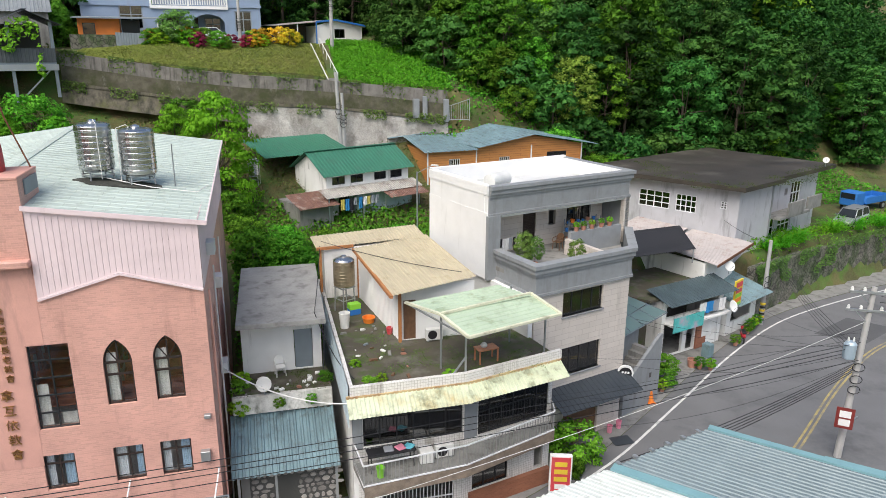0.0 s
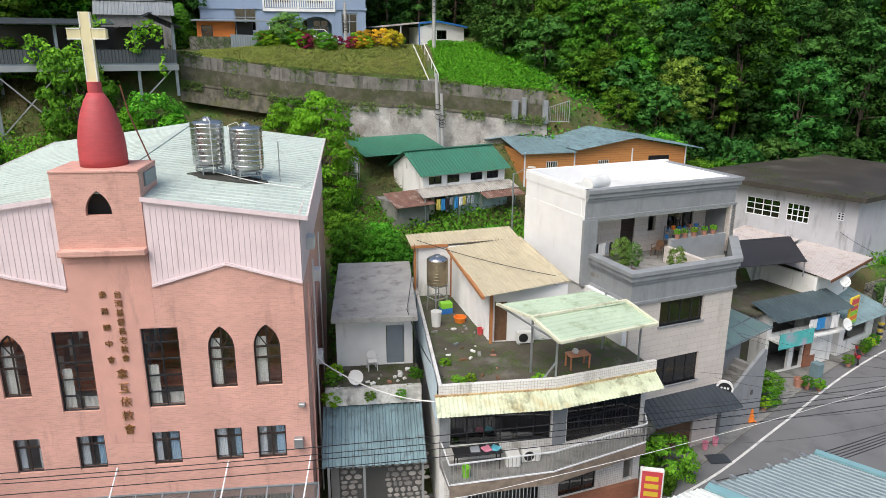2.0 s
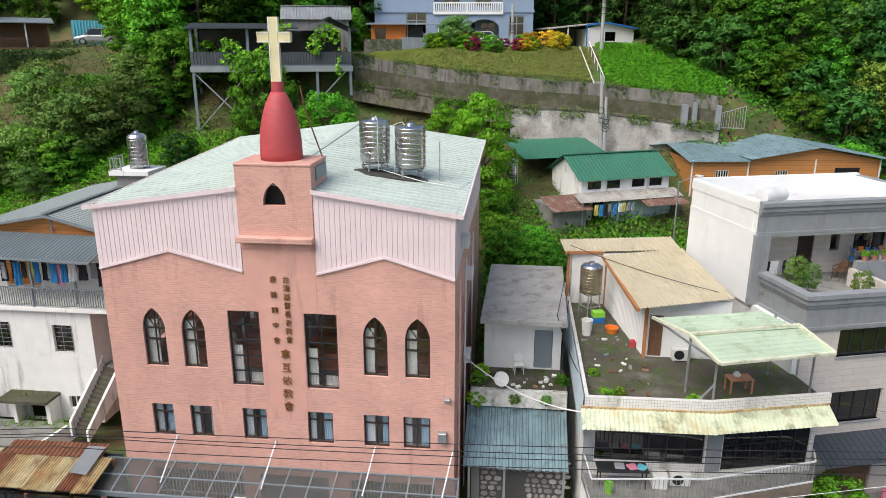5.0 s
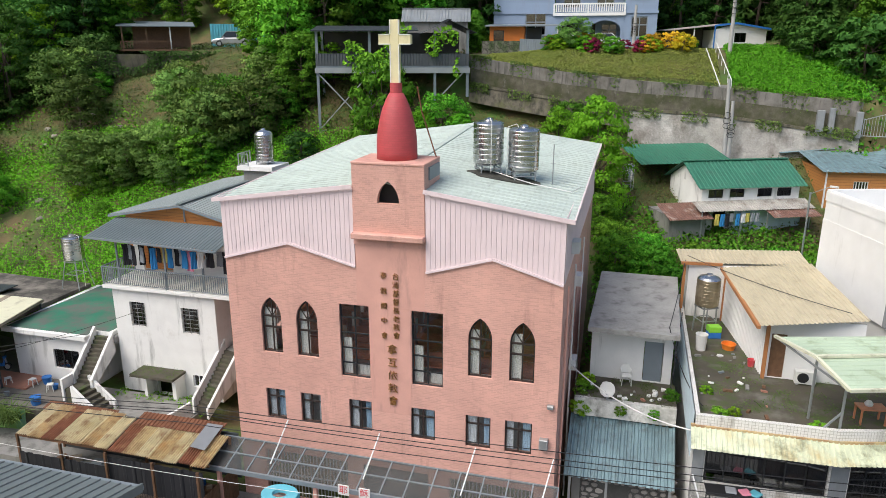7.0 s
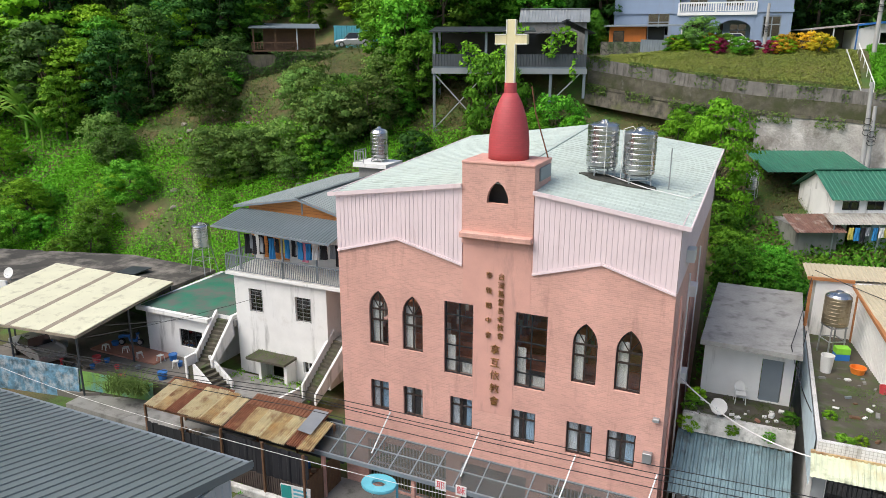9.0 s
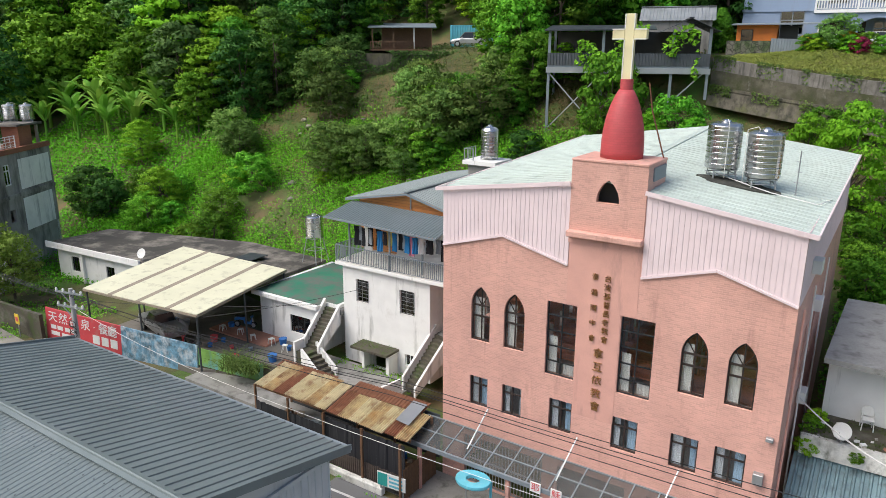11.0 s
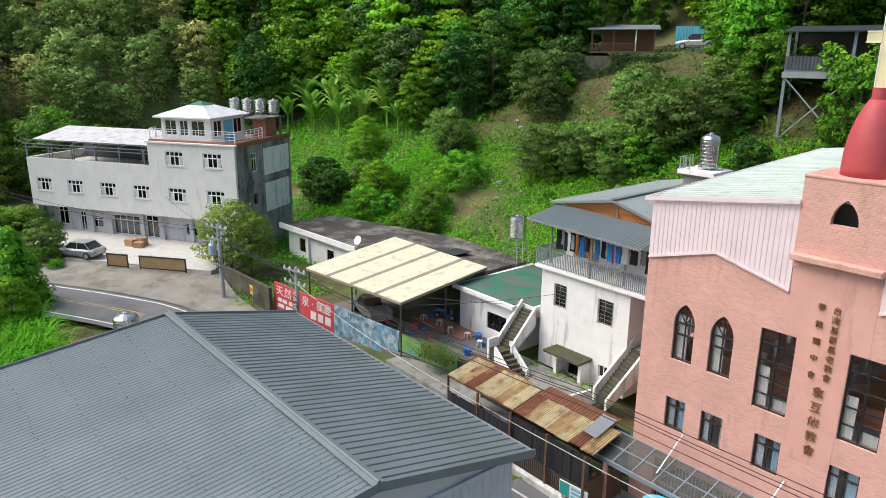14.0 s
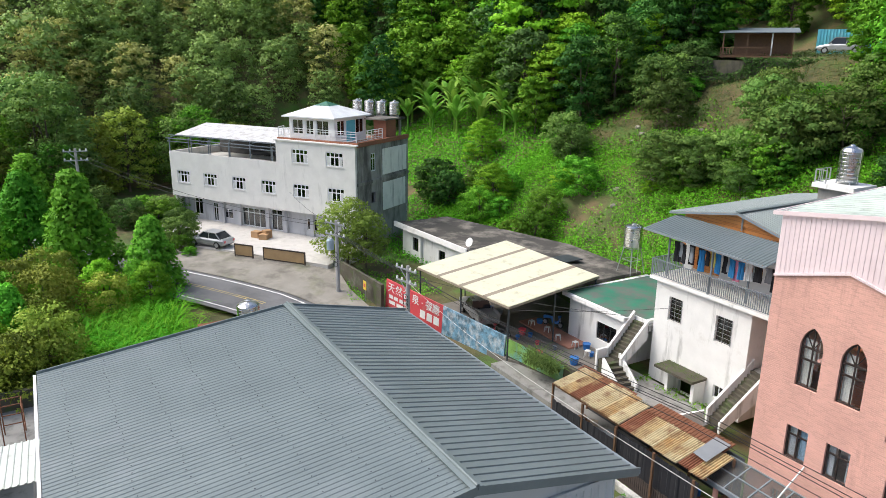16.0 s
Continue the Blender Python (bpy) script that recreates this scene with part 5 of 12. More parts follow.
part("balcony_fascia", prism(bmesh.new(), [(3.2, 23.7), (7.56, 24.15), (12.2, 25.85), (12.15, 25.9), (7.55, 24.2), (3.2, 23.75)], 2.72, 3.24), mat("brown_stone_fascia", (0.24, 0.19, 0.145), 0.85, var=0.4, scale=3.0, bump=0.5), th, "brown stone balcony fascia")
# grey four-storey building
ROOF_WHITE = mat("worn_white_roof_paint", (0.62, 0.62, 0.60), 0.8, var=0.1, scale=0.6, stain=(0.4, 0.4, 0.38), amount=0.4, stretch=1.0, stain_scale=0.5)
gb = thing("grey_building", "four-storey grey and beige tiled building with recessed balcony", "building", pose(12.25, 28.9, 0, 0, 0, 16.5))
GU, GL = (1.75, 4.4, 7.22, 8.46), (1.8, 4.45, 4.0, 5.5)
bm = wall(bmesh.new(), pose(0, 0, 0), 6.2, 8.6, 0.25, [GU, GL, (2.2, 4.6, 0.05, 2.4)])
part("front_wall", bm, BEIGE_TILE, gb)
dd = math.hypot(2.9, 3.2)
part("side_wall", wall(bmesh.new(), pose(6.2, 0.0, 0, 0, 0, math.degrees(math.atan2(3.2, 2.9))), dd, 8.6, 0.25), BEIGE_TILE, gb)
part("side_wall", wall(bmesh.new(), pose(9.1, 3.2, 0, 0, 0, 90), 5.8, 11.9, 0.25), GREY_RENDER, gb)
part("side_wall", wall(bmesh.new(), pose(-0.36, 9.0, 0, 0, 0, -90), 9.0, 8.6, 0.25, [(4.9, 5.15, 7.3, 7.9)]), WHITE, gb)
part("back_wall", wall(bmesh.new(), pose(9.1, 9.0, 0, 0, 0, 180), 9.4, 13.3, 0.25), WHITE, gb)
for z in (3.0, 6.2, 9.1):
    part("floor_slab", prism(bmesh.new(), [(0.1, 0.26), (6.1, 0.26), (8.8, 3.4), (8.8, 8.7), (-0.1, 8.7), (-0.1, 3.2)], z, z + 0.2), CONCRETE, gb)
for q in (GU, GL):
    window(gb, pose(q[0], 0, q[2]), q[1] - q[0], q[3] - q[2], BLACK_FRAME, DARK_GLASS, 4, (1,), 0.06, 0.12, GREY_RENDER)
# shade of the rooms behind the glass, put in as a dark sheet
part("inner_wall", box(bmesh.new(), 0.3, 6.5, 3.5, 3.6, 3.3, 9.0), DARK, gb)


def cornice(bm, poly, z0, z1, outs):
    """Bands of growing overhang round an open line of corners."""
    n = len(outs)
    for i, (f0, f1, o) in enumerate(outs):
        za, zb = z0 + (z1 - z0) * f0, z0 + (z1 - z0) * f1
        prev = None
        offs = []
        for k, p in enumerate(poly):
            d0 = Vector((poly[k][0] - poly[k - 1][0], poly[k][1] - poly[k - 1][1])).normalized() if k else None
            d1 = Vector((poly[k + 1][0] - p[0], poly[k + 1][1] - p[1])).normalized() if k < len(poly) - 1 else None
            ns = [Vector((d.y, -d.x)) for d in (d0, d1) if d is not None]
            nn = sum(ns, Vector((0, 0))).normalized()
            sc = o / max(0.3, nn.dot(ns[0]))
            si = 0.2 / max(0.3, nn.dot(ns[0]))
            offs.append(((p[0] + nn.x * sc, p[1] + nn.y * sc), (p[0] - nn.x * si, p[1] - nn.y * si)))
        for (a, ai), (b, bi) in zip(offs, offs[1:]):
            prism(bm, [a, b, bi, ai], za, zb)
    bmesh.ops.remove_doubles(bm, verts=bm.verts, dist=0.001)
    bmesh.ops.recalc_face_normals(bm, faces=bm.faces)
    return bm


BANDS = [(0, 0.08, 0.14), (0.08, 0.62, 0.05), (0.62, 0.72, 0.12), (0.72, 0.88, 0.2), (0.88, 1.0, 0.28)]
def moulded(name, line, z0, z1, bands, material, label):
    """A parapet or cornice: its tallest band, with every other band a moulding on it."""
    order = sorted(bands, key=lambda q: q[0] - q[1])
    base = part(name, cornice(bmesh.new(), line, z0, z1, order[:1]), material, gb, label)
    for q in order[1:]:
        part("moulding", cornice(bmesh.new(), line, z0, z1, [q]), material, base)


moulded("balcony_parapet", [(-0.0, 3.4), (0, 0), (6.2, 0), (9.0, 3.1)], 8.6, 10.2, BANDS, GREY_RENDER, "grey cement parapet with stepped mouldings")
moulded("roof_cornice", [(-0.5, 3.3), (9.0, 3.3), (9.0, 9.0)], 11.9, 13.4, BANDS, GREY_RENDER, "grey cement cornice with stepped mouldings")
moulded("roof_cornice", [(-0.5, 9.0), (-0.5, 3.32)], 11.9, 13.4, [(0, 0.1, 0.06), (0.1, 0.7, 0.02), (0.7, 1.0, 0.08)], WHITE, "white rendered side cornice")
part("upper_side", box(bmesh.new(), -0.55, -0.3, 3.35, 9.0, 8.6, 11.9), WHITE, gb)
part("upper_pier", box(bmesh.new(), -0.6, 0.15, 3.12, 3.34, 8.6, 11.9), GREY_RENDER, gb)
part("upper_pier", box(bmesh.new(), 8.75, 9.1, 3.2, 3.5, 9.3, 11.9), BEIGE_TILE, gb)
bm = wall(bmesh.new(), pose(-0.3, 5.0, 9.3), 9.1, 2.6, 0.2, [(0.4, 1.1, 0.05, 2.05), (3.3, 4.2, 0.02, 2.2), (5.1, 5.6, 1.1, 2.1), (6.4, 8.2, 0.9, 2.1)])
part("balcony_wall", bm, BEIGE_TILE, gb)
part("balcony_door", sheet(bmesh.new(), (3.02, 5.06, 9.33), (0, 0, 2.15), (0.86, 0, 0), 0.09, 0.02), BROWN_FRAME, gb, "dark louvred door")
part("balcony_door", box(bmesh.new(), 0.12, 0.78, 5.08, 5.12, 9.35, 11.33), BLACK_FRAME, gb)
window(gb, pose(6.1, 5.0, 10.2), 1.8, 1.2, BLACK_FRAME, DARK_GLASS, 3, (1,), 0.05, 0.1)
part("upper_ceiling", box(bmesh.new(), -0.3, 8.9, 3.3, 8.8, 11.75, 11.9), INNER, gb)
part("roof_deck", box(bmesh.new(), -0.3, 8.85, 3.5, 8.74, 12.45, 12.6), ROOF_WHITE, gb, "white painted flat roof")
part("inner_parapet", wall(wall(wall(wall(bmesh.new(), pose(-0.29, 3.505, 12.6), 9.1, 0.78, 0.06), pose(8.8, 3.6, 12.6, 0, 0, 90), 5.1, 0.78, 0.06), pose(-0.29, 8.7, 12.6, 0, 0, -90), 5.1, 0.78, 0.06), pose(8.8, 8.7, 12.6, 0, 0, 180), 9.0, 0.9, 0.06), WHITE, gb)
bm = bmesh.new()
prism(bm, [(-0.55, 8.75), (9.1, 8.75), (9.1, 9.0), (-0.55, 9.0)], 13.3, 13.5)
prism(bm, [(-0.55, 3.6), (-0.3, 3.6), (-0.3, 8.75), (-0.55, 8.75)], 11.9, 13.45)
part("coping", bm, WHITE, gb)
part("planter_wall", box(bmesh.new(), 4.3, 4.55, 0.3, 3.0, 9.3, 10.15), BEIGE_TILE, gb)
part("planter_wall", box(bmesh.new(), 4.55, 8.2, 2.8, 3.05, 9.3, 10.5), GREY_RENDER, gb)
bm = sheet(bmesh.new(), (0.9, -1.5, 2.75), (5.4, 0, 0), (0, 1.5, 0.7), 0.3, 0.03, 0.8)
part("shop_awning", bm, DARK_METAL, gb, "dark slate ribbed metal awning")
part("shop_door", box(bmesh.new(), 2.25, 4.55, 0.1, 0.16, 0.05, 2.38), WOOD, gb)
# water heater on the roof
wh = thing("water_heater", "white solar water heater drum on the roof", "water heater", pose(12.25, 28.9, 0, 0, 0, 16.5) @ pose(0.8, 4.4, 12.6, 0, 0, 20))
bm = bmesh.new()
bmesh.ops.create_cone(bm, cap_ends=True, segments=24, radius1=0.36, radius2=0.36, depth=1.5, matrix=pose(0, 0, 0.85, 0, 90, 0))
part("drum", bm, PLASTIC_WHITE, wh)
bm = bmesh.new()
for x in (-0.5, 0.5):
    bar(bm, (x, -0.3, 0), (x, -0.2, 0.6), 0.05), bar(bm, (x, 0.3, 0), (x, 0.2, 0.6), 0.05)
    bar(bm, (x, -0.3, 0.05), (x, 0.3, 0.05), 0.05)
part("stand", bm, GALV, wh)

# ---- buildings west of the church ----
# near building under the camera, with the large slate-blue roof
NB_WALL = mat("pale_blue_grey_cladding", (0.52, 0.55, 0.57), 0.5, var=0.06, stain=(0.38, 0.4, 0.42), amount=0.3)
nb = thing("metal_roof_building", "large building with slate-blue ribbed metal roof", "building", pose(0, 0, 0))
NX0, NX1, NYE, NYR, NYB = -29.4, -13.5, 15.1, 9.15, -0.9
part("roof_slope", sheet(bmesh.new(), (NX1, NYE, 7.5), (NX0 - NX1, 0, 0), (0, NYR - NYE, 1.32), 0.36, 0.038, 0.82), BLUE_ROOF, nb)
part("roof_slope", sheet(bmesh.new(), (NX0, NYB, 7.75), (NX1 - NX0, 0, 0), (0, NYR - NYB, 1.07), 0.21, 0.02, 0.6), BLUE_ROOF, nb)
bm = bmesh.new()
for s in (-1, 1):
    plate(bm, [(NX0 - 0.05, NYR, 8.95), (NX1 + 0.05, NYR, 8.95), (NX1 + 0.05, NYR + s * 0.2, 8.91), (NX0 - 0.05, NYR + s * 0.2, 8.91)], 0.03)
tube(bm, [(NX0 - 0.05, NYR, 8.95), (NX1 + 0.05, NYR, 8.95)], 0.06, 8)
part("ridge_cap", bm, BLUE_ROOF, nb)
bm = bmesh.new()
bar(bm, (NX1 + 0.03, NYR, 8.8), (NX1 + 0.03, NYE + 0.05, 7.46), 0.06, 0.28)
bar(bm, (NX1 + 0.03, NYR, 8.8), (NX1 + 0.03, NYB, 7.72), 0.06, 0.28)
part("verge_trim", bm, BLUE_ROOF, nb)
bm = bmesh.new()
bar(bm, (NX0 - 0.03, NYR, 8.82), (NX0 - 0.03, NYE + 0.05, 7.5), 0.06, 0.22)
bar(bm, (NX0 - 0.03, NYR, 8.82), (NX0 - 0.03, NYB, 7.74), 0.06, 0.22)
part("verge_trim", bm, BLUE_ROOF, nb)
part("gutter", bar(bmesh.new(), (NX0, NYE + 0.08, 7.4), (NX1, NYE + 0.08, 7.4), 0.14, 0.14), GREY_METAL, nb)
part("gutter", bar(bmesh.new(), (NX0, NYB - 0.08, 7.66), (NX1, NYB - 0.08, 7.66), 0.1, 0.14), WHITE_FRAME, nb)
part("wall", sheet(bmesh.new(), (NX1 - 0.4, NYB + 0.4, 0), (0, NYE - NYB - 0.9, 0), (0, 0, 7.3), 0.3, 0.03, 0.7), NB_WALL, nb)
part("wall", sheet(bmesh.new(), (NX1 - 0.4, NYE - 0.5, 0), (NX0 - NX1 + 0.8, 0, 0), (0, 0, 7.3), 0.3, 0.03, 0.7), NB_WALL, nb)
part("wall", sheet(bmesh.new(), (NX0 + 0.4, NYE - 0.5, 0), (0, NYB - NYE + 0.9, 0), (0, 0, 7.3), 0.3, 0.03, 0.7), NB_WALL, nb)
part("wall", sheet(bmesh.new(), (NX0 + 0.4, NYB + 0.4, 0), (NX1 - NX0 - 0.8, 0, 0), (0, 0, 7.3), 0.3, 0.03, 0.7), NB_WALL, nb)
for yaw, (x, y) in ((90, (NX1 - 0.42, NYB + 0.4)),):
    part("gable_trim", bar(bmesh.new(), (x + 0.07, NYB + 0.4, 7.28), (x + 0.07, NYE - 0.5, 7.28), 0.08, 0.14), NB_WALL, nb)
    gable_fill(nb, (x, y), yaw, NYE - NYB - 0.9, 7.3, NYR - NYB, 1.25, 0.05, NB_WALL)

bm = bmesh.new()
for j in range(7):
    t = (j + 0.6) / 7
    for i in range(int((NX1 - NX0) / 0.21)):
        if i % 2 == 0:
            x = NX0 + 0.1 + i * 0.21
            p = (x, NYB + (NYR - NYB) * t + 0.05 * math.sin(x * 3), 7.75 + 1.07 * t + 0.02)
            box(bm, p[0] - 0.018, p[0] + 0.018, p[1] - 0.018, p[1] + 0.018, p[2], p[2] + 0.012)
tagged(part("roof_screws", bm, DARK_METAL, nb, "rows of dark roofing screws"), kind="stuff")

# white house with outside stairs and a roofed laundry balcony
wh2 = thing("white_house", "two-storey white house with roofed laundry balcony and outside stairs", "house", pose(-28.2, 31.5, 0))
Wd = 6.6
bm = wall(bmesh.new(), pose(0, 0, 0.6), Wd, 6.4, 0.22, [(1.1, 2.05, 4.15, 5.6), (4.45, 5.5, 4.05, 5.55), (2.35, 4.0, 0.05, 1.5), (4.75, 5.4, 0.75, 1.5)])
part("front_wall", bm, WHITE_OLD, wh2)
part("side_wall", wall(bmesh.new(), pose(Wd, 0.22, 0.6, 0, 0, 90), 8.0, 6.4, 0.22), WHITE_OLD, wh2)
part("side_wall", wall(bmesh.new(), pose(0, 8.22, 0.6, 0, 0, -90), 8.0, 6.4, 0.22), WHITE_OLD, wh2)
part("side_annex", box(bmesh.new(), Wd + 0.01, 9.6, 1.4, 8, 0.6, 6.3), CONCRETE, wh2)
part("annex_roof", plate(bmesh.new(), [(Wd + 0.02, 0.6, 6.75), (8.6, 0.3, 6.5), (8.6, 3, 6.6), (Wd + 0.02, 3, 6.8)], 0.05), GREY_METAL, wh2)
part("balcony_slab", box(bmesh.new(), -0.35, 8.2, -0.3, 8.2, 7.0, 7.2), WHITE_OLD, wh2)
for q in ((1.1, 2.05, 4.75, 1.45), (4.45, 5.5, 4.65, 1.5)):
    w = window(wh2, pose(q[0], 0, q[2]), q[1] - q[0], q[3], BROWN_FRAME, DARK_GLASS, 3, (1,), 0.05, 0.12)
    bm = bmesh.new()
    for k in range(6):
        z = q[3] * (k + 0.5) / 6
        bar(bm, (-0.02, -0.04, z), (q[1] - q[0] + 0.02, -0.04, z), 0.02)
    for x in (0.0, (q[1] - q[0]) / 2, q[1] - q[0]):
        bar(bm, (x, -0.04, 0), (x, -0.04, q[3]), 0.02)
    part("window_bars", bm, GALV, w)
window(wh2, pose(4.75, 0, 1.35), 0.65, 0.75, WHITE_FRAME, DARK_GLASS, 2, (1,), 0.05, 0.1)
# dark sheet for the shade inside the doorway
part("door_void", box(bmesh.new(), 2.2, 4.2, 2.5, 2.6, 0.6, 2.2), DARK, wh2)
part("door", box(bmesh.new(), 3.5, 3.98, 0.1, 0.14, 0.65, 2.08), BROWN_FRAME, wh2)
part("door_hood", box(bmesh.new(), 1.5, 4.3, -1.25, -0.003, 2.15, 2.3), MOSSY, wh2, "moss-covered concrete door hood")
bm = box(bmesh.new(), 3.98, 4.2, -0.9, -0.003, 0.6, 2.13)
part("hood_pier", bm, WHITE_OLD, wh2)
part("hood_pier", box(bmesh.new(), 2.1, 2.3, -0.9, -0.003, 0.6, 2.13), WHITE_OLD, wh2)
rail(wh2, [(-0.3, 2.5, 7.2), (-0.3, -0.22, 7.2), (3.8, -0.22, 7.2), (8.1, -0.22, 7.2)], 1.05, 0.13, GREY_METAL, "balcony_rail", label="grey metal balcony railing")
part("inner_wall", wall(bmesh.new(), pose(-0.2, 2.4, 7.2), 8.3, 2.9, 0.15, [(0.6, 2.6, 0.05, 2.1), (4.0, 5.4, 0.9, 2.1)]), WHITE, wh2)
# shaded room behind the balcony openings, drawn as a dark sheet
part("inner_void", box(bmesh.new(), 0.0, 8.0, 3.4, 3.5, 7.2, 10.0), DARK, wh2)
for x in (0.3, 3.8, 5.8):
    part("roof_post", bar(bmesh.new(), (x, -0.1 if x == 3.8 else 0.4, 7.2), (x, -0.1 if x == 3.8 else 0.4, 9.95), 0.09), GREY_METAL, wh2)
part("porch_roof", sheet(bmesh.new(), (-1.1, -0.3, 9.95), (8.8, -0.7, 0), (-0.2, 2.95, 0.45), 0.22, 0.035, 0.4), BLUE_ROOF, wh2, "slate-blue ribbed metal porch roof")
part("gutter", bar(bmesh.new(), (-1.1, -0.36, 9.91), (7.7, -1.06, 9.91), 0.1, 0.1), GREY_METAL, wh2)
part("upper_block", box(bmesh.new(), -1.0, 6.2, 3.0, 12.5, 7.21, 10.58), ORANGE, wh2, "orange timber-clad upper storey")
gable_fill(wh2, (-1.0, 2.91), 0, 7.2, 10.55, 4.17, 0.74, 0.08, ORANGE)
part("gable_post", box(bmesh.new(), 3.12, 3.22, 2.87, 2.905, 10.3, 11.3), GREY_METAL, wh2)
gable_roof(wh2, -1.35, 6.3, 2.75, 14.5, 10.61, 11.41, BLUE_ROOF, 0.25, 0.035, 0.35, "y", "slate-blue ribbed metal roof", xr=3.17)
part("barge_board", bar(bmesh.new(), (-1.7, 2.38, 10.47), (3.17, 2.38, 11.33), 0.04, 0.12), GREY_METAL, wh2)
part("barge_board", bar(bmesh.new(), (3.17, 2.38, 11.33), (6.65, 2.38, 10.44), 0.04, 0.12), GREY_METAL, wh2)
stairs(wh2, (-0.62, -2.35, 2.0), (-0.78, -0.25, 4.0), 0.95, 11, 0.6, MOSSY, WHITE_OLD, (0.3, 0.55))
stairs(wh2, (1.3, -3.1, 0.85), (-0.5, -2.75, 2.0), 0.95, 6, 0.6, MOSSY, WHITE_OLD, (0.45, 0.3))
part("landing", box(bmesh.new(), -1.15, -0.5, -3.2, -2.36, 0.6, 2.0), MOSSY, wh2)
part("stair_wall", box(bmesh.new(), -1.31, -1.16, -3.3, -2.3, 0.6, 2.6), WHITE_OLD, wh2)
stairs(wh2, (6.55, -1.9, 1.1), (7.2, 0.35, 3.7), 0.95, 14, 0.6, MOSSY, WHITE_OLD, (0.3, 0.6))
part("landing", box(bmesh.new(), -1.5, -0.01, -0.25, 2.0, 3.6, 3.98), CONCRETE, wh2)
part("landing", box(bmesh.new(), 6.65, 8.0, 0.4, 1.38, 3.3, 3.68), CONCRETE, wh2)
bm = bar(bmesh.new(), (6.0, -2.1, 1.2), (5.4, -3.6, 1.0), 0.14, 0.9)
part("low_wall", bm, WHITE_OLD, wh2)

# laundry on the balcony
CLOTH = [mat("black_cloth", (0.02, 0.02, 0.025), 0.9), PINKISH, mat("white_cloth", (0.7, 0.7, 0.7), 0.9), mat("blue_cloth", (0.03, 0.22, 0.5), 0.9),
         mat("yellow_cloth", (0.6, 0.5, 0.12), 0.9), mat("grey_cloth", (0.3, 0.32, 0.35), 0.9), mat("red_cloth", (0.45, 0.04, 0.05), 0.9)]


def garment(m, w, h, material, group, label):
    bm = bmesh.new()
    n = 6
    top = []
    for sgn in (1, -1):
        rows = []
        for j in range(4):
            z = -h * j / 3
            ww = w * (1.0 if j != 1 else 0.82)
            rows.append([bm.verts.new((ww * (i / n - 0.5), sgn * 0.025 + 0.03 * math.sin(i * 2.1 + j), z)) for i in range(n + 1)])
        for a, b in zip(rows, rows[1:]):
            for i in range(n):
                bm.faces.new((a[i], a[i + 1], b[i + 1], b[i]) if sgn < 0 else (a[i + 1], a[i], b[i], b[i + 1]))
        top.append(rows)
    return solo("hanging_garment", bm, material, label, "clothing", group, m=m)


rnd = random.Random(5)
GARM = ["black", "pink", "white", "blue", "yellow", "grey", "red"]
for i in range(22):
    x = -27.3 + 0.33 * i + rnd.uniform(-0.05, 0.05)
    k = rnd.choice((0, 0, 0, 5)) if i < 6 else rnd.choice((0, 2, 2, 3, 3, 5, 5, 0, 1, 4, 6))
    garment(pose(x, 31.75 + rnd.uniform(-0.2, 0.3), 9.45, 0, 0, rnd.uniform(-30, 30)), rnd.uniform(0.32, 0.48), rnd.uniform(0.8, 1.25), CLOTH[k], "laundry on the balcony", GARM[k] + " garment hung out to dry on a balcony")

# bamboo-roofed stall on the street
stall = thing("street_stall", "long open stall under a rusty yellow ribbed roof", "stall", pose(-26.6, 22.4, 0))
part("roof_sheet", sheet(bmesh.new(), (5.0, 1.9, 3.26), (4.4, 0.1, 0.0), (-0.1, 0.95, 0.1), 0.2, 0.03), RUST, stall, "rusty corrugated sheet")
part("roof_sheet", sheet(bmesh.new(), (-0.3, 2.0, 3.2), (4.0, 0.0, 0.0), (-0.1, 0.7, 0.1), 0.2, 0.03), RUST, stall, "rusty corrugated sheet")
rs_ = random.Random(12)
for k in range(14):
    x0 = 0.02 + 0.71 * k
    L, z = (2.3 + rs_.uniform(-0.15, 0.2), 3.0) if k < 7 else (2.2 + rs_.uniform(-0.35, 0.15), 2.9)
    mm_ = (PALE_SHEET, RUSTY_YELLOW, RUSTY_RED, PALE_SHEET, PALE_SHEET, RUSTY_YELLOW, PALE_SHEET, RUSTY_RED, RUSTY_YELLOW, PALE_SHEET, RUSTY_YELLOW, PALE_SHEET, RUSTY_RED, RUSTY_YELLOW)[k]
    part("roof_sheet", sheet(bmesh.new(), (x0, 0.1 + rs_.uniform(-0.08, 0.06), z + 0.012 * (k % 2)), (0.73, 0.0, 0.0), (-0.12, L, 0.3), 0.125, 0.06, 0.35, wob=0.015), mm_, stall, "rust-patched ribbed roof sheet")
part("eave_beam", bar(bmesh.new(), (0, 0.15, 2.93), (10.0, 0.3, 2.85), 0.09), WOOD, stall)
part("patch_sheet", plate(bmesh.new(), [(8.7, 0.9, 3.27), (9.5, 0.8, 3.27), (9.3, 2.6, 3.44), (8.5, 2.6, 3.44)], 0.02), GALV, stall)
for x in (0.1, 2.6, 5.1, 7.6, 9.9):
    part("post", bar(bmesh.new(), (x, 0.1 - 0.05 * x, 0), (x, 0.1 - 0.05 * x, 3.0), 0.1), WOOD, stall)
    part("post", bar(bmesh.new(), (x, 2.6 - 0.05 * x, 0), (x, 2.6 - 0.05 * x, 3.2), 0.1), WOOD, stall)
part("back_wall", box(bmesh.new(), 0, 10, 2.62, 2.7, 0.8, 3.1), DARK_METAL, stall)
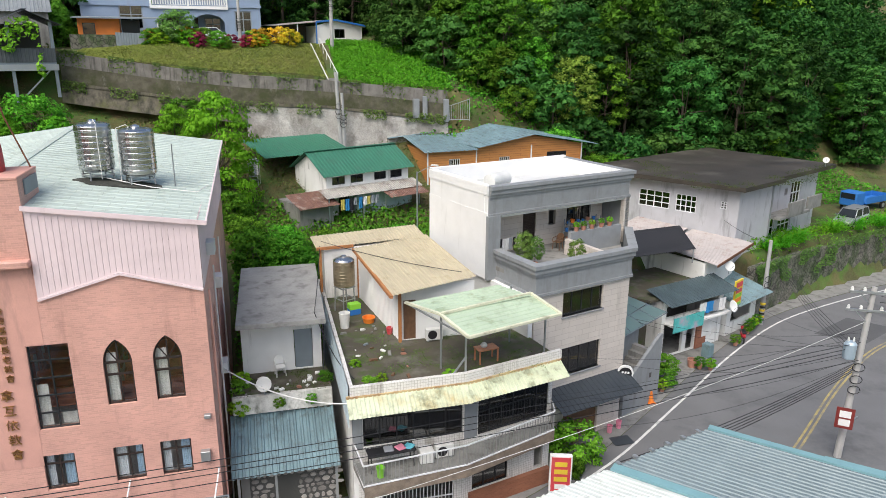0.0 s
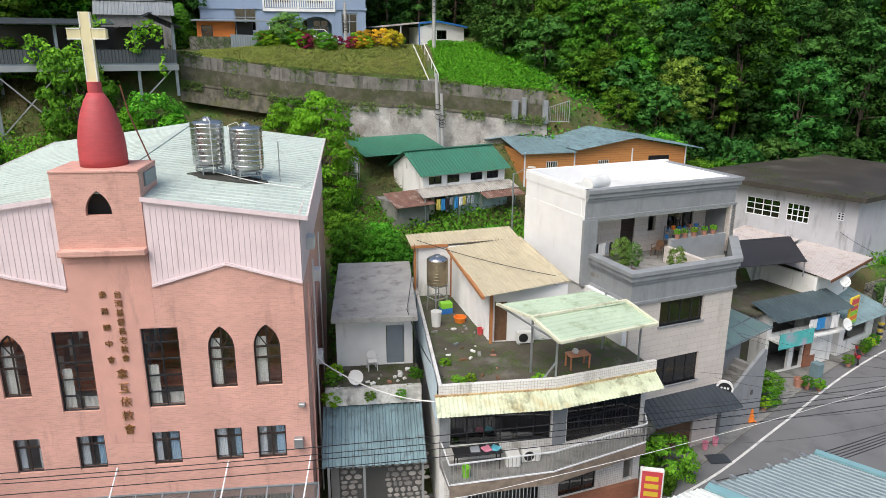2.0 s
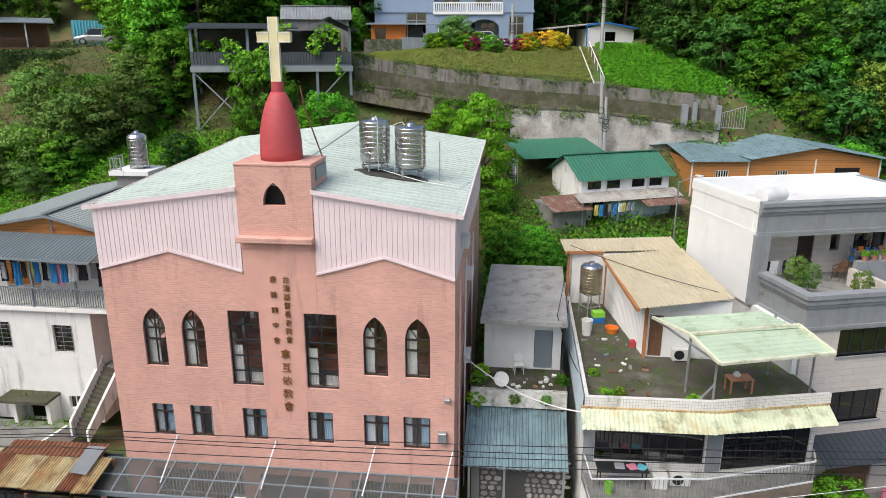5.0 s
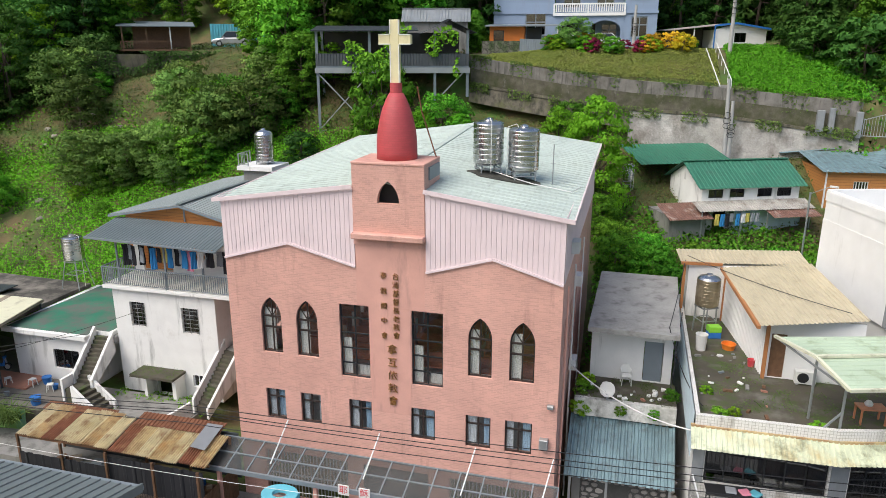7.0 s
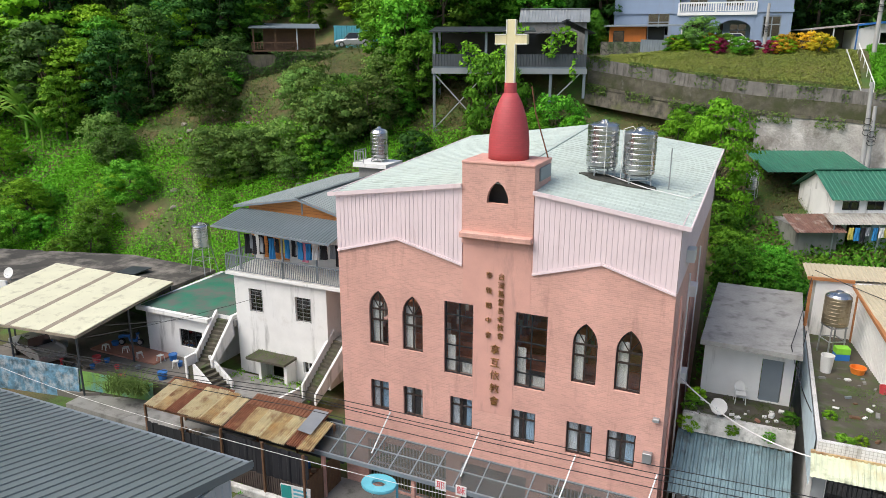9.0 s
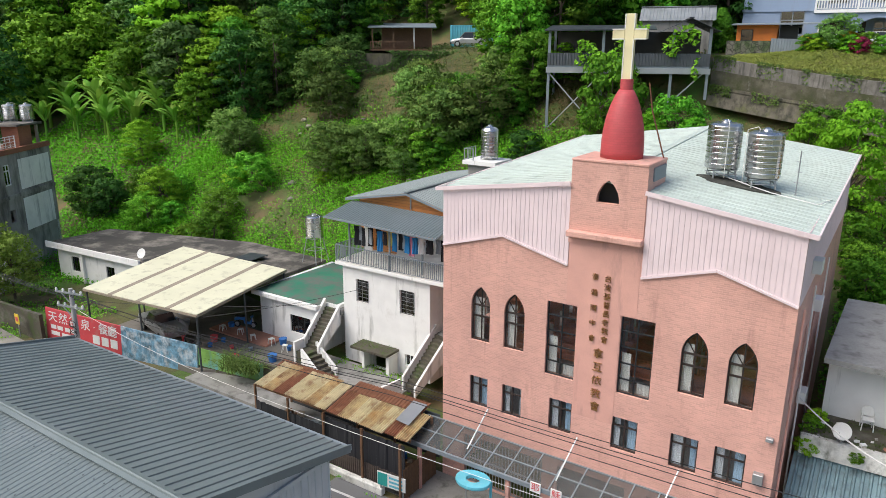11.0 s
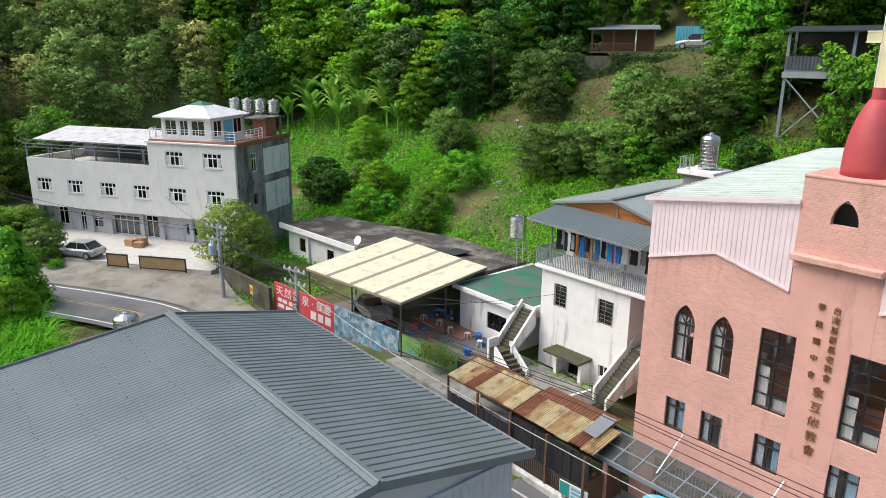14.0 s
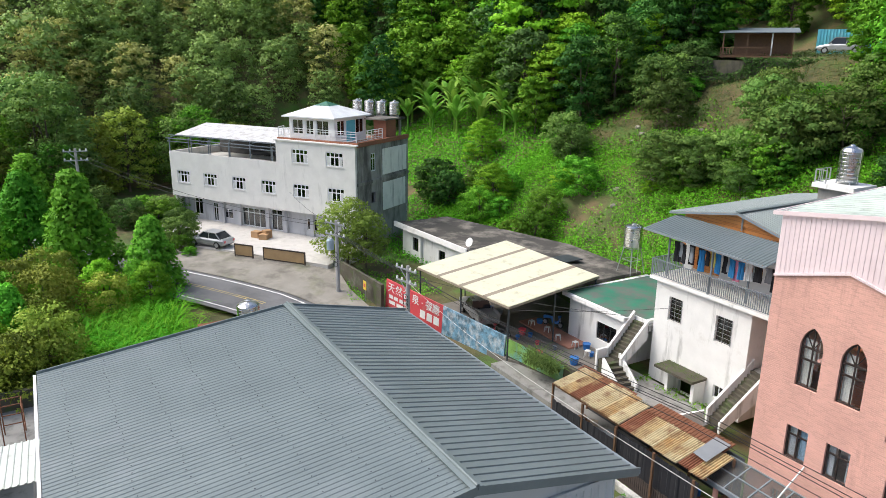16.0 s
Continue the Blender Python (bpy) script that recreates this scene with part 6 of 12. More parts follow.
part("side_screen", sheet(bmesh.new(), (10.0, -0.3, 0.1), (0, 2.6, 0), (0, 0, 1.6), 0.12, 0.03), WOOD, stall)
part("counter", box(bmesh.new(), 0.4, 5.0, 1.0, 1.7, 0, 0.9, 0.02), GREY_METAL, stall)
part("counter", box(bmesh.new(), 5.8, 9.2, 1.2, 1.8, 0, 0.85, 0.02), WOOD, stall)
# black sheets across the open front put in the shade under the roof
part("front_net", sheet(bmesh.new(), (5.1, -0.05, 0.3), (4.8, -0.0, 0), (0, 0, 2.45), 0.5, 0.02, wob=0.03), BLACK_NET, stall, "dark sheet standing for the shade in the open front")
part("front_net", sheet(bmesh.new(), (0.2, -0.02, 0.3), (4.8, -0.0, 0), (0, 0, 1.9), 0.5, 0.02, wob=0.03), BLACK_NET, stall, "dark sheet standing for the shade in the open front")
OLD_WOOD = mat("weathered_slat_wood", (0.085, 0.065, 0.055), 0.8, var=0.4, scale=4)
slat = part("fence_slat", box(bmesh.new(), 0, 0.09, -0.03, 0, 0.0, 0.85), OLD_WOOD, stall)
slat.matrix_basis = pose(4.9, -0.12, 0.35)
for i in range(1, 40):
    again("fence_slat", slat, stall, pose(4.9 + 0.128 * i, -0.12, 0.35 + 0.02 * math.sin(i * 1.7)))
part("white_plinth", box(bmesh.new(), 5.2, 8.9, -0.5, -0.2, 0.0, 0.42, 0.05), EDGE_OLD, stall, "stained white stone plinth")
rnd2 = random.Random(9)
for i in range(26):
    x, y = rnd2.uniform(0.6, 9.2), rnd2.uniform(1.1, 1.7)
    s = rnd2.uniform(0.12, 0.3)
    solo("storage_box", box(bmesh.new(), -s, s, -s * 0.7, s * 0.7, 0, s * 1.2, 0.015), rnd2.choice([GREY_METAL, WOOD, DARK_METAL, BLUE_PAINT, TAN, WOOD]), "small storage box on the stall counter", "box",
         "boxes in the stall", m=pose(-26.6 + x, 22.4 + y, 0.9 if x < 5.2 else 0.85, 0, 0, rnd2.uniform(0, 90)))

# restaurant: low white wings round a yard, cream carport
rest = thing("restaurant_wing", "low white house with a blackened flat roof", "house", pose(-58, 28.6, 0))
shell(rest, [(0.7, 0.5), (13.5, 1.4), (15.5, 6.0), (0.7, 5.2)], 0.9, 4.2, 0.2, WHITE_OLD, {0: [(1.75, 2.75, 1.35, 2.6), (6.1, 7.1, 1.3, 2.4), (10.0, 11.4, 1.3, 2.4)]})
for x, z, w, h in ((1.75, 2.25, 1.0, 1.25), (6.1, 2.2, 1.0, 1.1), (10.0, 2.2, 1.4, 1.1)):
    window(rest, pose(0.7 + x * 0.9975, 0.5 + 0.0701 * x, z, 0, 0, 4.02), w, h, BLACK_FRAME, DARK_GLASS, 2, (1,), 0.05, 0.1)
part("wall_pier", box(bmesh.new(), 3.95, 4.2, 0.52, 0.72, 0.9, 4.2), WHITE_OLD, rest)
part("plinth", prism(bmesh.new(), [(-0.4, -1.3), (5.5, -0.9), (5.5, 0.8), (-0.4, 0.45)], -0.2, 1.06), CONCRETE, rest, "stained concrete terrace before the wall")
part("roof_slab", prism(bmesh.new(), [(0.08, 0.08), (11.5, 0.9), (22.5, 2.2), (22.5, 9.2), (14, 9.5), (0.3, 5.6)], 4.2, 4.45), BLACK_ROOF, rest, "blackened flat concrete roof")
part("roof_edge", prism(bmesh.new(), [(-0.05, -0.05), (11.5, 0.75), (11.5, 0.89), (-0.05, 0.075)], 4.08, 4.56), WHITE_OLD, rest)
wing = thing("restaurant_wing", "low white annex with a green-coated flat roof", "house", pose(-35.0, 30.7, 0))
shell(wing, [(0, 0), (5.45, 0.1), (5.45, 7.5), (-0.5, 7.5)], 0.9, 3.95, 0.2, WHITE_OLD, {0: [(2.7, 4.5, 0.9, 2.1)]})
window(wing, pose(2.7, 0.05, 1.8), 1.8, 1.2, BLACK_FRAME, DARK_GLASS, 3, (1,), 0.05, 0.1)
part("roof_slab", prism(bmesh.new(), [(-0.4, -0.4), (5.5, -0.4), (5.5, 0.6), (6.5, 0.6), (6.5, 7.6), (-0.4, 7.6)], 3.95, 4.2), WHITE_OLD, wing)
GREEN_COAT = mat("worn_green_roof_coating", (0.025, 0.19, 0.115), 0.6, var=0.25, scale=0.6, stain=(0.13, 0.135, 0.12), amount=0.85, stretch=1.0, stain_scale=0.7)
part("roof_coating", prism(bmesh.new(), [(-0.2, -0.15), (5.4, -0.1), (5.4, 0.7), (6.3, 0.7), (6.3, 7.4), (0.0, 7.4)], 4.204, 4.225), GREEN_COAT, wing, "worn green roof coating")
part("porch_floor", box(bmesh.new(), -3.6, 2.0, -1.6, -0.003, 0.9, 1.12), TERRACOTTA, wing)
solo("yard", prism(bmesh.new(), [(-60, 23.5), (-46.3, 22.6), (-33.9, 24.6), (-29.5, 27.0), (-29.5, 31.0), (-35, 34), (-45, 36), (-58, 30)], -0.3, 1.02), YARD, "stained concrete restaurant yard", "yard", kind="structure")
cp = thing("carport", "cream sheet-roofed carport with tan strips on steel posts", "carport", pose(0, 0, 0))
A, B, C, D = Vector((-43.5, 23.35, 4.75)), Vector((-33.4, 24.4, 4.75)), Vector((-35.3, 33.5, 4.85)), Vector((-46.3, 33.2, 4.85))
strips = [(0, 0.235, 0), (0.235, 0.275, 1), (0.275, 0.49, 0), (0.49, 0.53, 1), (0.53, 0.745, 0), (0.745, 0.785, 1), (0.785, 1.0, 0)]
for s0, s1, k in strips:
    part("roof_strip" if k else "roof_sheet", plate(bmesh.new(), [A.lerp(B, s0), A.lerp(B, s1), D.lerp(C, s1), D.lerp(C, s0)], 0.04), TAN if k else CREAM_SHEET, cp)
bm = bmesh.new()
for a, b in ((A, B), (B, C), (C, D), (D, A), (A.lerp(D, 0.5), B.lerp(C, 0.5))):
    bar(bm, a - Vector((0, 0, 0.12)), b - Vector((0, 0, 0.12)), 0.08, 0.12)
part("roof_frame", bm, TAN, cp)
for p in (A, B, A.lerp(B, 0.5), D, C, A.lerp(D, 0.5), B.lerp(C, 0.5)):
    q = p * 0.97 + (A + B + C + D) * 0.0075
    part("post", tube(bmesh.new(), [(q.x, q.y, 1.0), (q.x, q.y, 4.6)], 0.06, 8), DARK_METAL, cp)

# painted street wall with the red signboard
sw = thing("street_wall", "concrete street wall with red signboard and painted mural", "wall", pose(-45.9, 21.9, 1.0, 0, 4.6, 13.8))
part("wall", box(bmesh.new(), 0, 12.0, 0, 0.2, -1.2, 1.6), CONCRETE, sw)
part("low_wall", box(bmesh.new(), 12.01, 17.4, 0.02, 0.22, -1.0, 2.3), MOSSY, sw, "mossy street wall")
part("wall_foot", box(bmesh.new(), 12.02, 17.4, -0.7, 0.015, -1.0, 0.5, 0.04), MOSSY, sw, "mossy footing of the street wall")
sign = part("signboard", box(bmesh.new(), 0.0, 6.2, -0.1, -0.003, 0.05, 2.45, 0.01), RED_PAINT, sw, "red signboard with white lettering")
for i, ch in enumerate("天然谷"):
    letters(ch, 0.62 + 0.86 * i, 1.85, 0.8, SIGN_WHITE, sign, y=-0.11, depth=0.01)
for i, ch in enumerate("泉·餐廳"):
    letters(ch, 3.35 + 0.72 * i, 1.85, 0.8, SIGN_WHITE, sign, y=-0.11, depth=0.01)
bm = bmesh.new()
for x0, x1, z in ((0.4, 0.85, 1.05), (0.95, 1.4, 1.05), (1.6, 2.0, 1.05), (2.1, 2.6, 1.05), (0.4, 1.1, 0.6), (1.3, 2.5, 0.6)):
    box(bm, x0, x1, -0.115, -0.102, z, z + 0.28)
for i in range(3):
    box(bm, 3.9 + 0.72 * i, 4.45 + 0.72 * i, -0.115, -0.102, 0.75, 1.35)
part("sign_bar", bm, SIGN_WHITE, sign)
MURAL = mat("painted_river_mural", (0.16, 0.33, 0.46), 0.6, var=0.6, scale=2.2, fine=9, stain=(0.66, 0.70, 0.72), amount=0.55, stretch=0.7, stain_scale=2.3, col2=(0.07, 0.10, 0.11), amount2=0.65, scale2=1.7)
MURAL2 = mat("painted_hill_mural", (0.22, 0.42, 0.1), 0.6, var=0.35, scale=0.9, fine=3, stain=(0.12, 0.36, 0.5), amount=0.5, stretch=0.5, stain_scale=1.0)
part("mural", box(bmesh.new(), 6.21, 12.0, -0.1, -0.003, 0.02, 2.45), MURAL, sw, "blue river mural")
part("mural", box(bmesh.new(), 12.03, 16.6, -0.03, 0.017, 1.15, 2.3), MURAL2, sw, "green hill mural")

# white guest house beyond the lot
gh = thing("guest_house", "three-storey white guest house with roof pavilion and projecting upper floors", "building", pose(-63.5, 23.19, 0, 0, 0, 32))
LW = [(1.3, 2.5, 0.5, 2.3), (5.4, 6.8, 0.5, 1.5), (8.1, 11.2, 0.05, 2.0), (12.0, 13.4, 0.05, 2.2), (4.0, 4.7, 0.05, 2.0), (16.5, 17.8, 0.6, 1.8)]
part("lower_wall", wall(bmesh.new(), pose(-18.1, 0, 2.3), 23.2, 2.6, 0.25, LW), LILAC_WALL, gh)
for q in LW:
    window(gh, pose(-18.1 + q[0], 0, 2.3 + q[2]), q[1] - q[0], q[3] - q[2], WHITE_FRAME, DARK_GLASS, 4 if q[1] - q[0] > 2 else 2, (0.75, 0.25), 0.07, 0.08)
for x in (-18.0, -12.7, -10.4, -6.6, -4.3, -1.0):
    part("pier", box(bmesh.new(), x, x + 0.4, -0.25, -0.003, 2.3, 4.88), LILAC_WALL, gh)
UWIN = [(-17.65, -15.85), (-13.85, -12.0), (-9.9, -8.1), (-6.1, -4.25), (-2.1, -0.2)]
PANE_INFILL = mat("pale_window_blind", (0.55, 0.56, 0.54), 0.7)
UPW = mat("guest_house_render", (0.70, 0.69, 0.66), 0.8, var=0.08, stain=(0.45, 0.45, 0.43), amount=0.2, stretch=0.2)
hl = [(a + 18.6, b + 18.6, 1.5, 2.78) for a, b in UWIN] + [(2.0 + 18.6, 3.9 + 18.6, 1.5, 2.78)]
part("upper_wall", wall(bmesh.new(), pose(-18.6, -1.2, 4.88), 23.8, 4.7, 0.25, hl), UPW, gh)
ht = [(1.9, 3.8, 0.1, 1.42), (5.9, 7.85, 0.1, 1.42)]
part("top_wall", wall(bmesh.new(), pose(-4.0, -1.2, 9.58), 9.2, 2.1, 0.25, ht), UPW, gh)
for q in hl:
    window(gh, pose(-18.6 + q[0], -1.2, 4.88 + q[2]), q[1] - q[0], q[3] - q[2], WHITE_FRAME, DARK_GLASS, 4, (0.66, 0.34), 0.09, 0.06, UPW)
for q in ht:
    window(gh, pose(-4.0 + q[0], -1.2, 9.58 + q[2]), q[1] - q[0], q[3] - q[2], WHITE_FRAME, DARK_GLASS, 4, (0.66, 0.34), 0.09, 0.06, UPW)
# added pale panels just before the outer lower panes to lighten them
for x, z in [(a, 6.4) for a, b in UWIN] + [(2.0, 6.4), (-2.1, 9.7), (1.9, 9.7)]:
    for dx in (0.11, 1.42):
        part("blind", box(bmesh.new(), x + dx, x + dx + 0.36, -1.13, -1.118, z + 0.08, z + 0.82), PANE_INFILL, gh, "pale window blind")
SOOT = mat("rain_blackened_render", (0.33, 0.315, 0.285), 0.85, var=0.3, stain=(0.04, 0.038, 0.033), amount=0.6, stretch=0.22, stain_scale=0.9, col2=(0.3, 0.29, 0.28), amount2=0.35)
STREAKED = mat("streaked_pale_render", (0.86, 0.84, 0.79), 0.85, var=0.1, stain=(0.16, 0.15, 0.135), amount=0.36, stretch=0.1, stain_scale=1.3, col2=(0.66, 0.64, 0.6), amount2=0.35)
part("side_wall", wall(bmesh.new(), pose(5.2, -0.95, 4.88, 0, 0, 90), 9.0, 6.8, 0.25, [(2.3, 3.1, 4.2, 5.9), (2.3, 3.0, 1.2, 2.2)]), SOOT, gh, "rain-blackened side wall")
part("side_wall", wall(bmesh.new(), pose(5.1, 0.25, 1.5, 0, 0, 90), 7.8, 3.38, 0.25), SOOT, gh)
window(gh, pose(5.2, 1.35, 9.08, 0, 0, 90), 0.8, 1.7, WHITE_FRAME, DARK_GLASS, 2, (0.7, 0.3), 0.08, 0.06)
part("side_ledge", box(bmesh.new(), 5.2, 5.3, -1.0, 8.05, 8.0, 8.3), SOOT, gh)
for q in ((3.3, 7.75, 8.5, 11.0), (3.3, 7.5, 5.0, 7.75)):
    part("pale_render", prism(bmesh.new(), [(5.203, q[0]), (5.218, q[0]), (5.218, q[1]), (5.203, q[1])], q[2], q[3]), STREAKED, gh, "streaked pale wall field")
part("west_wall", wall(bmesh.new(), pose(-18.6, 8.0, 2.3, 0, 0, -90), 8.9, 7.28, 0.25), UPW, gh)
part("back_wall", wall(bmesh.new(), pose(5.1, 8.1, 2.3, 0, 0, 180), 23.6, 9.3, 0.25), UPW, gh)
part("floor_slab", box(bmesh.new(), -18.3, 4.9, -0.95, 7.8, 4.88, 5.0), UPW, gh)
part("floor_slab", box(bmesh.new(), -18.3, 4.9, -0.95, 7.8, 8.6, 8.75), UPW, gh)
part("roof_deck", box(bmesh.new(), -4.0, 4.9, -0.94, 7.8, 11.4, 11.55), TERRACOTTA, gh)
part("roof_edge", box(bmesh.new(), -4.15, 5.4, -1.35, -0.95, 11.68, 11.8), UPW, gh)
part("roof_band", box(bmesh.new(), -4.0, 5.3, -0.94, -0.7, 11.55, 11.95), BRICK_RED, gh)
part("roof_band", box(bmesh.new(), 5.0, 5.3, -0.7, 8.05, 11.55, 11.95), BRICK_RED, gh)
rail(gh, [(-4.3, 0.5, 11.95), (-3.9, -0.8, 11.95), (0.5, -0.8, 11.95), (5.1, -0.8, 11.95), (5.1, 3.5, 11.95)], 0.95, 0.6, WHITE_FRAME, "roof_rail", 0.015)
bm = bmesh.new()
for z in (12.2, 12.45, 12.7):
    bar(bm, (-3.9, -0.8, z), (5.1, -0.8, z), 0.035)
    bar(bm, (5.1, -0.8, z), (5.1, 3.5, z), 0.035)
part("rail_bar", bm, WHITE_FRAME, gh)
# pavilion
part("pavilion_wall", wall(bmesh.new(), pose(-3.1, -0.1, 11.56), 5.3, 2.42, 0.15, [(0.35, 1.6, 0.7, 2.1), (1.95, 2.85, 0.7, 2.1), (3.2, 4.6, 0.7, 2.1)]), WHITE, gh)
part("pavilion_wall", wall(bmesh.new(), pose(2.2, 0.05, 11.56, 0, 0, 90), 5.0, 2.42, 0.15, [(0.3, 1.5, 0.7, 2.1), (3.3, 4.6, 0.7, 2.1)]), WHITE, gh)
for x, w in ((-2.75, 1.25), (-1.15, 0.9), (0.1, 1.4)):
    window(gh, pose(x, -0.1, 12.26), w, 1.4, WHITE_FRAME, DARK_GLASS, 2, (1,), 0.06, 0.06)
for y, w in ((0.35, 1.2), (3.35, 1.3)):
    window(gh, pose(2.2, y, 12.26, 0, 0, 90), w, 1.4, WHITE_FRAME, DARK_GLASS, 2, (1,), 0.06, 0.06)
part("pavilion_core", box(bmesh.new(), -2.9, 1.9, 0.6, 5.0, 11.56, 13.9), GREY_RENDER, gh)
part("pavilion_panel", box(bmesh.new(), 2.204, 2.26, 1.75, 3.1, 11.6, 13.6), SKY_PAINT, gh, "sky blue door panel")
bm = bmesh.new()
e, ap = [(-3.6, -0.6, 13.98), (2.55, -0.6, 13.98), (2.55, 5.6, 13.98), (-3.6, 5.6, 13.98)], (-0.6, 2.5, 15.2)
lo = [bm.verts.new(p) for p in e]
rim = [bm.verts.new((p[0], p[1], p[2] - 0.12)) for p in e]
top = bm.verts.new(ap)
for i in range(4):
    bm.faces.new((lo[i], lo[(i + 1) % 4], top))
    bm.faces.new((rim[i], rim[(i + 1) % 4], lo[(i + 1) % 4], lo[i]))
bm.faces.new(rim[::-1])
part("pavilion_roof", bm, WHITE_FRAME, gh, "white hipped pavilion roof")
bm = bmesh.new()
lo = [bm.verts.new((ap[0] + (p[0] - ap[0]) * 0.28, ap[1] + (p[1] - ap[1]) * 0.28, 14.858 + 0.03)) for p in e]
top = bm.verts.new((-0.6, 2.5, 15.26))
for i in range(4):
    bm.faces.new((lo[i], lo[(i + 1) % 4], top))
bm.faces.new(lo[::-1])
part("roof_cap", bm, GREEN_ROOF, gh)
part("stair_head", box(bmesh.new(), 3.4, 4.8, 4.6, 6.4, 11.56, 13.55), BRICK_RED, gh)
part("stair_head_roof", box(bmesh.new(), 2.6, 5.0, 4.2, 7.1, 13.55, 13.7), BLACK_ROOF, gh)
ghm = pose(-63.5, 23.19, 0, 0, 0, 32)
tpl = thing("tank_platform", "concrete platform on posts carrying water tanks", "platform", ghm)
part("platform", box(bmesh.new(), -1.4, 4.7, 7.15, 8.3, 13.4, 13.6), BLACK_ROOF, tpl)
for x in (-1.2, 1.6, 4.5):
    part("post", box(bmesh.new(), x - 0.1, x + 0.1, 7.6, 7.8, 11.55, 13.4), GALV, tpl)
for i, (x, y) in enumerate(((-0.62, 7.75), (0.88, 7.75), (2.33, 7.75), (3.85, 7.75))):
    water_tank(ghm @ pose(x, y, 13.6, 0, 0, 40 * i), 0.55, 1.25, 0.2, "stainless steel water tank on the guest house roof", "guest house tanks")
# sheet canopy on the lower roof
DULL_SHEET = mat("dull_white_sheet", (0.62, 0.62, 0.62), 0.5, var=0.15, stain=(0.3, 0.27, 0.25), amount=0.45, stretch=0.6)
for i in range(8):
    x0, x1 = -18.3 + i * 1.77, -18.3 + i * 1.77 + 1.76
    for pts in ([(x0 + 0.5 * (1 - i / 7), -0.9, 11.35), (x1 + 0.5 * (1 - i / 7), -0.9, 11.35), (x1, 4.0, 12.15), (x0, 4.0, 12.15)], [(x0, 4.002, 12.15), (x1, 4.002, 12.15), (x1, 7.6, 11.5), (x0, 7.6, 11.5)]):
        part("canopy_sheet", plate(bmesh.new(), pts, 0.035), DULL_SHEET, gh)
for i in range(6):
    x = -18.6 + i * 2.8
    part("canopy_post", bar(bmesh.new(), (x, -1.05, 9.58), (x, -1.05, 10.9), 0.08), GREY_METAL, gh)
    part("canopy_beam", bar(bmesh.new(), (x, -1.25, 10.93), (x + 0.35, 3.9, 11.95), 0.06), GREY_METAL, gh)
    part("canopy_post", bar(bmesh.new(), (x + 0.3, 1.6, 9.0), (x + 0.3, 1.6, 11.45), 0.07), GREY_METAL, gh)
for y, z in ((-1.2, 10.93), (-0.85, 11.24), (-1.05, 10.6)):
    part("canopy_beam", bar(bmesh.new(), (-18.9, y, z), (-4.1, y, z), 0.07), GREY_METAL, gh)
# dark box added for the shade at the back of the canopy
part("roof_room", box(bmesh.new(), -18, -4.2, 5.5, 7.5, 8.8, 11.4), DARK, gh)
solo("forecourt", prism(bmesh.new(), [(-79, 9.5), (-66, 12.0), (-54.5, 20.5), (-58, 26.5), (-63.5, 23.1), (-79, 13.5)], 1.5, 2.32), PAVING, "pale paved forecourt before the guest house", "pavement", kind="structure")
bm = bmesh.new()
rows = [[bm.verts.new((x, (west_line(x) + 0.5) * (1 - t) + (20.6 + 0.15 * max(0, -50 - x)) * t, max(street(x), land(x, west_line(x))) + 0.1 + 0.12 * t)) for t in (0, 0.3, 0.6, 1.0)] for x in [-68 + 1.5 * i for i in range(17)]]
for ra, rb in zip(rows, rows[1:]):
    for k in range(3):
        bm.faces.new((ra[k], rb[k], rb[k + 1], ra[k + 1]))
solo("lot", bm, mat("patchy_lot_concrete", (0.27, 0.25, 0.215), 0.9, var=0.25, scale=0.7, stain=(0.13, 0.12, 0.10), amount=0.5, stretch=1.0, stain_scale=0.5, col2=(0.16, 0.17, 0.09), amount2=0.4, scale2=0.4), "patchy concrete lot beside the street", "yard", kind="structure")
TIMBER_BOARD = mat("pale_timber", (0.33, 0.22, 0.11), 0.6, var=0.25)
for (x, y, L, yaw) in ((-57.3, 17.6, 4.2, 38), (-60.6, 15.0, 1.9, 38)):
    b = thing("sign_board", "low timber signboard in a dark frame", "sign", pose(x, y, 2.2, 0, 0, yaw), "lot signboards")
    part("board", box(bmesh.new(), -L / 2, L / 2, -0.03, 0.03, 0.15, 1.1), TIMBER_BOARD, b)
    bm = bmesh.new()
    for z in (0.12, 1.12):
        box(bm, -L / 2 - 0.05, L / 2 + 0.05, -0.05, 0.05, z - 0.05, z + 0.05)
    for xx in (-L / 2, L / 2):
        box(bm, xx - 0.05, xx + 0.05, -0.045, 0.045, 0, 1.15)
    part("board_frame", bm, BROWN_FRAME, b)

# ---- buildings on the slope ----
# green-roofed house
PORCH_TIN = mat("stained_pale_tin", (0.42, 0.40, 0.36), 0.55, 0.1, var=0.25, scale=1.5, stain=(0.13, 0.075, 0.05), amount=0.5, stretch=1.0, stain_scale=1.3)
OLD_RUST = mat("patchy_rusted_sheet", (0.19, 0.10, 0.075), 0.75, 0.1, var=0.35, scale=2.5, stain=(0.42, 0.36, 0.31), amount=0.35, stretch=1.0, stain_scale=1.6)
gr = thing("green_roof_house", "white house with green metal roof and lean-to porch", "house", pose(4.7, 51.0, 7.4, 0, 0, 24))
shell(gr, [(0, 0), (7.4, 0), (7.4, 4.8), (0, 4.8)], -0.6, 3.5, 0.2, WHITE_OLD, {0: [(0.5, 1.6, 3.2, 3.8), (2.1, 3.2, 3.2, 3.8), (4.2, 5.3, 3.2, 3.8), (5.7, 6.8, 3.2, 3.8), (1.0, 2.0, 0.7, 2.5), (4.2, 5.2, 0.7, 2.5)]})
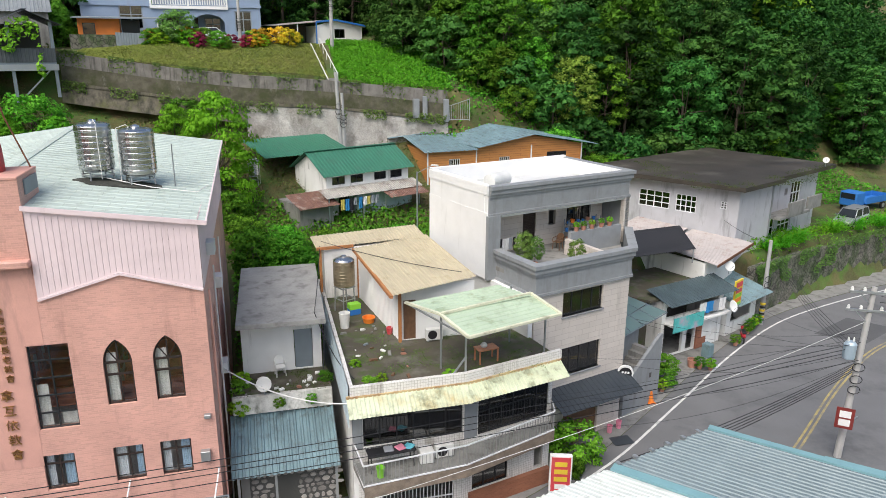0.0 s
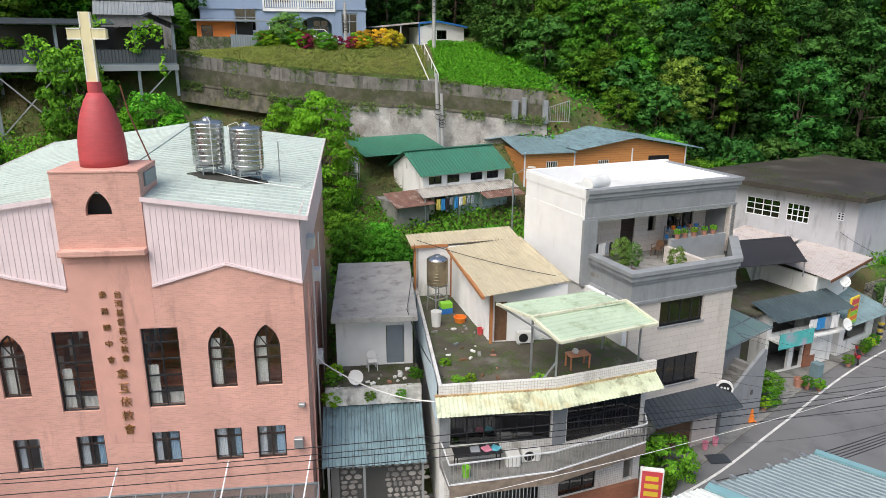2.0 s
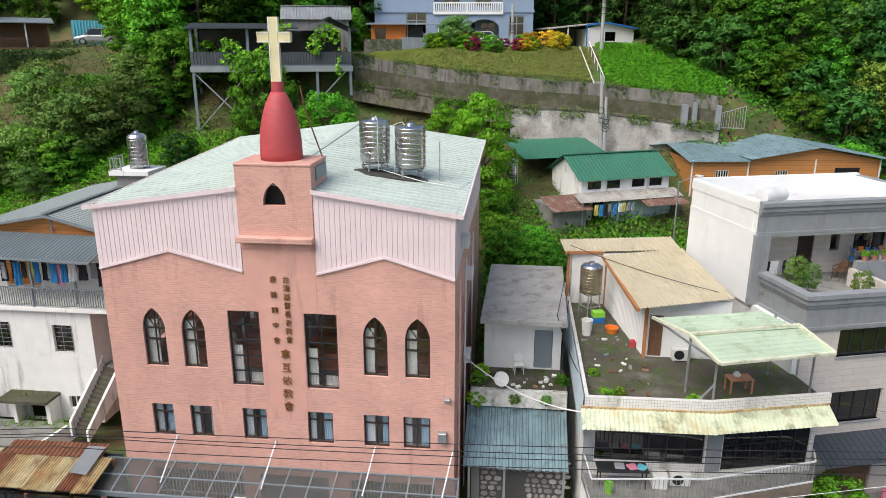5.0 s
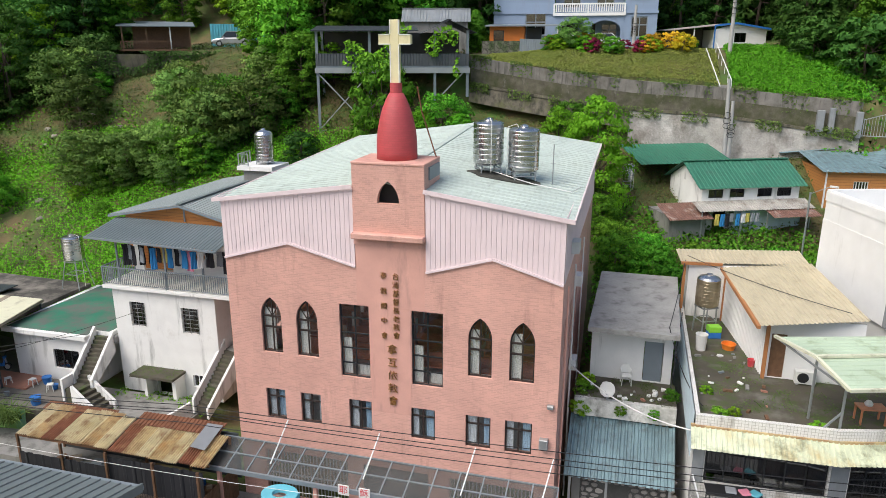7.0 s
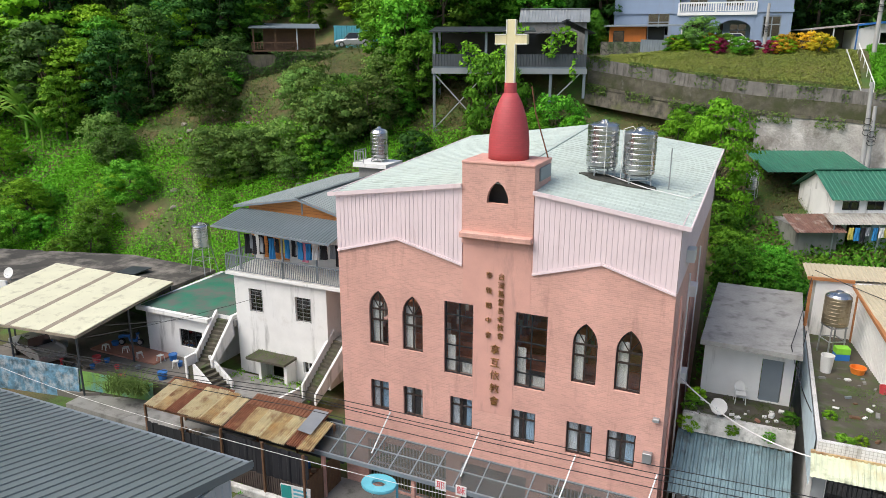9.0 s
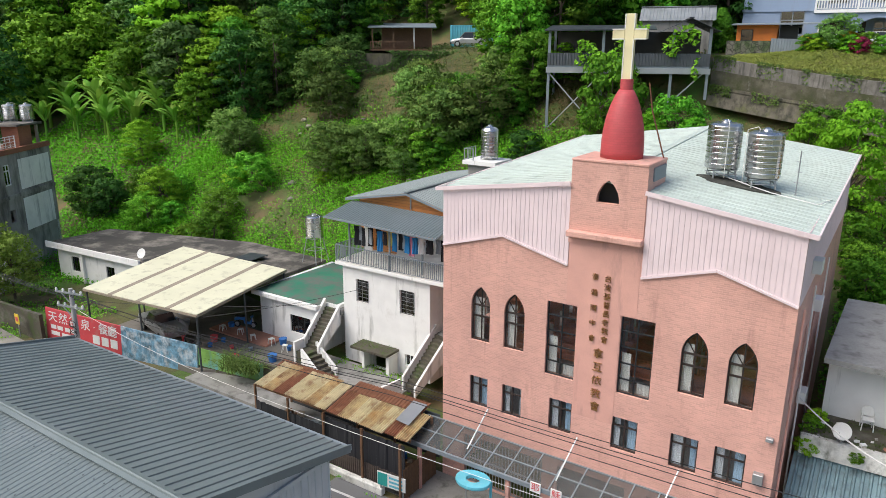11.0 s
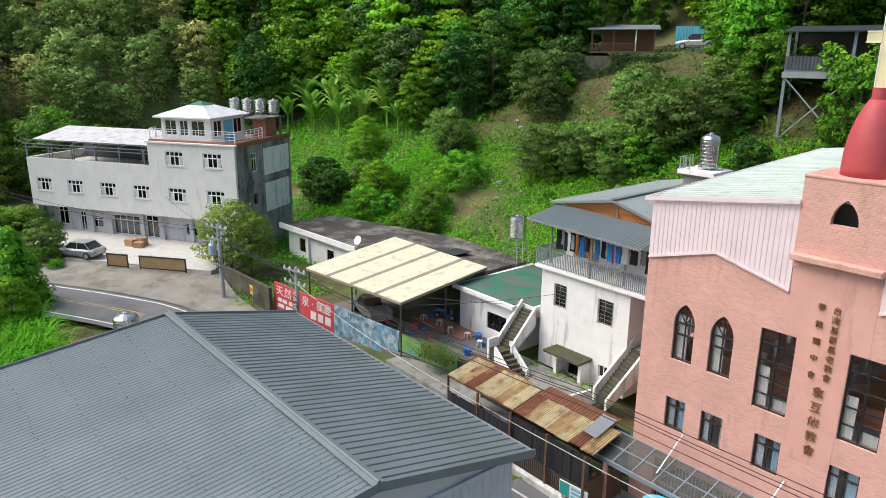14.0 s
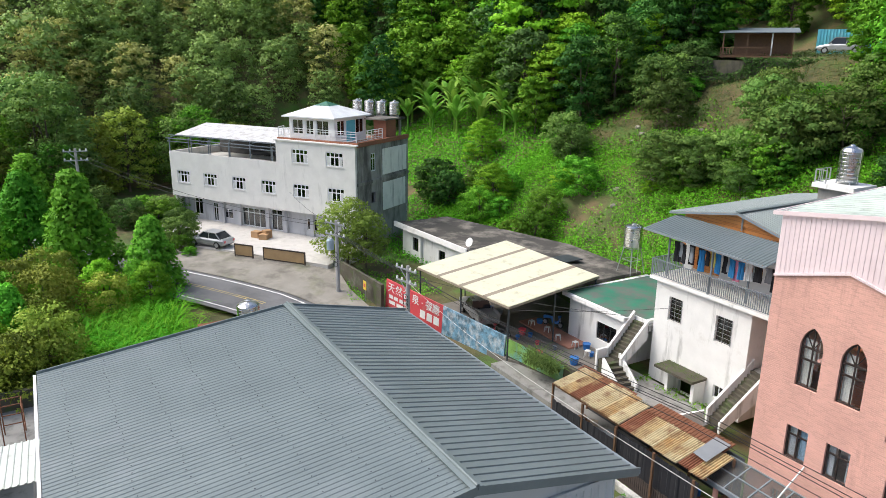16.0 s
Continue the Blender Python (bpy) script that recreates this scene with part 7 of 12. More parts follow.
for x in (0.5, 2.1, 4.2, 5.7):
    window(gr, pose(x, 0, 2.6), 1.1, 0.6, BLACK_FRAME, DARK_GLASS, 2, (1,), 0.05, 0.06)
gable_fill(gr, (0, 4.78), -90, 4.78, 3.5, 2.4, 1.25, 0.15, WHITE_OLD)
gable_fill(gr, (7.4, 0), 90, 4.78, 3.5, 2.4, 1.25, 0.15, WHITE_OLD)
gable_roof(gr, 0, 7.4, 0, 4.8, 3.55, 4.85, GREEN_ROOF, 0.3, 0.035, 0.4, "x", "green ribbed metal roof")
part("rear_roof", sheet(bmesh.new(), (-2.5, 4.6, 4.3), (7.5, 0, 0), (0, 4.5, 0.9), 0.3, 0.035), GREEN_ROOF, gr, "green ribbed metal roof")
part("porch_roof", sheet(bmesh.new(), (-0.7, -1.3, 1.95), (8.6, 0, 0), (0, 1.3, 0.45), 0.2, 0.03), PORCH_TIN, gr, "stained pale metal porch roof")
part("porch_roof", sheet(bmesh.new(), (4.2, -2.3, 1.6), (3.6, 0, 0), (0, 1.3, 0.35), 0.2, 0.03), OLD_RUST, gr, "rusty corrugated sheet")
part("porch_roof", sheet(bmesh.new(), (-3.0, -1.6, 1.5), (3.2, 0, 0), (0, 2.3, 0.7), 0.2, 0.03), OLD_RUST, gr, "rusty corrugated sheet")
part("side_room", box(bmesh.new(), -2.7, -0.01, -0.9, 2.5, -0.6, 1.6), CONCRETE, gr)
PALE_BLUE = mat("pale_blue_wall", (0.5, 0.62, 0.66), 0.8, var=0.15, stain=(0.25, 0.28, 0.28), amount=0.4)
part("porch_wall", box(bmesh.new(), 2.2, 7.3, -0.6, -0.005, -0.6, 1.9), PALE_BLUE, gr)
for x in (-0.5, 2.4, 4.4, 7.6):
    part("porch_post", bar(bmesh.new(), (x, -1.2, -0.6), (x, -1.2, 1.95), 0.08), GALV, gr)
grm = pose(4.7, 51.0, 7.4, 0, 0, 24)
for i in range(9):
    k = rnd.randrange(7)
    garment(grm @ pose(0.6 + 0.38 * i, -1.25 + rnd.uniform(-0.1, 0.1), 1.75, 0, 0, rnd.uniform(-20, 20)), 0.35, rnd.uniform(0.5, 0.9), CLOTH[k], "laundry by the green-roofed house", GARM[k] + " garment hung on a porch line")
water_tank(pose(-0.4, 54.5, land(-0.4, 54.5)), 0.42, 1.1, 0.75, "small stainless steel water tank on a stand", dome=0.15)

# orange-clad building
ob_ = thing("orange_building", "orange timber-clad building with blue-grey metal roof", "building", pose(13.4, 55.4, 5.6, 0, 0, 8))
shell(ob_, [(0, 0), (4.4, 0), (4.4, 0.25), (15.0, 0.25), (12.0, 10.4), (0, 11.0)], 0, 6.0, 0.2, ORANGE, {0: [(1.9, 2.9, 4.6, 5.3)], 2: [(2.3, 3.3, 4.4, 5.2), (7.0, 9.0, 4.6, 5.4)]})
window(ob_, pose(1.9, 0, 4.6), 1.0, 0.7, WHITE_FRAME, DARK_GLASS, 5, (1,), 0.05, 0.03)
window(ob_, pose(6.7, 0.25, 4.4), 1.0, 0.8, WHITE_FRAME, DARK_GLASS, 5, (1,), 0.05, 0.03)
window(ob_, pose(11.4, 0.25, 4.6), 2.0, 0.8, BLACK_FRAME, DARK_GLASS, 3, (1,), 0.05, 0.03)
gable_fill(ob_, (4.41, 0.22), 0, 10.55, 6.0, 5.4, 0.95, 0.15, ORANGE)
for x, y in ((0.0, -0.03), (4.4, -0.03), (9.8, 0.2), (14.95, 0.2)):
    part("corner_trim", box(bmesh.new(), x - 0.06, x + 0.06, y, y + 0.05 - 0.023, 0, 6.1), WHITE_FRAME, ob_)
part("roof_slope", sheet(bmesh.new(), (-0.4, -0.4, 6.0), (4.85, 0, 0.0), (0, 5.5, 0.75), 0.4, 0.04), BLUE_ROOF_OLD, ob_, "weathered blue-grey ribbed metal roof")
part("roof_slope", sheet(bmesh.new(), (-1.6, 11.8, 6.0), (0, -6.7, 0.55), (6.0, 0, 0.6), 0.4, 0.04), BLUE_ROOF_OLD, ob_, "weathered blue-grey ribbed metal roof")
part("roof_slope", sheet(bmesh.new(), (0.95, 10.8, 7.0), (3.5, -11.1, -0.85), (5.4, 0, 0.9), 0.4, 0.04), BLUE_ROOF_OLD, ob_, "weathered blue-grey ribbed metal roof")
part("roof_slope", sheet(bmesh.new(), (16.5, -0.3, 5.9), (-3.5, 11.1, 0.85), (-6.7, 0, 1.15), 0.4, 0.04), BLUE_ROOF_OLD, ob_, "weathered blue-grey ribbed metal roof")

# long grey block on the terrace above the bend
WET_ROOF = mat("dark_weathered_roof", (0.05, 0.042, 0.034), 0.6, var=0.4, scale=0.4, stain=(0.13, 0.115, 0.095), amount=0.4, stretch=1.0, stain_scale=0.3, bump=0.4, col2=(0.03, 0.028, 0.024), amount2=0.5)
gy = thing("grey_block", "two-storey pale grey block with mossy overhanging flat roof", "building", pose(34.9, 44.2, 4.4, 0, 0, 25))
GW = [(0.9, 1.4, 4.2, 4.8), (3.3, 5.0, 3.5, 4.9), (5.5, 8.2, 3.5, 4.9), (10, 11.2, 1.4, 3.0)]
part("wall", wall(bmesh.new(), pose(-1.7, 12.2, -0.6, 0, 0, -82), 12.3, 5.9, 0.25, [(12.3 - b, 12.3 - a, c + 0.0, d + 0.0) for a, b, c, d in GW]), LILAC_WALL, gy)
mm = pose(-1.7, 12.2, -0.6, 0, 0, -82)
for a, b, c, d in GW:
    window(gy, mm @ pose(12.3 - b, 0, c), b - a, d - c, WHITE_FRAME, DARK_GLASS, 4 if b - a > 1.5 else 2, (1, 1, 1), 0.07, 0.06)
part("wall", wall(bmesh.new(), pose(0, 0, -0.6), 5.2, 5.9, 0.25), LILAC_WALL, gy)
part("wall", wall(bmesh.new(), pose(5.2, 0.6, -0.6), 9.5, 5.9, 0.25, [(0.4, 2.3, 0.9, 2.5), (2.9, 5.2, 0.9, 2.5), (0.8, 1.6, 3.4, 5.4), (3.4, 4.0, 4.2, 4.8), (4.6, 6.4, 3.3, 5.2)]), LILAC_WALL, gy)
for q in ((0.4, 2.3, 0.9, 2.5), (2.9, 5.2, 0.9, 2.5), (4.6, 6.4, 3.3, 5.2)):
    window(gy, pose(5.2, 0.6, -0.6) @ pose(q[0], 0, q[2]), q[1] - q[0], q[3] - q[2], WHITE_FRAME, DARK_GLASS, 3, (1, 1), 0.08, 0.06, None, CURTAIN)
part("wall", wall(bmesh.new(), pose(14.7, 0.9, -0.6, 0, 0, 90), 11, 5.9, 0.25), LILAC_WALL, gy)
part("balcony", box(bmesh.new(), 5.2, 10.5, -0.9, 0.58, 2.25, 2.45), CONCRETE, gy)
part("balcony_wall", box(bmesh.new(), 6.4, 9.2, -0.95, -0.8, 2.46, 3.5), CONCRETE, gy)
part("balcony_wall", box(bmesh.new(), 10.6, 13.2, -0.6, -0.45, 2.3, 3.4), CONCRETE, gy)
part("pipe", tube(bmesh.new(), [(5.1, -0.08, 0), (5.1, -0.08, 5.0)], 0.06, 8), GALV, gy)
part("roof_slab", prism(bmesh.new(), [(-0.9, -0.8), (5.5, -0.8), (5.5, -0.3), (16.0, -0.3), (16.3, 12.5), (-3.0, 13.0)], 5.3, 5.65), WET_ROOF, gy, "mossy blackened concrete roof slab")

# tin-roofed store and street shops
ts = thing("tin_roof_store", "white store with rust-edged pale metal roof", "building", pose(0, 0, 0))
PALE_TIN = mat("pale_rusty_tin", (0.52, 0.47, 0.45), 0.5, 0.1, var=0.12, scale=0.8, stain=(0.32, 0.2, 0.15), amount=0.35, stretch=1.0)
part("roof_slope", sheet(bmesh.new(), (29.7, 39.0, 5.7), (5.9, 4.0, 0.1), (-1.7, 4.6, 0.25), 0.25, 0.03), PALE_TIN, ts, "pale rusty metal roof sheet")
part("roof_slope", sheet(bmesh.new(), (28.0, 43.6, 5.96), (5.2, 4.0, 0.1), (-1.6, 4.3, 0.25), 0.25, 0.03), PALE_TIN, ts, "pale rusty metal roof sheet")
part("roof_edge", bar(bmesh.new(), (29.7, 38.97, 5.66), (35.6, 42.97, 5.76), 0.06, 0.18), RUST, ts)
shell(ts, [(29.4, 39.9), (34.2, 43.2), (31.5, 50.4), (26.6, 46.9)], 0.2, 5.6, 0.2, WHITE_OLD)
shop = thing("street_shop", "small street shop with dark awning and cluttered front", "shop", pose(24.7, 37.3, 0, 0, 0, 17))
shell(shop, [(0, 0), (6.1, 0), (6.1, 4.5), (0, 4.5)], 0.1, 4.15, 0.2, WHITE_OLD, {0: [(0.3, 2.2, 0.05, 2.5), (2.6, 3.4, 0.05, 2.4), (0.4, 5.6, 2.8, 3.6)]})
part("brick_pier", box(bmesh.new(), 3.5, 4.5, -0.12, -0.003, 0.1, 2.6), BRICK_RED, shop)
part("poster", box(bmesh.new(), 4.0, 5.0, -0.16, -0.125, 0.9, 2.1), SIGN_WHITE, shop)
part("roof_slab", prism(bmesh.new(), [(-0.9, 0.3), (6.3, 0.3), (6.3, 5.2), (-2.6, 5.2)], 4.152, 4.3), MOSSY, shop)
part("awning", sheet(bmesh.new(), (-0.3, -0.95, 4.1), (6.7, 0, 0), (0, 2.2, 0.6), 0.3, 0.03, 0.8), TEAL_ROOF, shop, "dark teal ribbed metal awning")
part("balcony", box(bmesh.new(), 0.2, 5.9, -0.9, -0.003, 2.55, 2.68), WHITE_OLD, shop)
# shade inside the shop, coloured onto a sheet
part("inner_wall", box(bmesh.new(), 0.3, 5.8, 2.2, 2.3, 0.1, 3.8), DARK, shop)
banner = part("banner", box(bmesh.new(), 0.0, 2.9, -1.0, -0.95, 2.3, 3.3), mat("turquoise_banner", (0.1, 0.52, 0.5), 0.5, var=0.3, scale=0.9, fine=3, col2=(0.7, 0.3, 0.45), amount2=0.55, scale2=0.8), shop, "turquoise and pink printed banner")
for i in range(8):
    k = rnd.choice((0, 2, 3, 5, 2))
    garment(pose(24.7, 37.3, 0, 0, 0, 17) @ pose(2.9 + 0.33 * i, -0.75, 3.75, 0, 0, rnd.uniform(-20, 20)), 0.36, rnd.uniform(0.5, 0.85), CLOTH[k], "laundry over the shop", GARM[k] + " garment hung over a shop front")
ysign = thing("hanging_sign", "yellow menu sign with coloured panels beside a shop", "sign", pose(31.0, 38.6, 2.6, 0, 0, 30))
part("board", box(bmesh.new(), 0, 1.15, -0.06, 0.06, 0, 2.0, 0.01), YELLOW_PAINT, ysign)
bm = box(bmesh.new(), 0.1, 1.05, -0.075, -0.062, 1.5, 1.85)
part("sign_bar", bm, RED_PAINT, ysign)
for i, mmm in enumerate((GREEN_PAINT, ORANGE_PAINT, GREEN_PAINT, RED_PAINT)):
    part("sign_panel", box(bmesh.new(), 0.1, 1.05, -0.075, -0.062, 0.1 + 0.33 * i, 0.36 + 0.33 * i), mmm, ysign)
part("bracket", bar(bmesh.new(), (0.5, 0.06, 1.6), (0.5, 0.9, 1.6), 0.05), GALV, ysign)
low = thing("street_shop", "low shop with grey metal roof at the bend", "shop", pose(31.4, 39.6, 0, 0, 0, 25))
shell(low, [(0, 0), (4.2, 0), (4.2, 3.2), (0, 3.2)], 0.1, 2.8, 0.15, WHITE_OLD, {0: [(0.6, 3.4, 0.9, 2.3)]})
part("roof_slope", sheet(bmesh.new(), (-0.3, -1.0, 2.7), (4.9, 0, 0), (0, 4.0, 1.0), 0.2, 0.03), BLUE_ROOF_OLD, low)
# dark sheet stands for the shaded inside of the low shop
part("inner_wall", box(bmesh.new(), 0.2, 4.0, 1.5, 1.6, 0.1, 2.8), DARK, low)
gl = thing("glass_awning", "green-tinted panel awning over a passage", "awning", pose(0, 0, 0))
GREEN_GLASS = mat("dusty_green_panel", (0.16, 0.25, 0.235), 0.35, var=0.15, scale=1.0, stain=(0.25, 0.27, 0.25), amount=0.4, stretch=1.0)
a, b, c, d = Vector((18.3, 31.6, 4.6)), Vector((23.9, 35.6, 4.2)), Vector((21.5, 38.6, 4.9)), Vector((18.9, 35.6, 5.1))
for i in range(4):
    for k in range(3):
        f = lambda s, t: (a.lerp(b, s)).lerp(d.lerp(c, s), t)
        part("panel", plate(bmesh.new(), [f(i / 4 + 0.01, k / 3 + 0.012), f((i + 1) / 4 - 0.01, k / 3 + 0.012), f((i + 1) / 4 - 0.01, (k + 1) / 3 - 0.012), f(i / 4 + 0.01, (k + 1) / 3 - 0.012)], 0.015), GREEN_GLASS, gl)
bm = bmesh.new()
for i in range(5):
    bar(bm, f(i / 4, 0) - Vector((0, 0, 0.03)), f(i / 4, 1) - Vector((0, 0, 0.03)), 0.05)
for k in range(4):
    bar(bm, f(0, k / 3) - Vector((0, 0, 0.035)), f(1, k / 3) - Vector((0, 0, 0.035)), 0.05)
part("awning_frame", bm, GREY_METAL, gl)
pas = thing("passage_stairs", "grey concrete passage stairs with a sloping side wall", "stairs", pose(0, 0, 0))
bm = bmesh.new()
q = [(0, 0), (3.32, 0), (3.32, 4.2), (3.1, 4.2), (0.05, 1.85), (0, 1.85)]
lo = [bm.verts.new((x, 0, z)) for x, z in q]
hi = [bm.verts.new((x, 0.2, z)) for x, z in q]
bm.faces.new(lo), bm.faces.new(hi[::-1])
for i in range(6):
    bm.faces.new((lo[i], lo[(i + 1) % 6], hi[(i + 1) % 6], hi[i]))
bmesh.ops.recalc_face_normals(bm, faces=bm.faces)
part("side_wall", bm, GREY_RENDER, pas).matrix_basis = pose(18.76, 31.24, 0, 0, 0, 24.2)
# flat dark plate on the wall face paints the shade of a niche
part("niche", box(bmesh.new(), 2.3, 2.5, -0.012, -0.003, 1.75, 2.05), DARK, pas).matrix_basis = pose(18.76, 31.24, 0, 0, 0, 24.2)
for i in range(10):
    part("step", box(bmesh.new(), 0.3 * i, 0.3 * i + 0.3, 0.21, 1.6, 0, 0.5 + 0.3 * i), CONCRETE, pas).matrix_basis = pose(18.76, 31.24, 0, 0, 0, 24.2)
part("inner_wall", box(bmesh.new(), 0.0, 3.3, 1.62, 1.8, 0, 4.0), GREY_RENDER, pas).matrix_basis = pose(18.76, 31.24, 0, 0, 0, 24.2)
net = bmesh.new()
n = 12
g = [[net.verts.new((22.6 + 5.9 * i / n + 2.6 * k / n, 39.0 + 0.9 * i / n + 6.0 * k / n, 6.75 - 0.6 * math.sin(math.pi * i / n) * math.sin(math.pi * k / n))) for k in range(n + 1)] for i in range(n + 1)]
for i in range(n):
    for k in range(n):
        net.faces.new((g[i][k], g[i + 1][k], g[i + 1][k + 1], g[i][k + 1]))
nt_ = solo("shade_net", net, BLACK_NET, "sagging black shade net over a roof terrace", "shade net", smooth=True)
sm = nt_.modifiers.new("solid", "SOLIDIFY")
sm.thickness = 0.02
for i, (x, y) in enumerate(((22.7, 39.1), (25.3, 44.9), (28.4, 40.0), (31.0, 45.8))):
    solo("net_pole", tube(bmesh.new(), [(x, y, 3.6 if i < 2 else 5.7), (x, y, 6.75)], 0.04, 6), GALV, "thin steel pole holding a shade net", "pole", "net poles")
rt = thing("rear_terrace", "mossy concrete roof terrace behind the shops", "building", pose(0, 0, 0))
part("terrace_block", prism(bmesh.new(), [(18.9, 35.9), (25.3, 38.9), (27.4, 46.2), (21.0, 46.0)], 0, 4.0), MOSSY, rt)

# stone retaining wall above the bend
rw = thing("retaining_wall", "overgrown stone retaining wall along the bend", "wall", kind="structure")
STONEW = mat("rough_retaining_stone", (0.19, 0.18, 0.15), 0.95, var=0.4, scale=2.5, fine=9, stain=(0.045, 0.085, 0.02), amount=0.7, stretch=0.6, stain_scale=1.0, bump=0.9, dist=0.08, col2=(0.05, 0.045, 0.04), amount2=0.5, scale2=1.5)
n_, l_ = STONEW.node_tree.nodes, STONEW.node_tree.links
vor, rmp, mul, tco = n_.new("ShaderNodeTexVoronoi"), n_.new("ShaderNodeMapRange"), n_.new("ShaderNodeMix"), n_.new("ShaderNodeTexCoord")
vor.feature = "DISTANCE_TO_EDGE"
vor.inputs["Scale"].default_value = 2.6
l_.new(tco.outputs["Object"], vor.inputs["Vector"])
rmp.inputs["From Max"].default_value, rmp.inputs["To Min"].default_value = 0.09, 0.25
l_.new(vor.outputs["Distance"], rmp.inputs["Value"])
mul.data_type, mul.blend_type = "RGBA", "MULTIPLY"
mul.inputs["Factor"].default_value = 1
l_.new(n_["Principled BSDF"].inputs["Base Color"].links[0].from_socket, mul.inputs["A"])
l_.new(rmp.outputs[0], mul.inputs["B"])
l_.new(mul.outputs["Result"], n_["Principled BSDF"].inputs["Base Color"])
prev = (35.5, 42.3)
for k, nxt in enumerate(((37.5, 43.2), (40.0, 44.4), (43.0, 45.7), (46.5, 47.0), (50.5, 48.3), (55, 49.6), (61, 51.2))):
    L = math.dist(prev, nxt)
    part("wall_section", wall(bmesh.new(), pose(prev[0], prev[1], -0.2, 0, 0, math.degrees(math.atan2(nxt[1] - prev[1], nxt[0] - prev[0]))), L, 4.2 - 0.1 * k, 0.6), STONEW, rw)
    prev = nxt

# long weathered wall below the upper terrace
tw = thing("terrace_wall", "long weathered concrete retaining wall below the upper terrace", "wall", kind="structure")
OLD_WALL = mat("blackened_old_concrete", (0.13, 0.115, 0.085), 0.9, var=0.45, scale=1.6, stain=(0.03, 0.03, 0.022), amount=0.6, stretch=0.2, stain_scale=2.2, bump=0.9, dist=0.05, col2=(0.10, 0.115, 0.03), amount2=0.5, scale2=0.9)
GREY_WALL = mat("streaked_grey_wall_concrete", (0.21, 0.195, 0.175), 0.9, var=0.3, scale=1.4, stain=(0.05, 0.048, 0.04), amount=0.5, stretch=0.12, stain_scale=3.0, bump=0.7, dist=0.04, col2=(0.12, 0.11, 0.09), amount2=0.5, scale2=0.8)
LICHEN_WALL = mat("mossy_lichened_wall", (0.115, 0.105, 0.075), 0.95, var=0.5, scale=1.8, stain=(0.42, 0.40, 0.35), amount=0.12, stretch=0.5, stain_scale=1.3, bump=0.9, dist=0.05, col2=(0.055, 0.065, 0.02), amount2=0.75, scale2=0.7)
PALE_CONC = mat("pale_streaked_shotcrete", (0.40, 0.38, 0.35), 0.9, var=0.35, scale=0.9, fine=7, stain=(0.14, 0.125, 0.10), amount=0.62, stretch=0.7, stain_scale=0.55, bump=1.0, dist=0.12, col2=(0.6, 0.58, 0.55), amount2=0.3, scale2=0.7)
pts = [(-14.4, 62.0, 19.3), (-11.1, 62.1, 18.8), (-6.3, 62.0, 18.1), (-0.7, 61.9, 17.5), (6.0, 61.8, 17.05), (11.7, 61.5, 16.5), (16.6, 61.2, 16.1)]


def lip_z(x):
    """Height of the ledge at the foot of the upper wall."""
    k = [(-14.4, 17.15), (-8.0, 16.05), (-0.5, 15.25), (4.7, 15.1), (10.0, 14.5), (16.6, 13.55)]
    for (xa, za), (xb, zb) in zip(k, k[1:]):
        if x <= xb:
            return za + (zb - za) * (x - xa) / (xb - xa)
    return k[-1][1]


def slab(x0, x1, y0, y1, back, za, zb, zc, zd, batter=0.05):
    """A leaning wall section: bottom heights za, zb and top heights zc, zd at its two ends."""
    bm = bmesh.new()
    v = [bm.verts.new(p) for p in ((x0, y0 - batter, za), (x1, y1 - batter, zb), (x1, y1, zd), (x0, y0, zc), (x0, y0 + back, za), (x1, y1 + back, zb), (x1, y1 + back, zd), (x0, y0 + back, zc))]
    for q in ((0, 1, 2, 3), (5, 4, 7, 6), (3, 2, 6, 7), (1, 0, 4, 5), (0, 3, 7, 4), (2, 1, 5, 6)):
        bm.faces.new([v[i] for i in q])
    return bm


for (x0, y0, z0), (x1, y1, z1) in zip(pts, pts[1:]):
    l0, l1 = lip_z(x0), lip_z(x1)
    m0, m1 = z0 - (z0 - l0) * 0.45, z1 - (z1 - l1) * 0.45
    part("wall_section", slab(x0, x1, y0, y1, 0.8, m0 + 0.003, m1 + 0.003, z0, z1), GREY_WALL, tw, "streaked grey upper course")
    part("wall_section", slab(x0, x1, y0 - 0.12, y1 - 0.12, 0.9, l0, l1, m0, m1), LICHEN_WALL, tw, "mossy lower course with pale lichen")
    part("wall_ledge", slab(x0, x1, y0 - 0.34, y1 - 0.34, 1.1, l0 - 0.22, l1 - 0.22, l0 - 0.003, l1 - 0.003), OLD_WALL, tw)
    b0, b1 = (l0 - 3.4 - 0.1 * max(0, x0 + 1), l1 - 3.4 - 0.1 * max(0, x1 + 1)) if x0 > -2 else (l0 - 1.6, l1 - 1.6)
    part("wall_section", slab(x0, x1, y0 - 0.3, y1 - 0.3, 1.0, b0, b1, l0 - 0.224, l1 - 0.224, 0.7), PALE_CONC if x0 > -2 else OLD_WALL, tw)
for x, y, z, h, w in ((13.7, 61.0, 14.6, 0.85, 0.26), (14.5, 61.0, 14.5, 1.15, 0.2), (16.4, 60.9, 14.2, 1.2, 0.22)):
    solo("gate_pillar", box(bmesh.new(), x - w, x + w, y - w, y + w, z - 0.8, z + h, 0.03), GREY_RENDER, "grey rendered gate pillar", "pillar", "gate pillars")
# steps with two handrails up the bank to the cottage
bank = thing("bank_stairs", "concrete steps with pale handrails up the grass bank", "stairs")
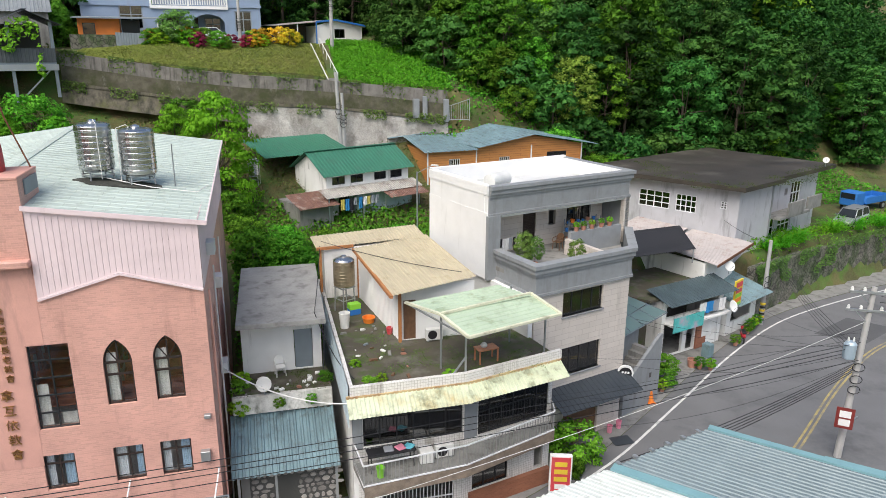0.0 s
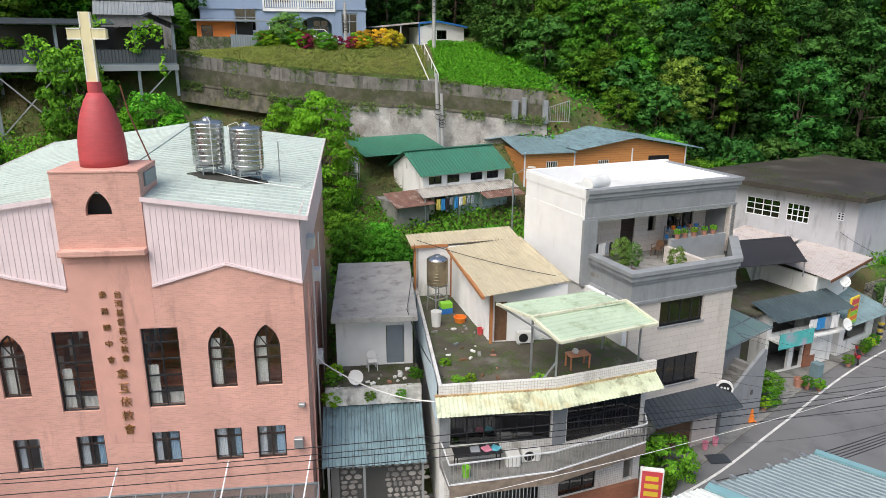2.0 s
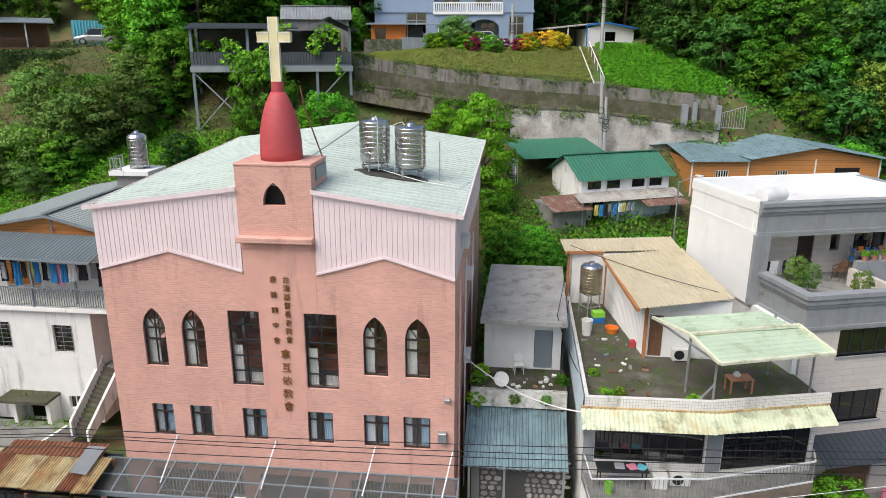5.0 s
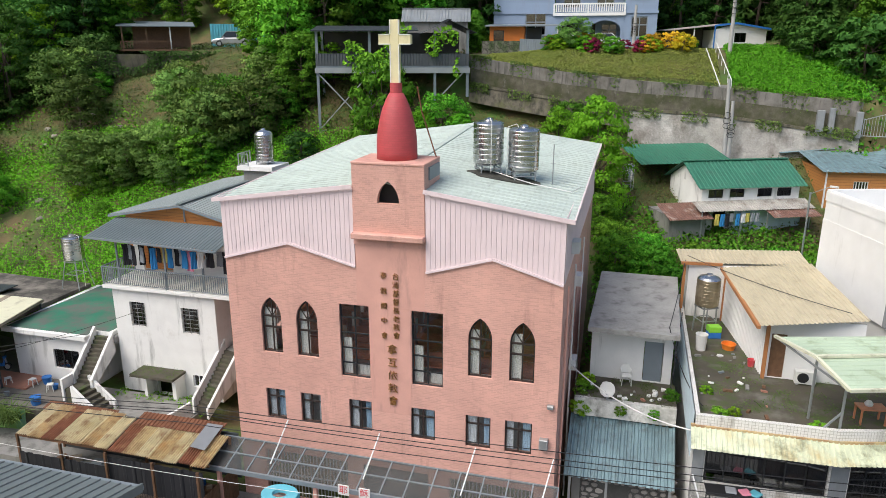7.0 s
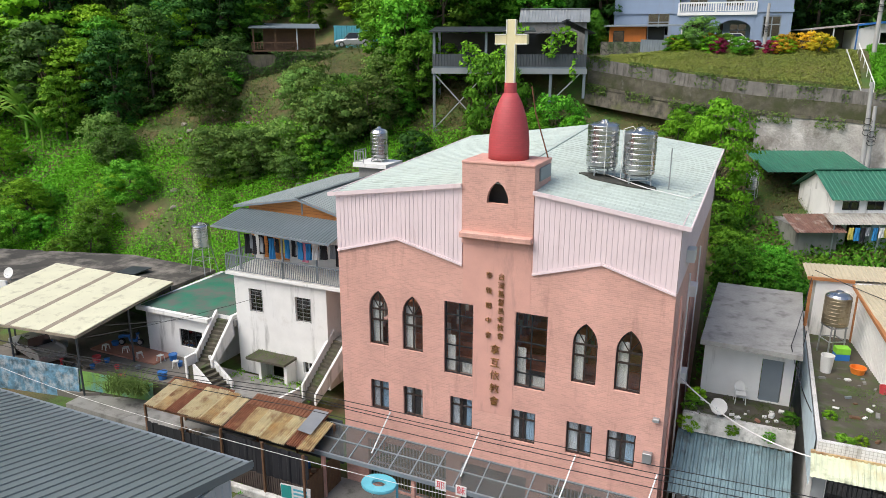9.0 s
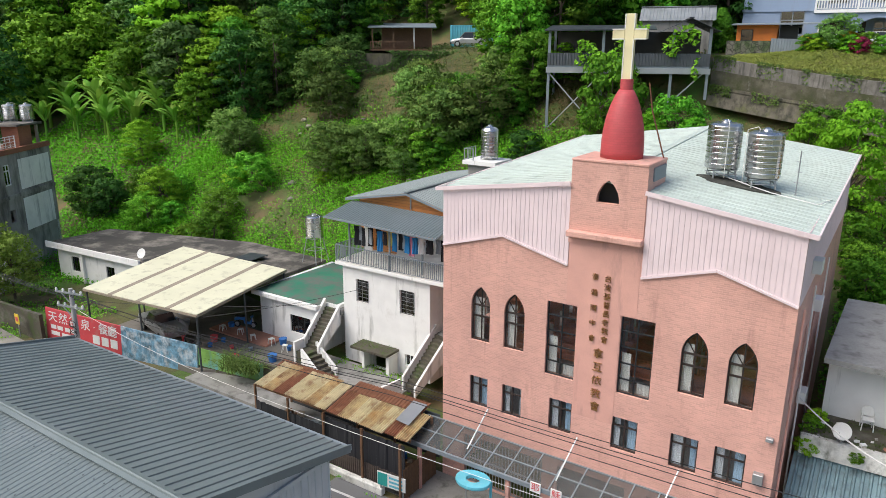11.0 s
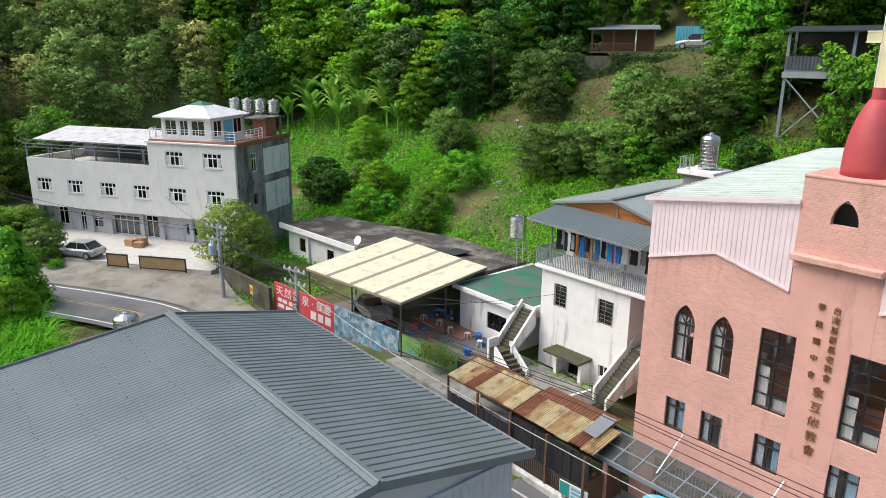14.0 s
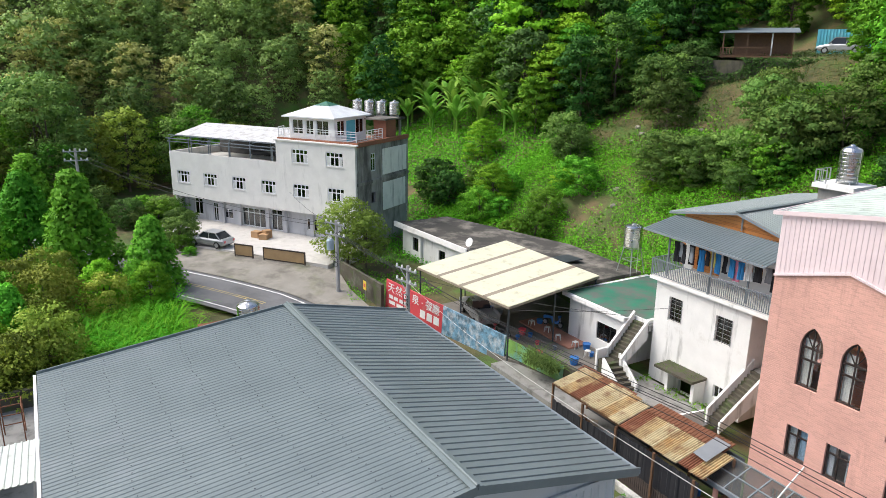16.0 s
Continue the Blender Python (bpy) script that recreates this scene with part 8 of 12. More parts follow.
for i in range(16):
    t = i / 15
    x, y, z = 6.7 - 0.75 * t, 62.4 + 7.6 * t, 16.75 + 2.95 * t
    part("step", box(bmesh.new(), x - 0.4, x + 0.4, y, y + 0.55, z - 0.4, z), CONCRETE, bank)
for dx, dz in ((-0.42, 0.35), (0.42, 0.8)):
    part("handrail", tube(bmesh.new(), [(6.7 + dx, 62.4, 16.75 + dz), (5.95 + dx, 70.0, 19.7 + dz)], 0.045, 6), PLASTIC_WHITE, bank)
    for i in range(6):
        t = i / 5
        x, y, z = 6.7 - 0.75 * t + dx, 62.4 + 7.6 * t, 16.75 + 2.95 * t
        part("baluster", tube(bmesh.new(), [(x, y, z - 0.2), (x, y, z + dz)], 0.03, 6), PLASTIC_WHITE, bank)
gate = thing("metal_gate", "grey metal gate between rendered pillars", "gate", pose(16.7, 60.9, 13.5, 0, 0, -12))
bm = bmesh.new()
bar(bm, (0, 0, 0.1), (1.8, 0, 0.1), 0.06), bar(bm, (0, 0, 1.3), (1.8, 0, 1.9), 0.06), bar(bm, (1.8, 0, 0), (1.8, 0, 1.95), 0.06), bar(bm, (0.05, 0, 0), (0.05, 0, 1.4), 0.06)
part("gate_frame", bm, GALV, gate)
for i in range(8):
    part("gate_bar", bar(bmesh.new(), (0.2 + 0.2 * i, 0, 0.1), (0.2 + 0.2 * i, 0, 1.36 + 0.065 * i), 0.03), GALV, gate)

# timber deck on steel legs
DECK_DARK = mat("dark_grey_sheet", (0.085, 0.095, 0.105), 0.5, 0.1, var=0.15)
dk = thing("hillside_deck", "steel-legged roofed deck over the slope", "deck", pose(-26.4, 56.0, 0, 0, 0, 19.6))
part("deck_floor", box(bmesh.new(), 0, 12.9, 0, 5.5, 18.35, 18.6), GREY_METAL, dk)
part("deck_beam", box(bmesh.new(), -0.1, 13.0, -0.15, -0.003, 18.0, 18.45), GALV, dk)
part("parapet", sheet(bmesh.new(), (0, -0.05, 18.6), (12.9, 0, 0), (0, 0, 1.0), 0.25, 0.03), DECK_DARK, dk, "dark grey ribbed parapet")
part("parapet", sheet(bmesh.new(), (0, 5.4, 18.6), (0, -5.4, 0), (0, 0, 1.0), 0.25, 0.03), DECK_DARK, dk)
for x, y, z in ((0.1, 0.1, 12.8), (4.5, 0.1, 12.6), (10.0, 0.1, 15.0), (12.8, 0.1, 16.0), (0.1, 5.3, 14.5), (6, 5.3, 16)):
    part("deck_post", bar(bmesh.new(), (x, y, z), (x, y, 21.5 if y < 1 else 21.6), 0.22), GREY_METAL, dk)
for p, q in (((0.1, 0.1, 13.3), (4.5, 0.1, 18.0)), ((4.5, 0.1, 13.3), (0.1, 0.1, 18.0)), ((0.1, 0.1, 13.2), (4.5, 0.1, 13.2)), ((10.0, 0.1, 15.6), (12.4, 0.1, 18.0))):
    part("brace", bar(bmesh.new(), p, q, 0.1), GALV, dk)
part("deck_roof", plate(bmesh.new(), [(-0.3, -0.6, 21.45), (8.6, -0.6, 21.5), (8.6, 6, 22.0), (-0.3, 6, 22.0)], 0.1), DARK_METAL, dk, "dark flat deck roof")
gable_roof(dk, 9.2, 13.2, -0.3, 6.0, 21.4, 22.3, DARK_METAL, 0.4, 0.03, 0.3, "y")
# dark sheet for the shade under the deck roof
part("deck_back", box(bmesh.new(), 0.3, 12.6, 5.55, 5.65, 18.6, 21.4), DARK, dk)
sh = thing("small_shed", "small shed with pale metal gable roof", "shed", pose(-22.0, 66.5, 19.0, 0, 0, 15))
part("body", box(bmesh.new(), 0, 6, 0, 4, 0, 3.6), CONCRETE, sh)
gable_roof(sh, 0, 6, 0, 4, 3.6, 4.7, GALV, 0.3, 0.03, 0.3, "x")

# blue-grey house on the upper terrace
bh = thing("blue_house", "blue-grey two-storey house with arched porch and balustrades", "house", pose(-15.2, 75.5, 19.9, 0, 0, 3.5))
part("wall", wall(bmesh.new(), pose(0, 0, 0), 6.2, 8, 0.25, [(3.3, 5.4, 1.4, 3.6), (3.3, 5.4, 5.0, 7.0)]), BLUE_GREY_WALL, bh)
part("wall", wall(bmesh.new(), pose(13.2, 0, 0), 3.2, 8, 0.25, [(0.7, 2.3, 1.2, 3.2), (0.7, 2.3, 4.9, 6.9)]), BLUE_GREY_WALL, bh)
part("wall", wall(bmesh.new(), pose(6.2, 2.2, 0), 7.0, 8, 0.25, [(0.6, 2.4, 0.1, 2.6), (3.2, 4.2, 0.1, 2.6), (4.8, 6.4, 1.0, 2.6), (0.8, 2.6, 4.2, 6.6), (4.2, 6.0, 4.2, 6.6)]), BLUE_GREY_WALL, bh)
part("wall", wall(bmesh.new(), pose(16.4, 0.25, 0, 0, 0, 90), 9, 8, 0.25), BLUE_GREY_WALL, bh)
part("wall", wall(bmesh.new(), pose(0, 9.2, 0, 0, 0, -90), 9, 8, 0.25), BLUE_GREY_WALL, bh)
for m_, w_, h_ in ((pose(3.3, 0, 1.4), 2.1, 2.2), (pose(3.3, 0, 5.0), 2.1, 2.0), (pose(13.9, 0, 1.2), 1.6, 2.0), (pose(13.9, 0, 4.9), 1.6, 2.0), (pose(11.0, 2.2, 1.0), 1.6, 1.6), (pose(7.0, 2.2, 4.2), 1.8, 2.4), (pose(10.4, 2.2, 4.2), 1.8, 2.4)):
    window(bh, m_, w_, h_, GREY_METAL, DARK_GLASS, 2, (0.6, 0.4), 0.1, 0.06, BLUE_GREY_WALL)
for m_ in (pose(6.8, 2.2, 0.1), pose(9.4, 2.2, 0.1)):
    part("door", box(bmesh.new(), 0, 1.0 if m_.translation.x > 8 else 1.8, 0.08, 0.14, 0, 2.5), BROWN_FRAME, bh).matrix_basis = m_
for i, x in enumerate((6.2, 9.5, 12.9)):
    part("column", box(bmesh.new(), x, x + 0.35, 0.0, 0.35, 0, 3.3), BLUE_GREY_WALL, bh)
for x0, x1 in ((6.55, 9.5), (9.85, 12.9)):
    bm = bmesh.new()
    n = 14
    for i in range(n):
        xa, xb = x0 + (x1 - x0) * i / n, x0 + (x1 - x0) * (i + 1) / n
        za, zb = [2.1 + 0.75 * math.sin(math.pi * ((x - x0) / (x1 - x0))) ** 0.6 for x in (xa, xb)]
        v = [bm.verts.new(p) for y in (0.02, 0.3) for p in ((xa, y, za), (xb, y, zb), (xb, y, 3.3), (xa, y, 3.3))]
        for q in ((0, 1, 2, 3), (5, 4, 7, 6), (1, 0, 4, 5)):
            bm.faces.new([v[k] for k in q])
    part("arch", bm, BLUE_GREY_WALL, bh, "blue-grey porch arch")
part("balcony_slab", box(bmesh.new(), 6.1, 13.3, -0.2, 2.19, 3.31, 3.6), WHITE, bh)
rail(bh, [(6.2, -0.1, 3.6), (9.6, -0.1, 3.6), (13.2, -0.1, 3.6)], 0.85, 0.22, WHITE, "balustrade", 0.05, 0.14)
for z in (3.5, 7.6):
    part("string_course", box(bmesh.new(), -0.1, 6.15, -0.12, -0.003, z, z + 0.25), BLUE_GREY_WALL, bh)
    part("string_course", box(bmesh.new(), 13.3, 16.5, -0.12, -0.003, z, z + 0.25), BLUE_GREY_WALL, bh)
part("roof", box(bmesh.new(), -0.4, 16.8, -0.6, 9.5, 8.0, 8.3), BLUE_GREY_WALL, bh)
pc = thing("orange_cabin", "orange garden cabin with flat grey canopy", "shed", pose(-14.6, 70.6, 19.6, 0, 0, 6))
part("wall", wall(bmesh.new(), pose(0, 0, 0.3), 3.4, 2.2, 0.15, [(0.4, 1.4, 0.8, 1.8)]), ORANGE_PAINT, pc)
part("body", box(bmesh.new(), 0, 3.4, 0.16, 2.6, 0.3, 2.5), ORANGE_PAINT, pc)
part("dark_bay", box(bmesh.new(), 3.5, 5.0, 1.5, 2.4, 0.3, 2.4), DARK_METAL, pc)
window(pc, pose(0.4, -0.06, 1.1), 1.0, 1.0, BLACK_FRAME, DARK_GLASS, 1, (1,), 0.06, 0.0)
part("canopy_roof", plate(bmesh.new(), [(-0.4, -0.9, 2.55), (7.4, -0.9, 2.55), (7.4, 3, 2.75), (-0.4, 3, 2.75)], 0.1), GREY_METAL, pc)
part("canopy_post", bar(bmesh.new(), (6.6, -0.7, -0.8), (6.6, -0.7, 2.5), 0.1), WHITE_FRAME, pc)
part("canopy_post", bar(bmesh.new(), (6.9, 2.6, -0.2), (6.9, 2.6, 2.6), 0.1), WHITE_FRAME, pc)
part("stone_base", box(bmesh.new(), -0.6, 3.0, -1.4, -0.01, -1.0, 1.1), bpy.data.materials["rough_retaining_stone"], pc)
part("metal_fence", sheet(bmesh.new(), (3.05, -1.5, -0.7), (3.7, -0.3, -0.1), (0, 0, 2.0), 0.22, 0.04), GREY_METAL, pc)
wh3 = thing("white_cottage", "white cottage with blue-edged shallow roof", "house", pose(3.6, 75.8, 19.8, 0, 0, 12))
shell(wh3, [(3.0, -0.6), (8.2, 0.2), (8.2, 6), (3.0, 6)], 0, 2.0, 0.2, WHITE, {0: [(2.0, 3.2, 0.8, 1.7)]})
window(wh3, pose(5.0, -0.3, 0.8, 0, 0, 8.7), 1.2, 0.9, BLACK_FRAME, DARK_GLASS, 2, (1,), 0.06, 0.06)
gable_fill(wh3, (3.0, -0.58), 8.7, 5.2, 2.0, 2.0, 0.5, 0.2, WHITE)
part("roof_slope", plate(bmesh.new(), [(-1.2, -0.9, 2.0), (5.0, -0.6, 2.62), (5.0, 6.4, 2.7), (-1.2, 6.4, 2.1)], 0.08), PALE_TIN, wh3)
part("roof_slope", plate(bmesh.new(), [(5.0, -0.6, 2.62), (8.9, 0.0, 2.0), (8.9, 6.4, 2.1), (5.0, 6.4, 2.7)], 0.08), WHITE, wh3)
part("roof_edge", bar(bmesh.new(), (2.9, -0.72, 2.36), (5.0, -0.68, 2.58), 0.06, 0.18), BLUE_PAINT, wh3)
part("roof_edge", bar(bmesh.new(), (5.0, -0.68, 2.58), (8.9, -0.08, 1.98), 0.06, 0.18), BLUE_PAINT, wh3)
part("corner_post", bar(bmesh.new(), (2.95, -0.66, 0), (2.95, -0.66, 2.3), 0.1), BLUE_PAINT, wh3)
for x in (-0.9, 1.0):
    part("porch_post", bar(bmesh.new(), (x, -0.6, 0), (x, -0.6, 2.1), 0.1), WHITE, wh3)
# shade at the back of the porch, put in as a dark sheet
part("porch_back", box(bmesh.new(), -0.9, 2.9, 3.0, 3.1, 0, 2.1), DARK, wh3)

# cabin, container and parked car in the clearing
cb = thing("timber_cabin", "brown timber cabin with shallow grey roof", "cabin", pose(-53.6, 66.0, 19.6, 0, 0, 36))
part("body", box(bmesh.new(), 1.2, 7.0, 1.6, 4.5, 0.3, 2.7), WOOD, cb)
part("roof", plate(bmesh.new(), [(-0.3, -0.4, 2.7), (7.6, -0.4, 2.7), (7.6, 5, 3.3), (-0.3, 5, 3.3)], 0.1), GREY_METAL, cb)
for x in (0.2, 2.6, 5.0, 7.0):
    part("post", bar(bmesh.new(), (x, 0, 0), (x, 0, 2.65), 0.14), WHITE_OLD if x == 5.0 else WOOD, cb)
rail(cb, [(0, -0.1, 0.3), (4.9, -0.1, 0.3)], 0.8, 0.3, WOOD, "porch_rail", 0.03, 0.08)
part("porch_floor", box(bmesh.new(), -0.2, 7.2, -0.2, 1.6, 0.1, 0.3), WOOD, cb)
ct = thing("container", "sky-blue shipping container among trees", "container", pose(-47.6, 73.6, 20.05, 0, 0, 32))
part("body", sheet(bmesh.new(), (0, 0, 0.1), (6.0, 0, 0), (0, 0, 2.5), 0.3, 0.05, 0.5), SKY_PAINT, ct)
part("shell", box(bmesh.new(), 0, 6, 0.01, 2.4, 0.1, 2.6), SKY_PAINT, ct)
window(ct, pose(4.6, -0.12, 1.1), 0.9, 0.9, WHITE_FRAME, DARK_GLASS, 2, (1,), 0.06, 0.0)
water_tank(pose(-24.2, 42.6, 12.5), 0.62, 1.75, 0.25, "tall stainless steel water tank with a railing", dome=0.3)
tp = thing("tank_platform", "pale platform carrying a water tank with a small railing", "platform", pose(-25.6, 41.3, 12.2))
part("platform", box(bmesh.new(), 0, 2.6, 0, 2.4, 0, 0.28), WHITE_OLD, tp)
rail(tp, [(0.1, 1.6, 0.28), (0.1, 0.1, 0.28), (0.8, 0.1, 0.28)], 0.8, 0.35, GALV, "platform_rail", 0.02)
part("platform_base", box(bmesh.new(), 0.3, 2.2, 0.3, 2.2, -8.5, -0.003), CONCRETE, tp)
water_tank(pose(-35.9, 37.1, 4.42), 0.66, 1.55, 1.95, "stainless steel water tank on a tall steel stand", dome=0.12, flare=1.75)


# mossy wall below the clearing
cw_ = thing("clearing_wall", "low mossy concrete wall below the clearing", "wall", kind="structure")
prev = (-54.5, 60.5)
for nxt in ((-49.0, 64.2), (-43.8, 67.6), (-38.5, 70.5)):
    part("wall_section", wall(bmesh.new(), pose(prev[0], prev[1], 17.4, 0, 0, math.degrees(math.atan2(nxt[1] - prev[1], nxt[0] - prev[0]))), math.dist(prev, nxt), 2.0, 0.4), OLD_WALL, cw_)
    prev = nxt
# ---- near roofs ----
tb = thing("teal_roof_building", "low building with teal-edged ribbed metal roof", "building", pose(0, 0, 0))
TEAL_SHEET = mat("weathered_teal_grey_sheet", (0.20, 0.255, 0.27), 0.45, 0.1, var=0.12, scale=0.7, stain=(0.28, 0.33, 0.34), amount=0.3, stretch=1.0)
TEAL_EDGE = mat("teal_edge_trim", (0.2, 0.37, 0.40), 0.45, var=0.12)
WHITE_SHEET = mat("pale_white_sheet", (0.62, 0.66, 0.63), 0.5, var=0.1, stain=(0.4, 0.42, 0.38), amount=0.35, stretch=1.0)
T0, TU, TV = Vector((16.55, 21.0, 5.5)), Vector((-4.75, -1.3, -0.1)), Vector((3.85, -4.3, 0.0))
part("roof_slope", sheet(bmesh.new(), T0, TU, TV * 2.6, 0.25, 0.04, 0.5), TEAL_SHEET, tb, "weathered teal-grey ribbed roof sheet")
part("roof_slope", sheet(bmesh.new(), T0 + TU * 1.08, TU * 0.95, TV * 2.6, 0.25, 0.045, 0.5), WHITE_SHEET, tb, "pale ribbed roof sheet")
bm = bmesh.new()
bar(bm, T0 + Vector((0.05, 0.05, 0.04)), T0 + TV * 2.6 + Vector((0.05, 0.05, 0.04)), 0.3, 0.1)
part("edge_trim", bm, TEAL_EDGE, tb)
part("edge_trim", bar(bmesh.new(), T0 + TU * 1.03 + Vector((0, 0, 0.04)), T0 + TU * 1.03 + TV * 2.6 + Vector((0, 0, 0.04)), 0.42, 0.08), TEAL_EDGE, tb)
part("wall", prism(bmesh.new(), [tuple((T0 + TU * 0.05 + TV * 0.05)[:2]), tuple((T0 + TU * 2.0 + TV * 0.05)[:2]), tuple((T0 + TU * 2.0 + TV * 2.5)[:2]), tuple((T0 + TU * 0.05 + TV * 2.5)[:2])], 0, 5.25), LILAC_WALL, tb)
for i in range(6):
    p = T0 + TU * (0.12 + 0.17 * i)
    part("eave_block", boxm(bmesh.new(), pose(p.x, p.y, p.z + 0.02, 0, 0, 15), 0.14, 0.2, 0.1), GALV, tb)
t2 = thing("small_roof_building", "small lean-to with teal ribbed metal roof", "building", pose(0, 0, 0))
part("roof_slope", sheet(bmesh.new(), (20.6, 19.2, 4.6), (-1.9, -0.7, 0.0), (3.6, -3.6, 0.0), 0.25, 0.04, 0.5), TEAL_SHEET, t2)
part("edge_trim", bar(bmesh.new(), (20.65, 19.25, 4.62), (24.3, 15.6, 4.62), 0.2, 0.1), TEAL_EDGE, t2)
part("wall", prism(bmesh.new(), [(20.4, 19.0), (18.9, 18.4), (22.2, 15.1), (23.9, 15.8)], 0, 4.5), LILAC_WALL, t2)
ob = thing("old_walled_roof", "old flat roof with a rust-brown parapet", "building", pose(0, 0, 0))
shell(ob, [(-41.2, 7.2), (-31.0, 9.5), (-31.0, 12.5), (-41.5, 13.5)], 0, 4.1, 0.3, RUST)
part("roof_slab", prism(bmesh.new(), [(-40.9, 7.6), (-31.3, 9.8), (-31.3, 12.2), (-41.1, 13.1)], 3.4, 3.6), CONCRETE, ob)
water_tank(pose(-37.2, 9.3, 3.6), 0.62, 1.5, 1.2, "stainless steel water tank on an old flat roof", dome=0.2)
wl = thing("walled_yard", "grey walled yard beside the metal-roofed building", "yard", pose(0, 0, 0))
part("wall", box(bmesh.new(), -40.2, -39.9, -12, 0.2, -3.5, 2.6), MOSSY, wl)
part("yard_floor", box(bmesh.new(), -39.9, -29.6, -12, 0.2, -3.4, 1.6), CONCRETE, wl)
ws = thing("white_roof_shed", "low shed with pale ribbed metal roof", "shed", pose(0, 0, 0))
part("roof_slope", sheet(bmesh.new(), (-33.0, -1.3, 3.2), (0, -6, 0), (5.2, 0, 0.9), 0.25, 0.04), WHITE_SHEET, ws)
part("wall", box(bmesh.new(), -32.6, -28.2, -7, -1.6, 0, 3.15), LILAC_WALL, ws)
rk = thing("rusty_frame", "rusty steel frame standing in a yard", "frame", pose(-37.3, -2.0, 1.6))
bm = bmesh.new()
for x in (0, 1.2):
    for y in (-0.9, 0):
        bar(bm, (x, y, 0), (x, y, 1.9), 0.05)
for z in (0.5, 1.0, 1.5, 1.88):
    bar(bm, (0, 0, z), (1.2, 0, z), 0.04)
    bar(bm, (0, -0.9, z), (0, 0, z), 0.04)
part("frame", bm, RUST, rk)


# ---- vehicles ----
def wheel(parent, x, y, r, w):
    m = pose(x, y, r, 90, 0, 0)
    bm = bmesh.new()
    bmesh.ops.create_cone(bm, cap_ends=True, segments=20, radius1=r, radius2=r, depth=w, matrix=m)
    ty = part("wheel", bm, RUBBER, parent)
    bm = bmesh.new()
    bmesh.ops.create_cone(bm, cap_ends=True, segments=16, radius1=r * 0.62, radius2=r * 0.62, depth=w + 0.02, matrix=m)
    part("rim", bm, GALV, ty)


def car(m, paint, label, suv=False, L=4.3):
    """A parked car along x: lofted body, glasshouse with panes, lamps, bumpers and four wheels."""
    t = thing("car", label, "car", m)
    W = 1.72
    hb, hr = (0.95, 1.62) if suv else (0.86, 1.42)
    secs = [(-L / 2, 0.45, hb - 0.12, 0.72), (-L / 2 + 0.12, 0.3, hb, 0.8), (-L / 2 + 0.9, 0.25, hb + 0.03, 0.86), (0, 0.25, hb + 0.02, 0.86), (L / 2 - 1.1, 0.25, hb, 0.86), (L / 2 - 0.25, 0.3, hb - 0.14, 0.8), (L / 2, 0.42, hb - 0.28, 0.7)]
    bm = bmesh.new()
    rings = []
    for x, z0, z1, hw in secs:
        prof = [(-hw * 0.92, z0), (-hw, z0 + 0.18), (-hw, z1 - 0.14), (-hw * 0.9, z1), (hw * 0.9, z1), (hw, z1 - 0.14), (hw, z0 + 0.18), (hw * 0.92, z0)]
        rings.append([bm.verts.new((x, y, z)) for y, z in prof])
    for a, b in zip(rings, rings[1:]):
        for k in range(8):
            bm.faces.new((a[k], b[k], b[(k + 1) % 8], a[(k + 1) % 8]))
    bm.faces.new(rings[0]), bm.faces.new(rings[-1][::-1])
    bmesh.ops.recalc_face_normals(bm, faces=bm.faces)
    part("body", bm, paint, t, smooth=False)
    x0, x1, x2, x3 = (-L / 2 + 0.1, -L / 2 + 0.35, 0.55, L / 2 - 1.05) if suv else (-L / 2 + 0.45, -L / 2 + 1.05, 0.35, L / 2 - 1.2)
    bm = bmesh.new()
    lo = [(x0, -0.76), (x3, -0.76), (x3, 0.76), (x0, 0.76)]
    hi = [(x1, -0.62), (x2, -0.62), (x2, 0.62), (x1, 0.62)]
    a = [bm.verts.new((x, y, hb)) for x, y in lo]
    b = [bm.verts.new((x, y, hr - 0.05)) for x, y in hi]
    for k in range(4):
        bm.faces.new((a[k], a[(k + 1) % 4], b[(k + 1) % 4], b[k]))
    part("glasshouse", bm, DARKWIN, t, "dark window glass")
    bm = bmesh.new()
    prism(bm, [(x1 - 0.05, -0.64), (x2 + 0.05, -0.64), (x2 + 0.05, 0.64), (x1 - 0.05, 0.64)], hr - 0.05, hr)
    for s in (-1, 1):
        for xa, xb in ((x0, x1), (x3, x2), ((x0 + x3) / 2, (x1 + x2) / 2)):
            bar(bm, (xa, s * 0.765, hb), (xb, s * 0.63, hr - 0.03), 0.06)
    part("roof", bm, paint, t)
    for s in (-1, 1):
        part("headlight", box(bmesh.new(), L / 2 - 0.14, L / 2 + 0.0, s * 0.5 - 0.17, s * 0.5 + 0.17, hb - 0.36, hb - 0.22), PLASTIC_WHITE, t)
        part("tail_light", box(bmesh.new(), -L / 2 - 0.01, -L / 2 + 0.1, s * 0.6 - 0.1, s * 0.6 + 0.1, hb - 0.3, hb - 0.1), RED_PAINT, t)
        part("mirror", box(bmesh.new(), x3 - 0.35, x3 - 0.2, s * 0.95 - 0.09, s * 0.95 + 0.09, hb, hb + 0.13), paint, t)
    part("bumper", box(bmesh.new(), L / 2 - 0.1, L / 2 + 0.04, -0.74, 0.74, 0.34, 0.5, 0.02), BLACK, t)
    for x in (-L / 2 + 0.8, L / 2 - 0.8):
        for y in (-0.78, 0.78):
            wheel(t, x, y, 0.33, 0.2)
    return t


DARKWIN = mat("dark_car_glass", (0.02, 0.024, 0.028), 0.08, var=0.05, bump=0.0)
SILVER = mat("silver_car_paint", (0.42, 0.43, 0.44), 0.3, 0.5, var=0.05, bump=0.0)
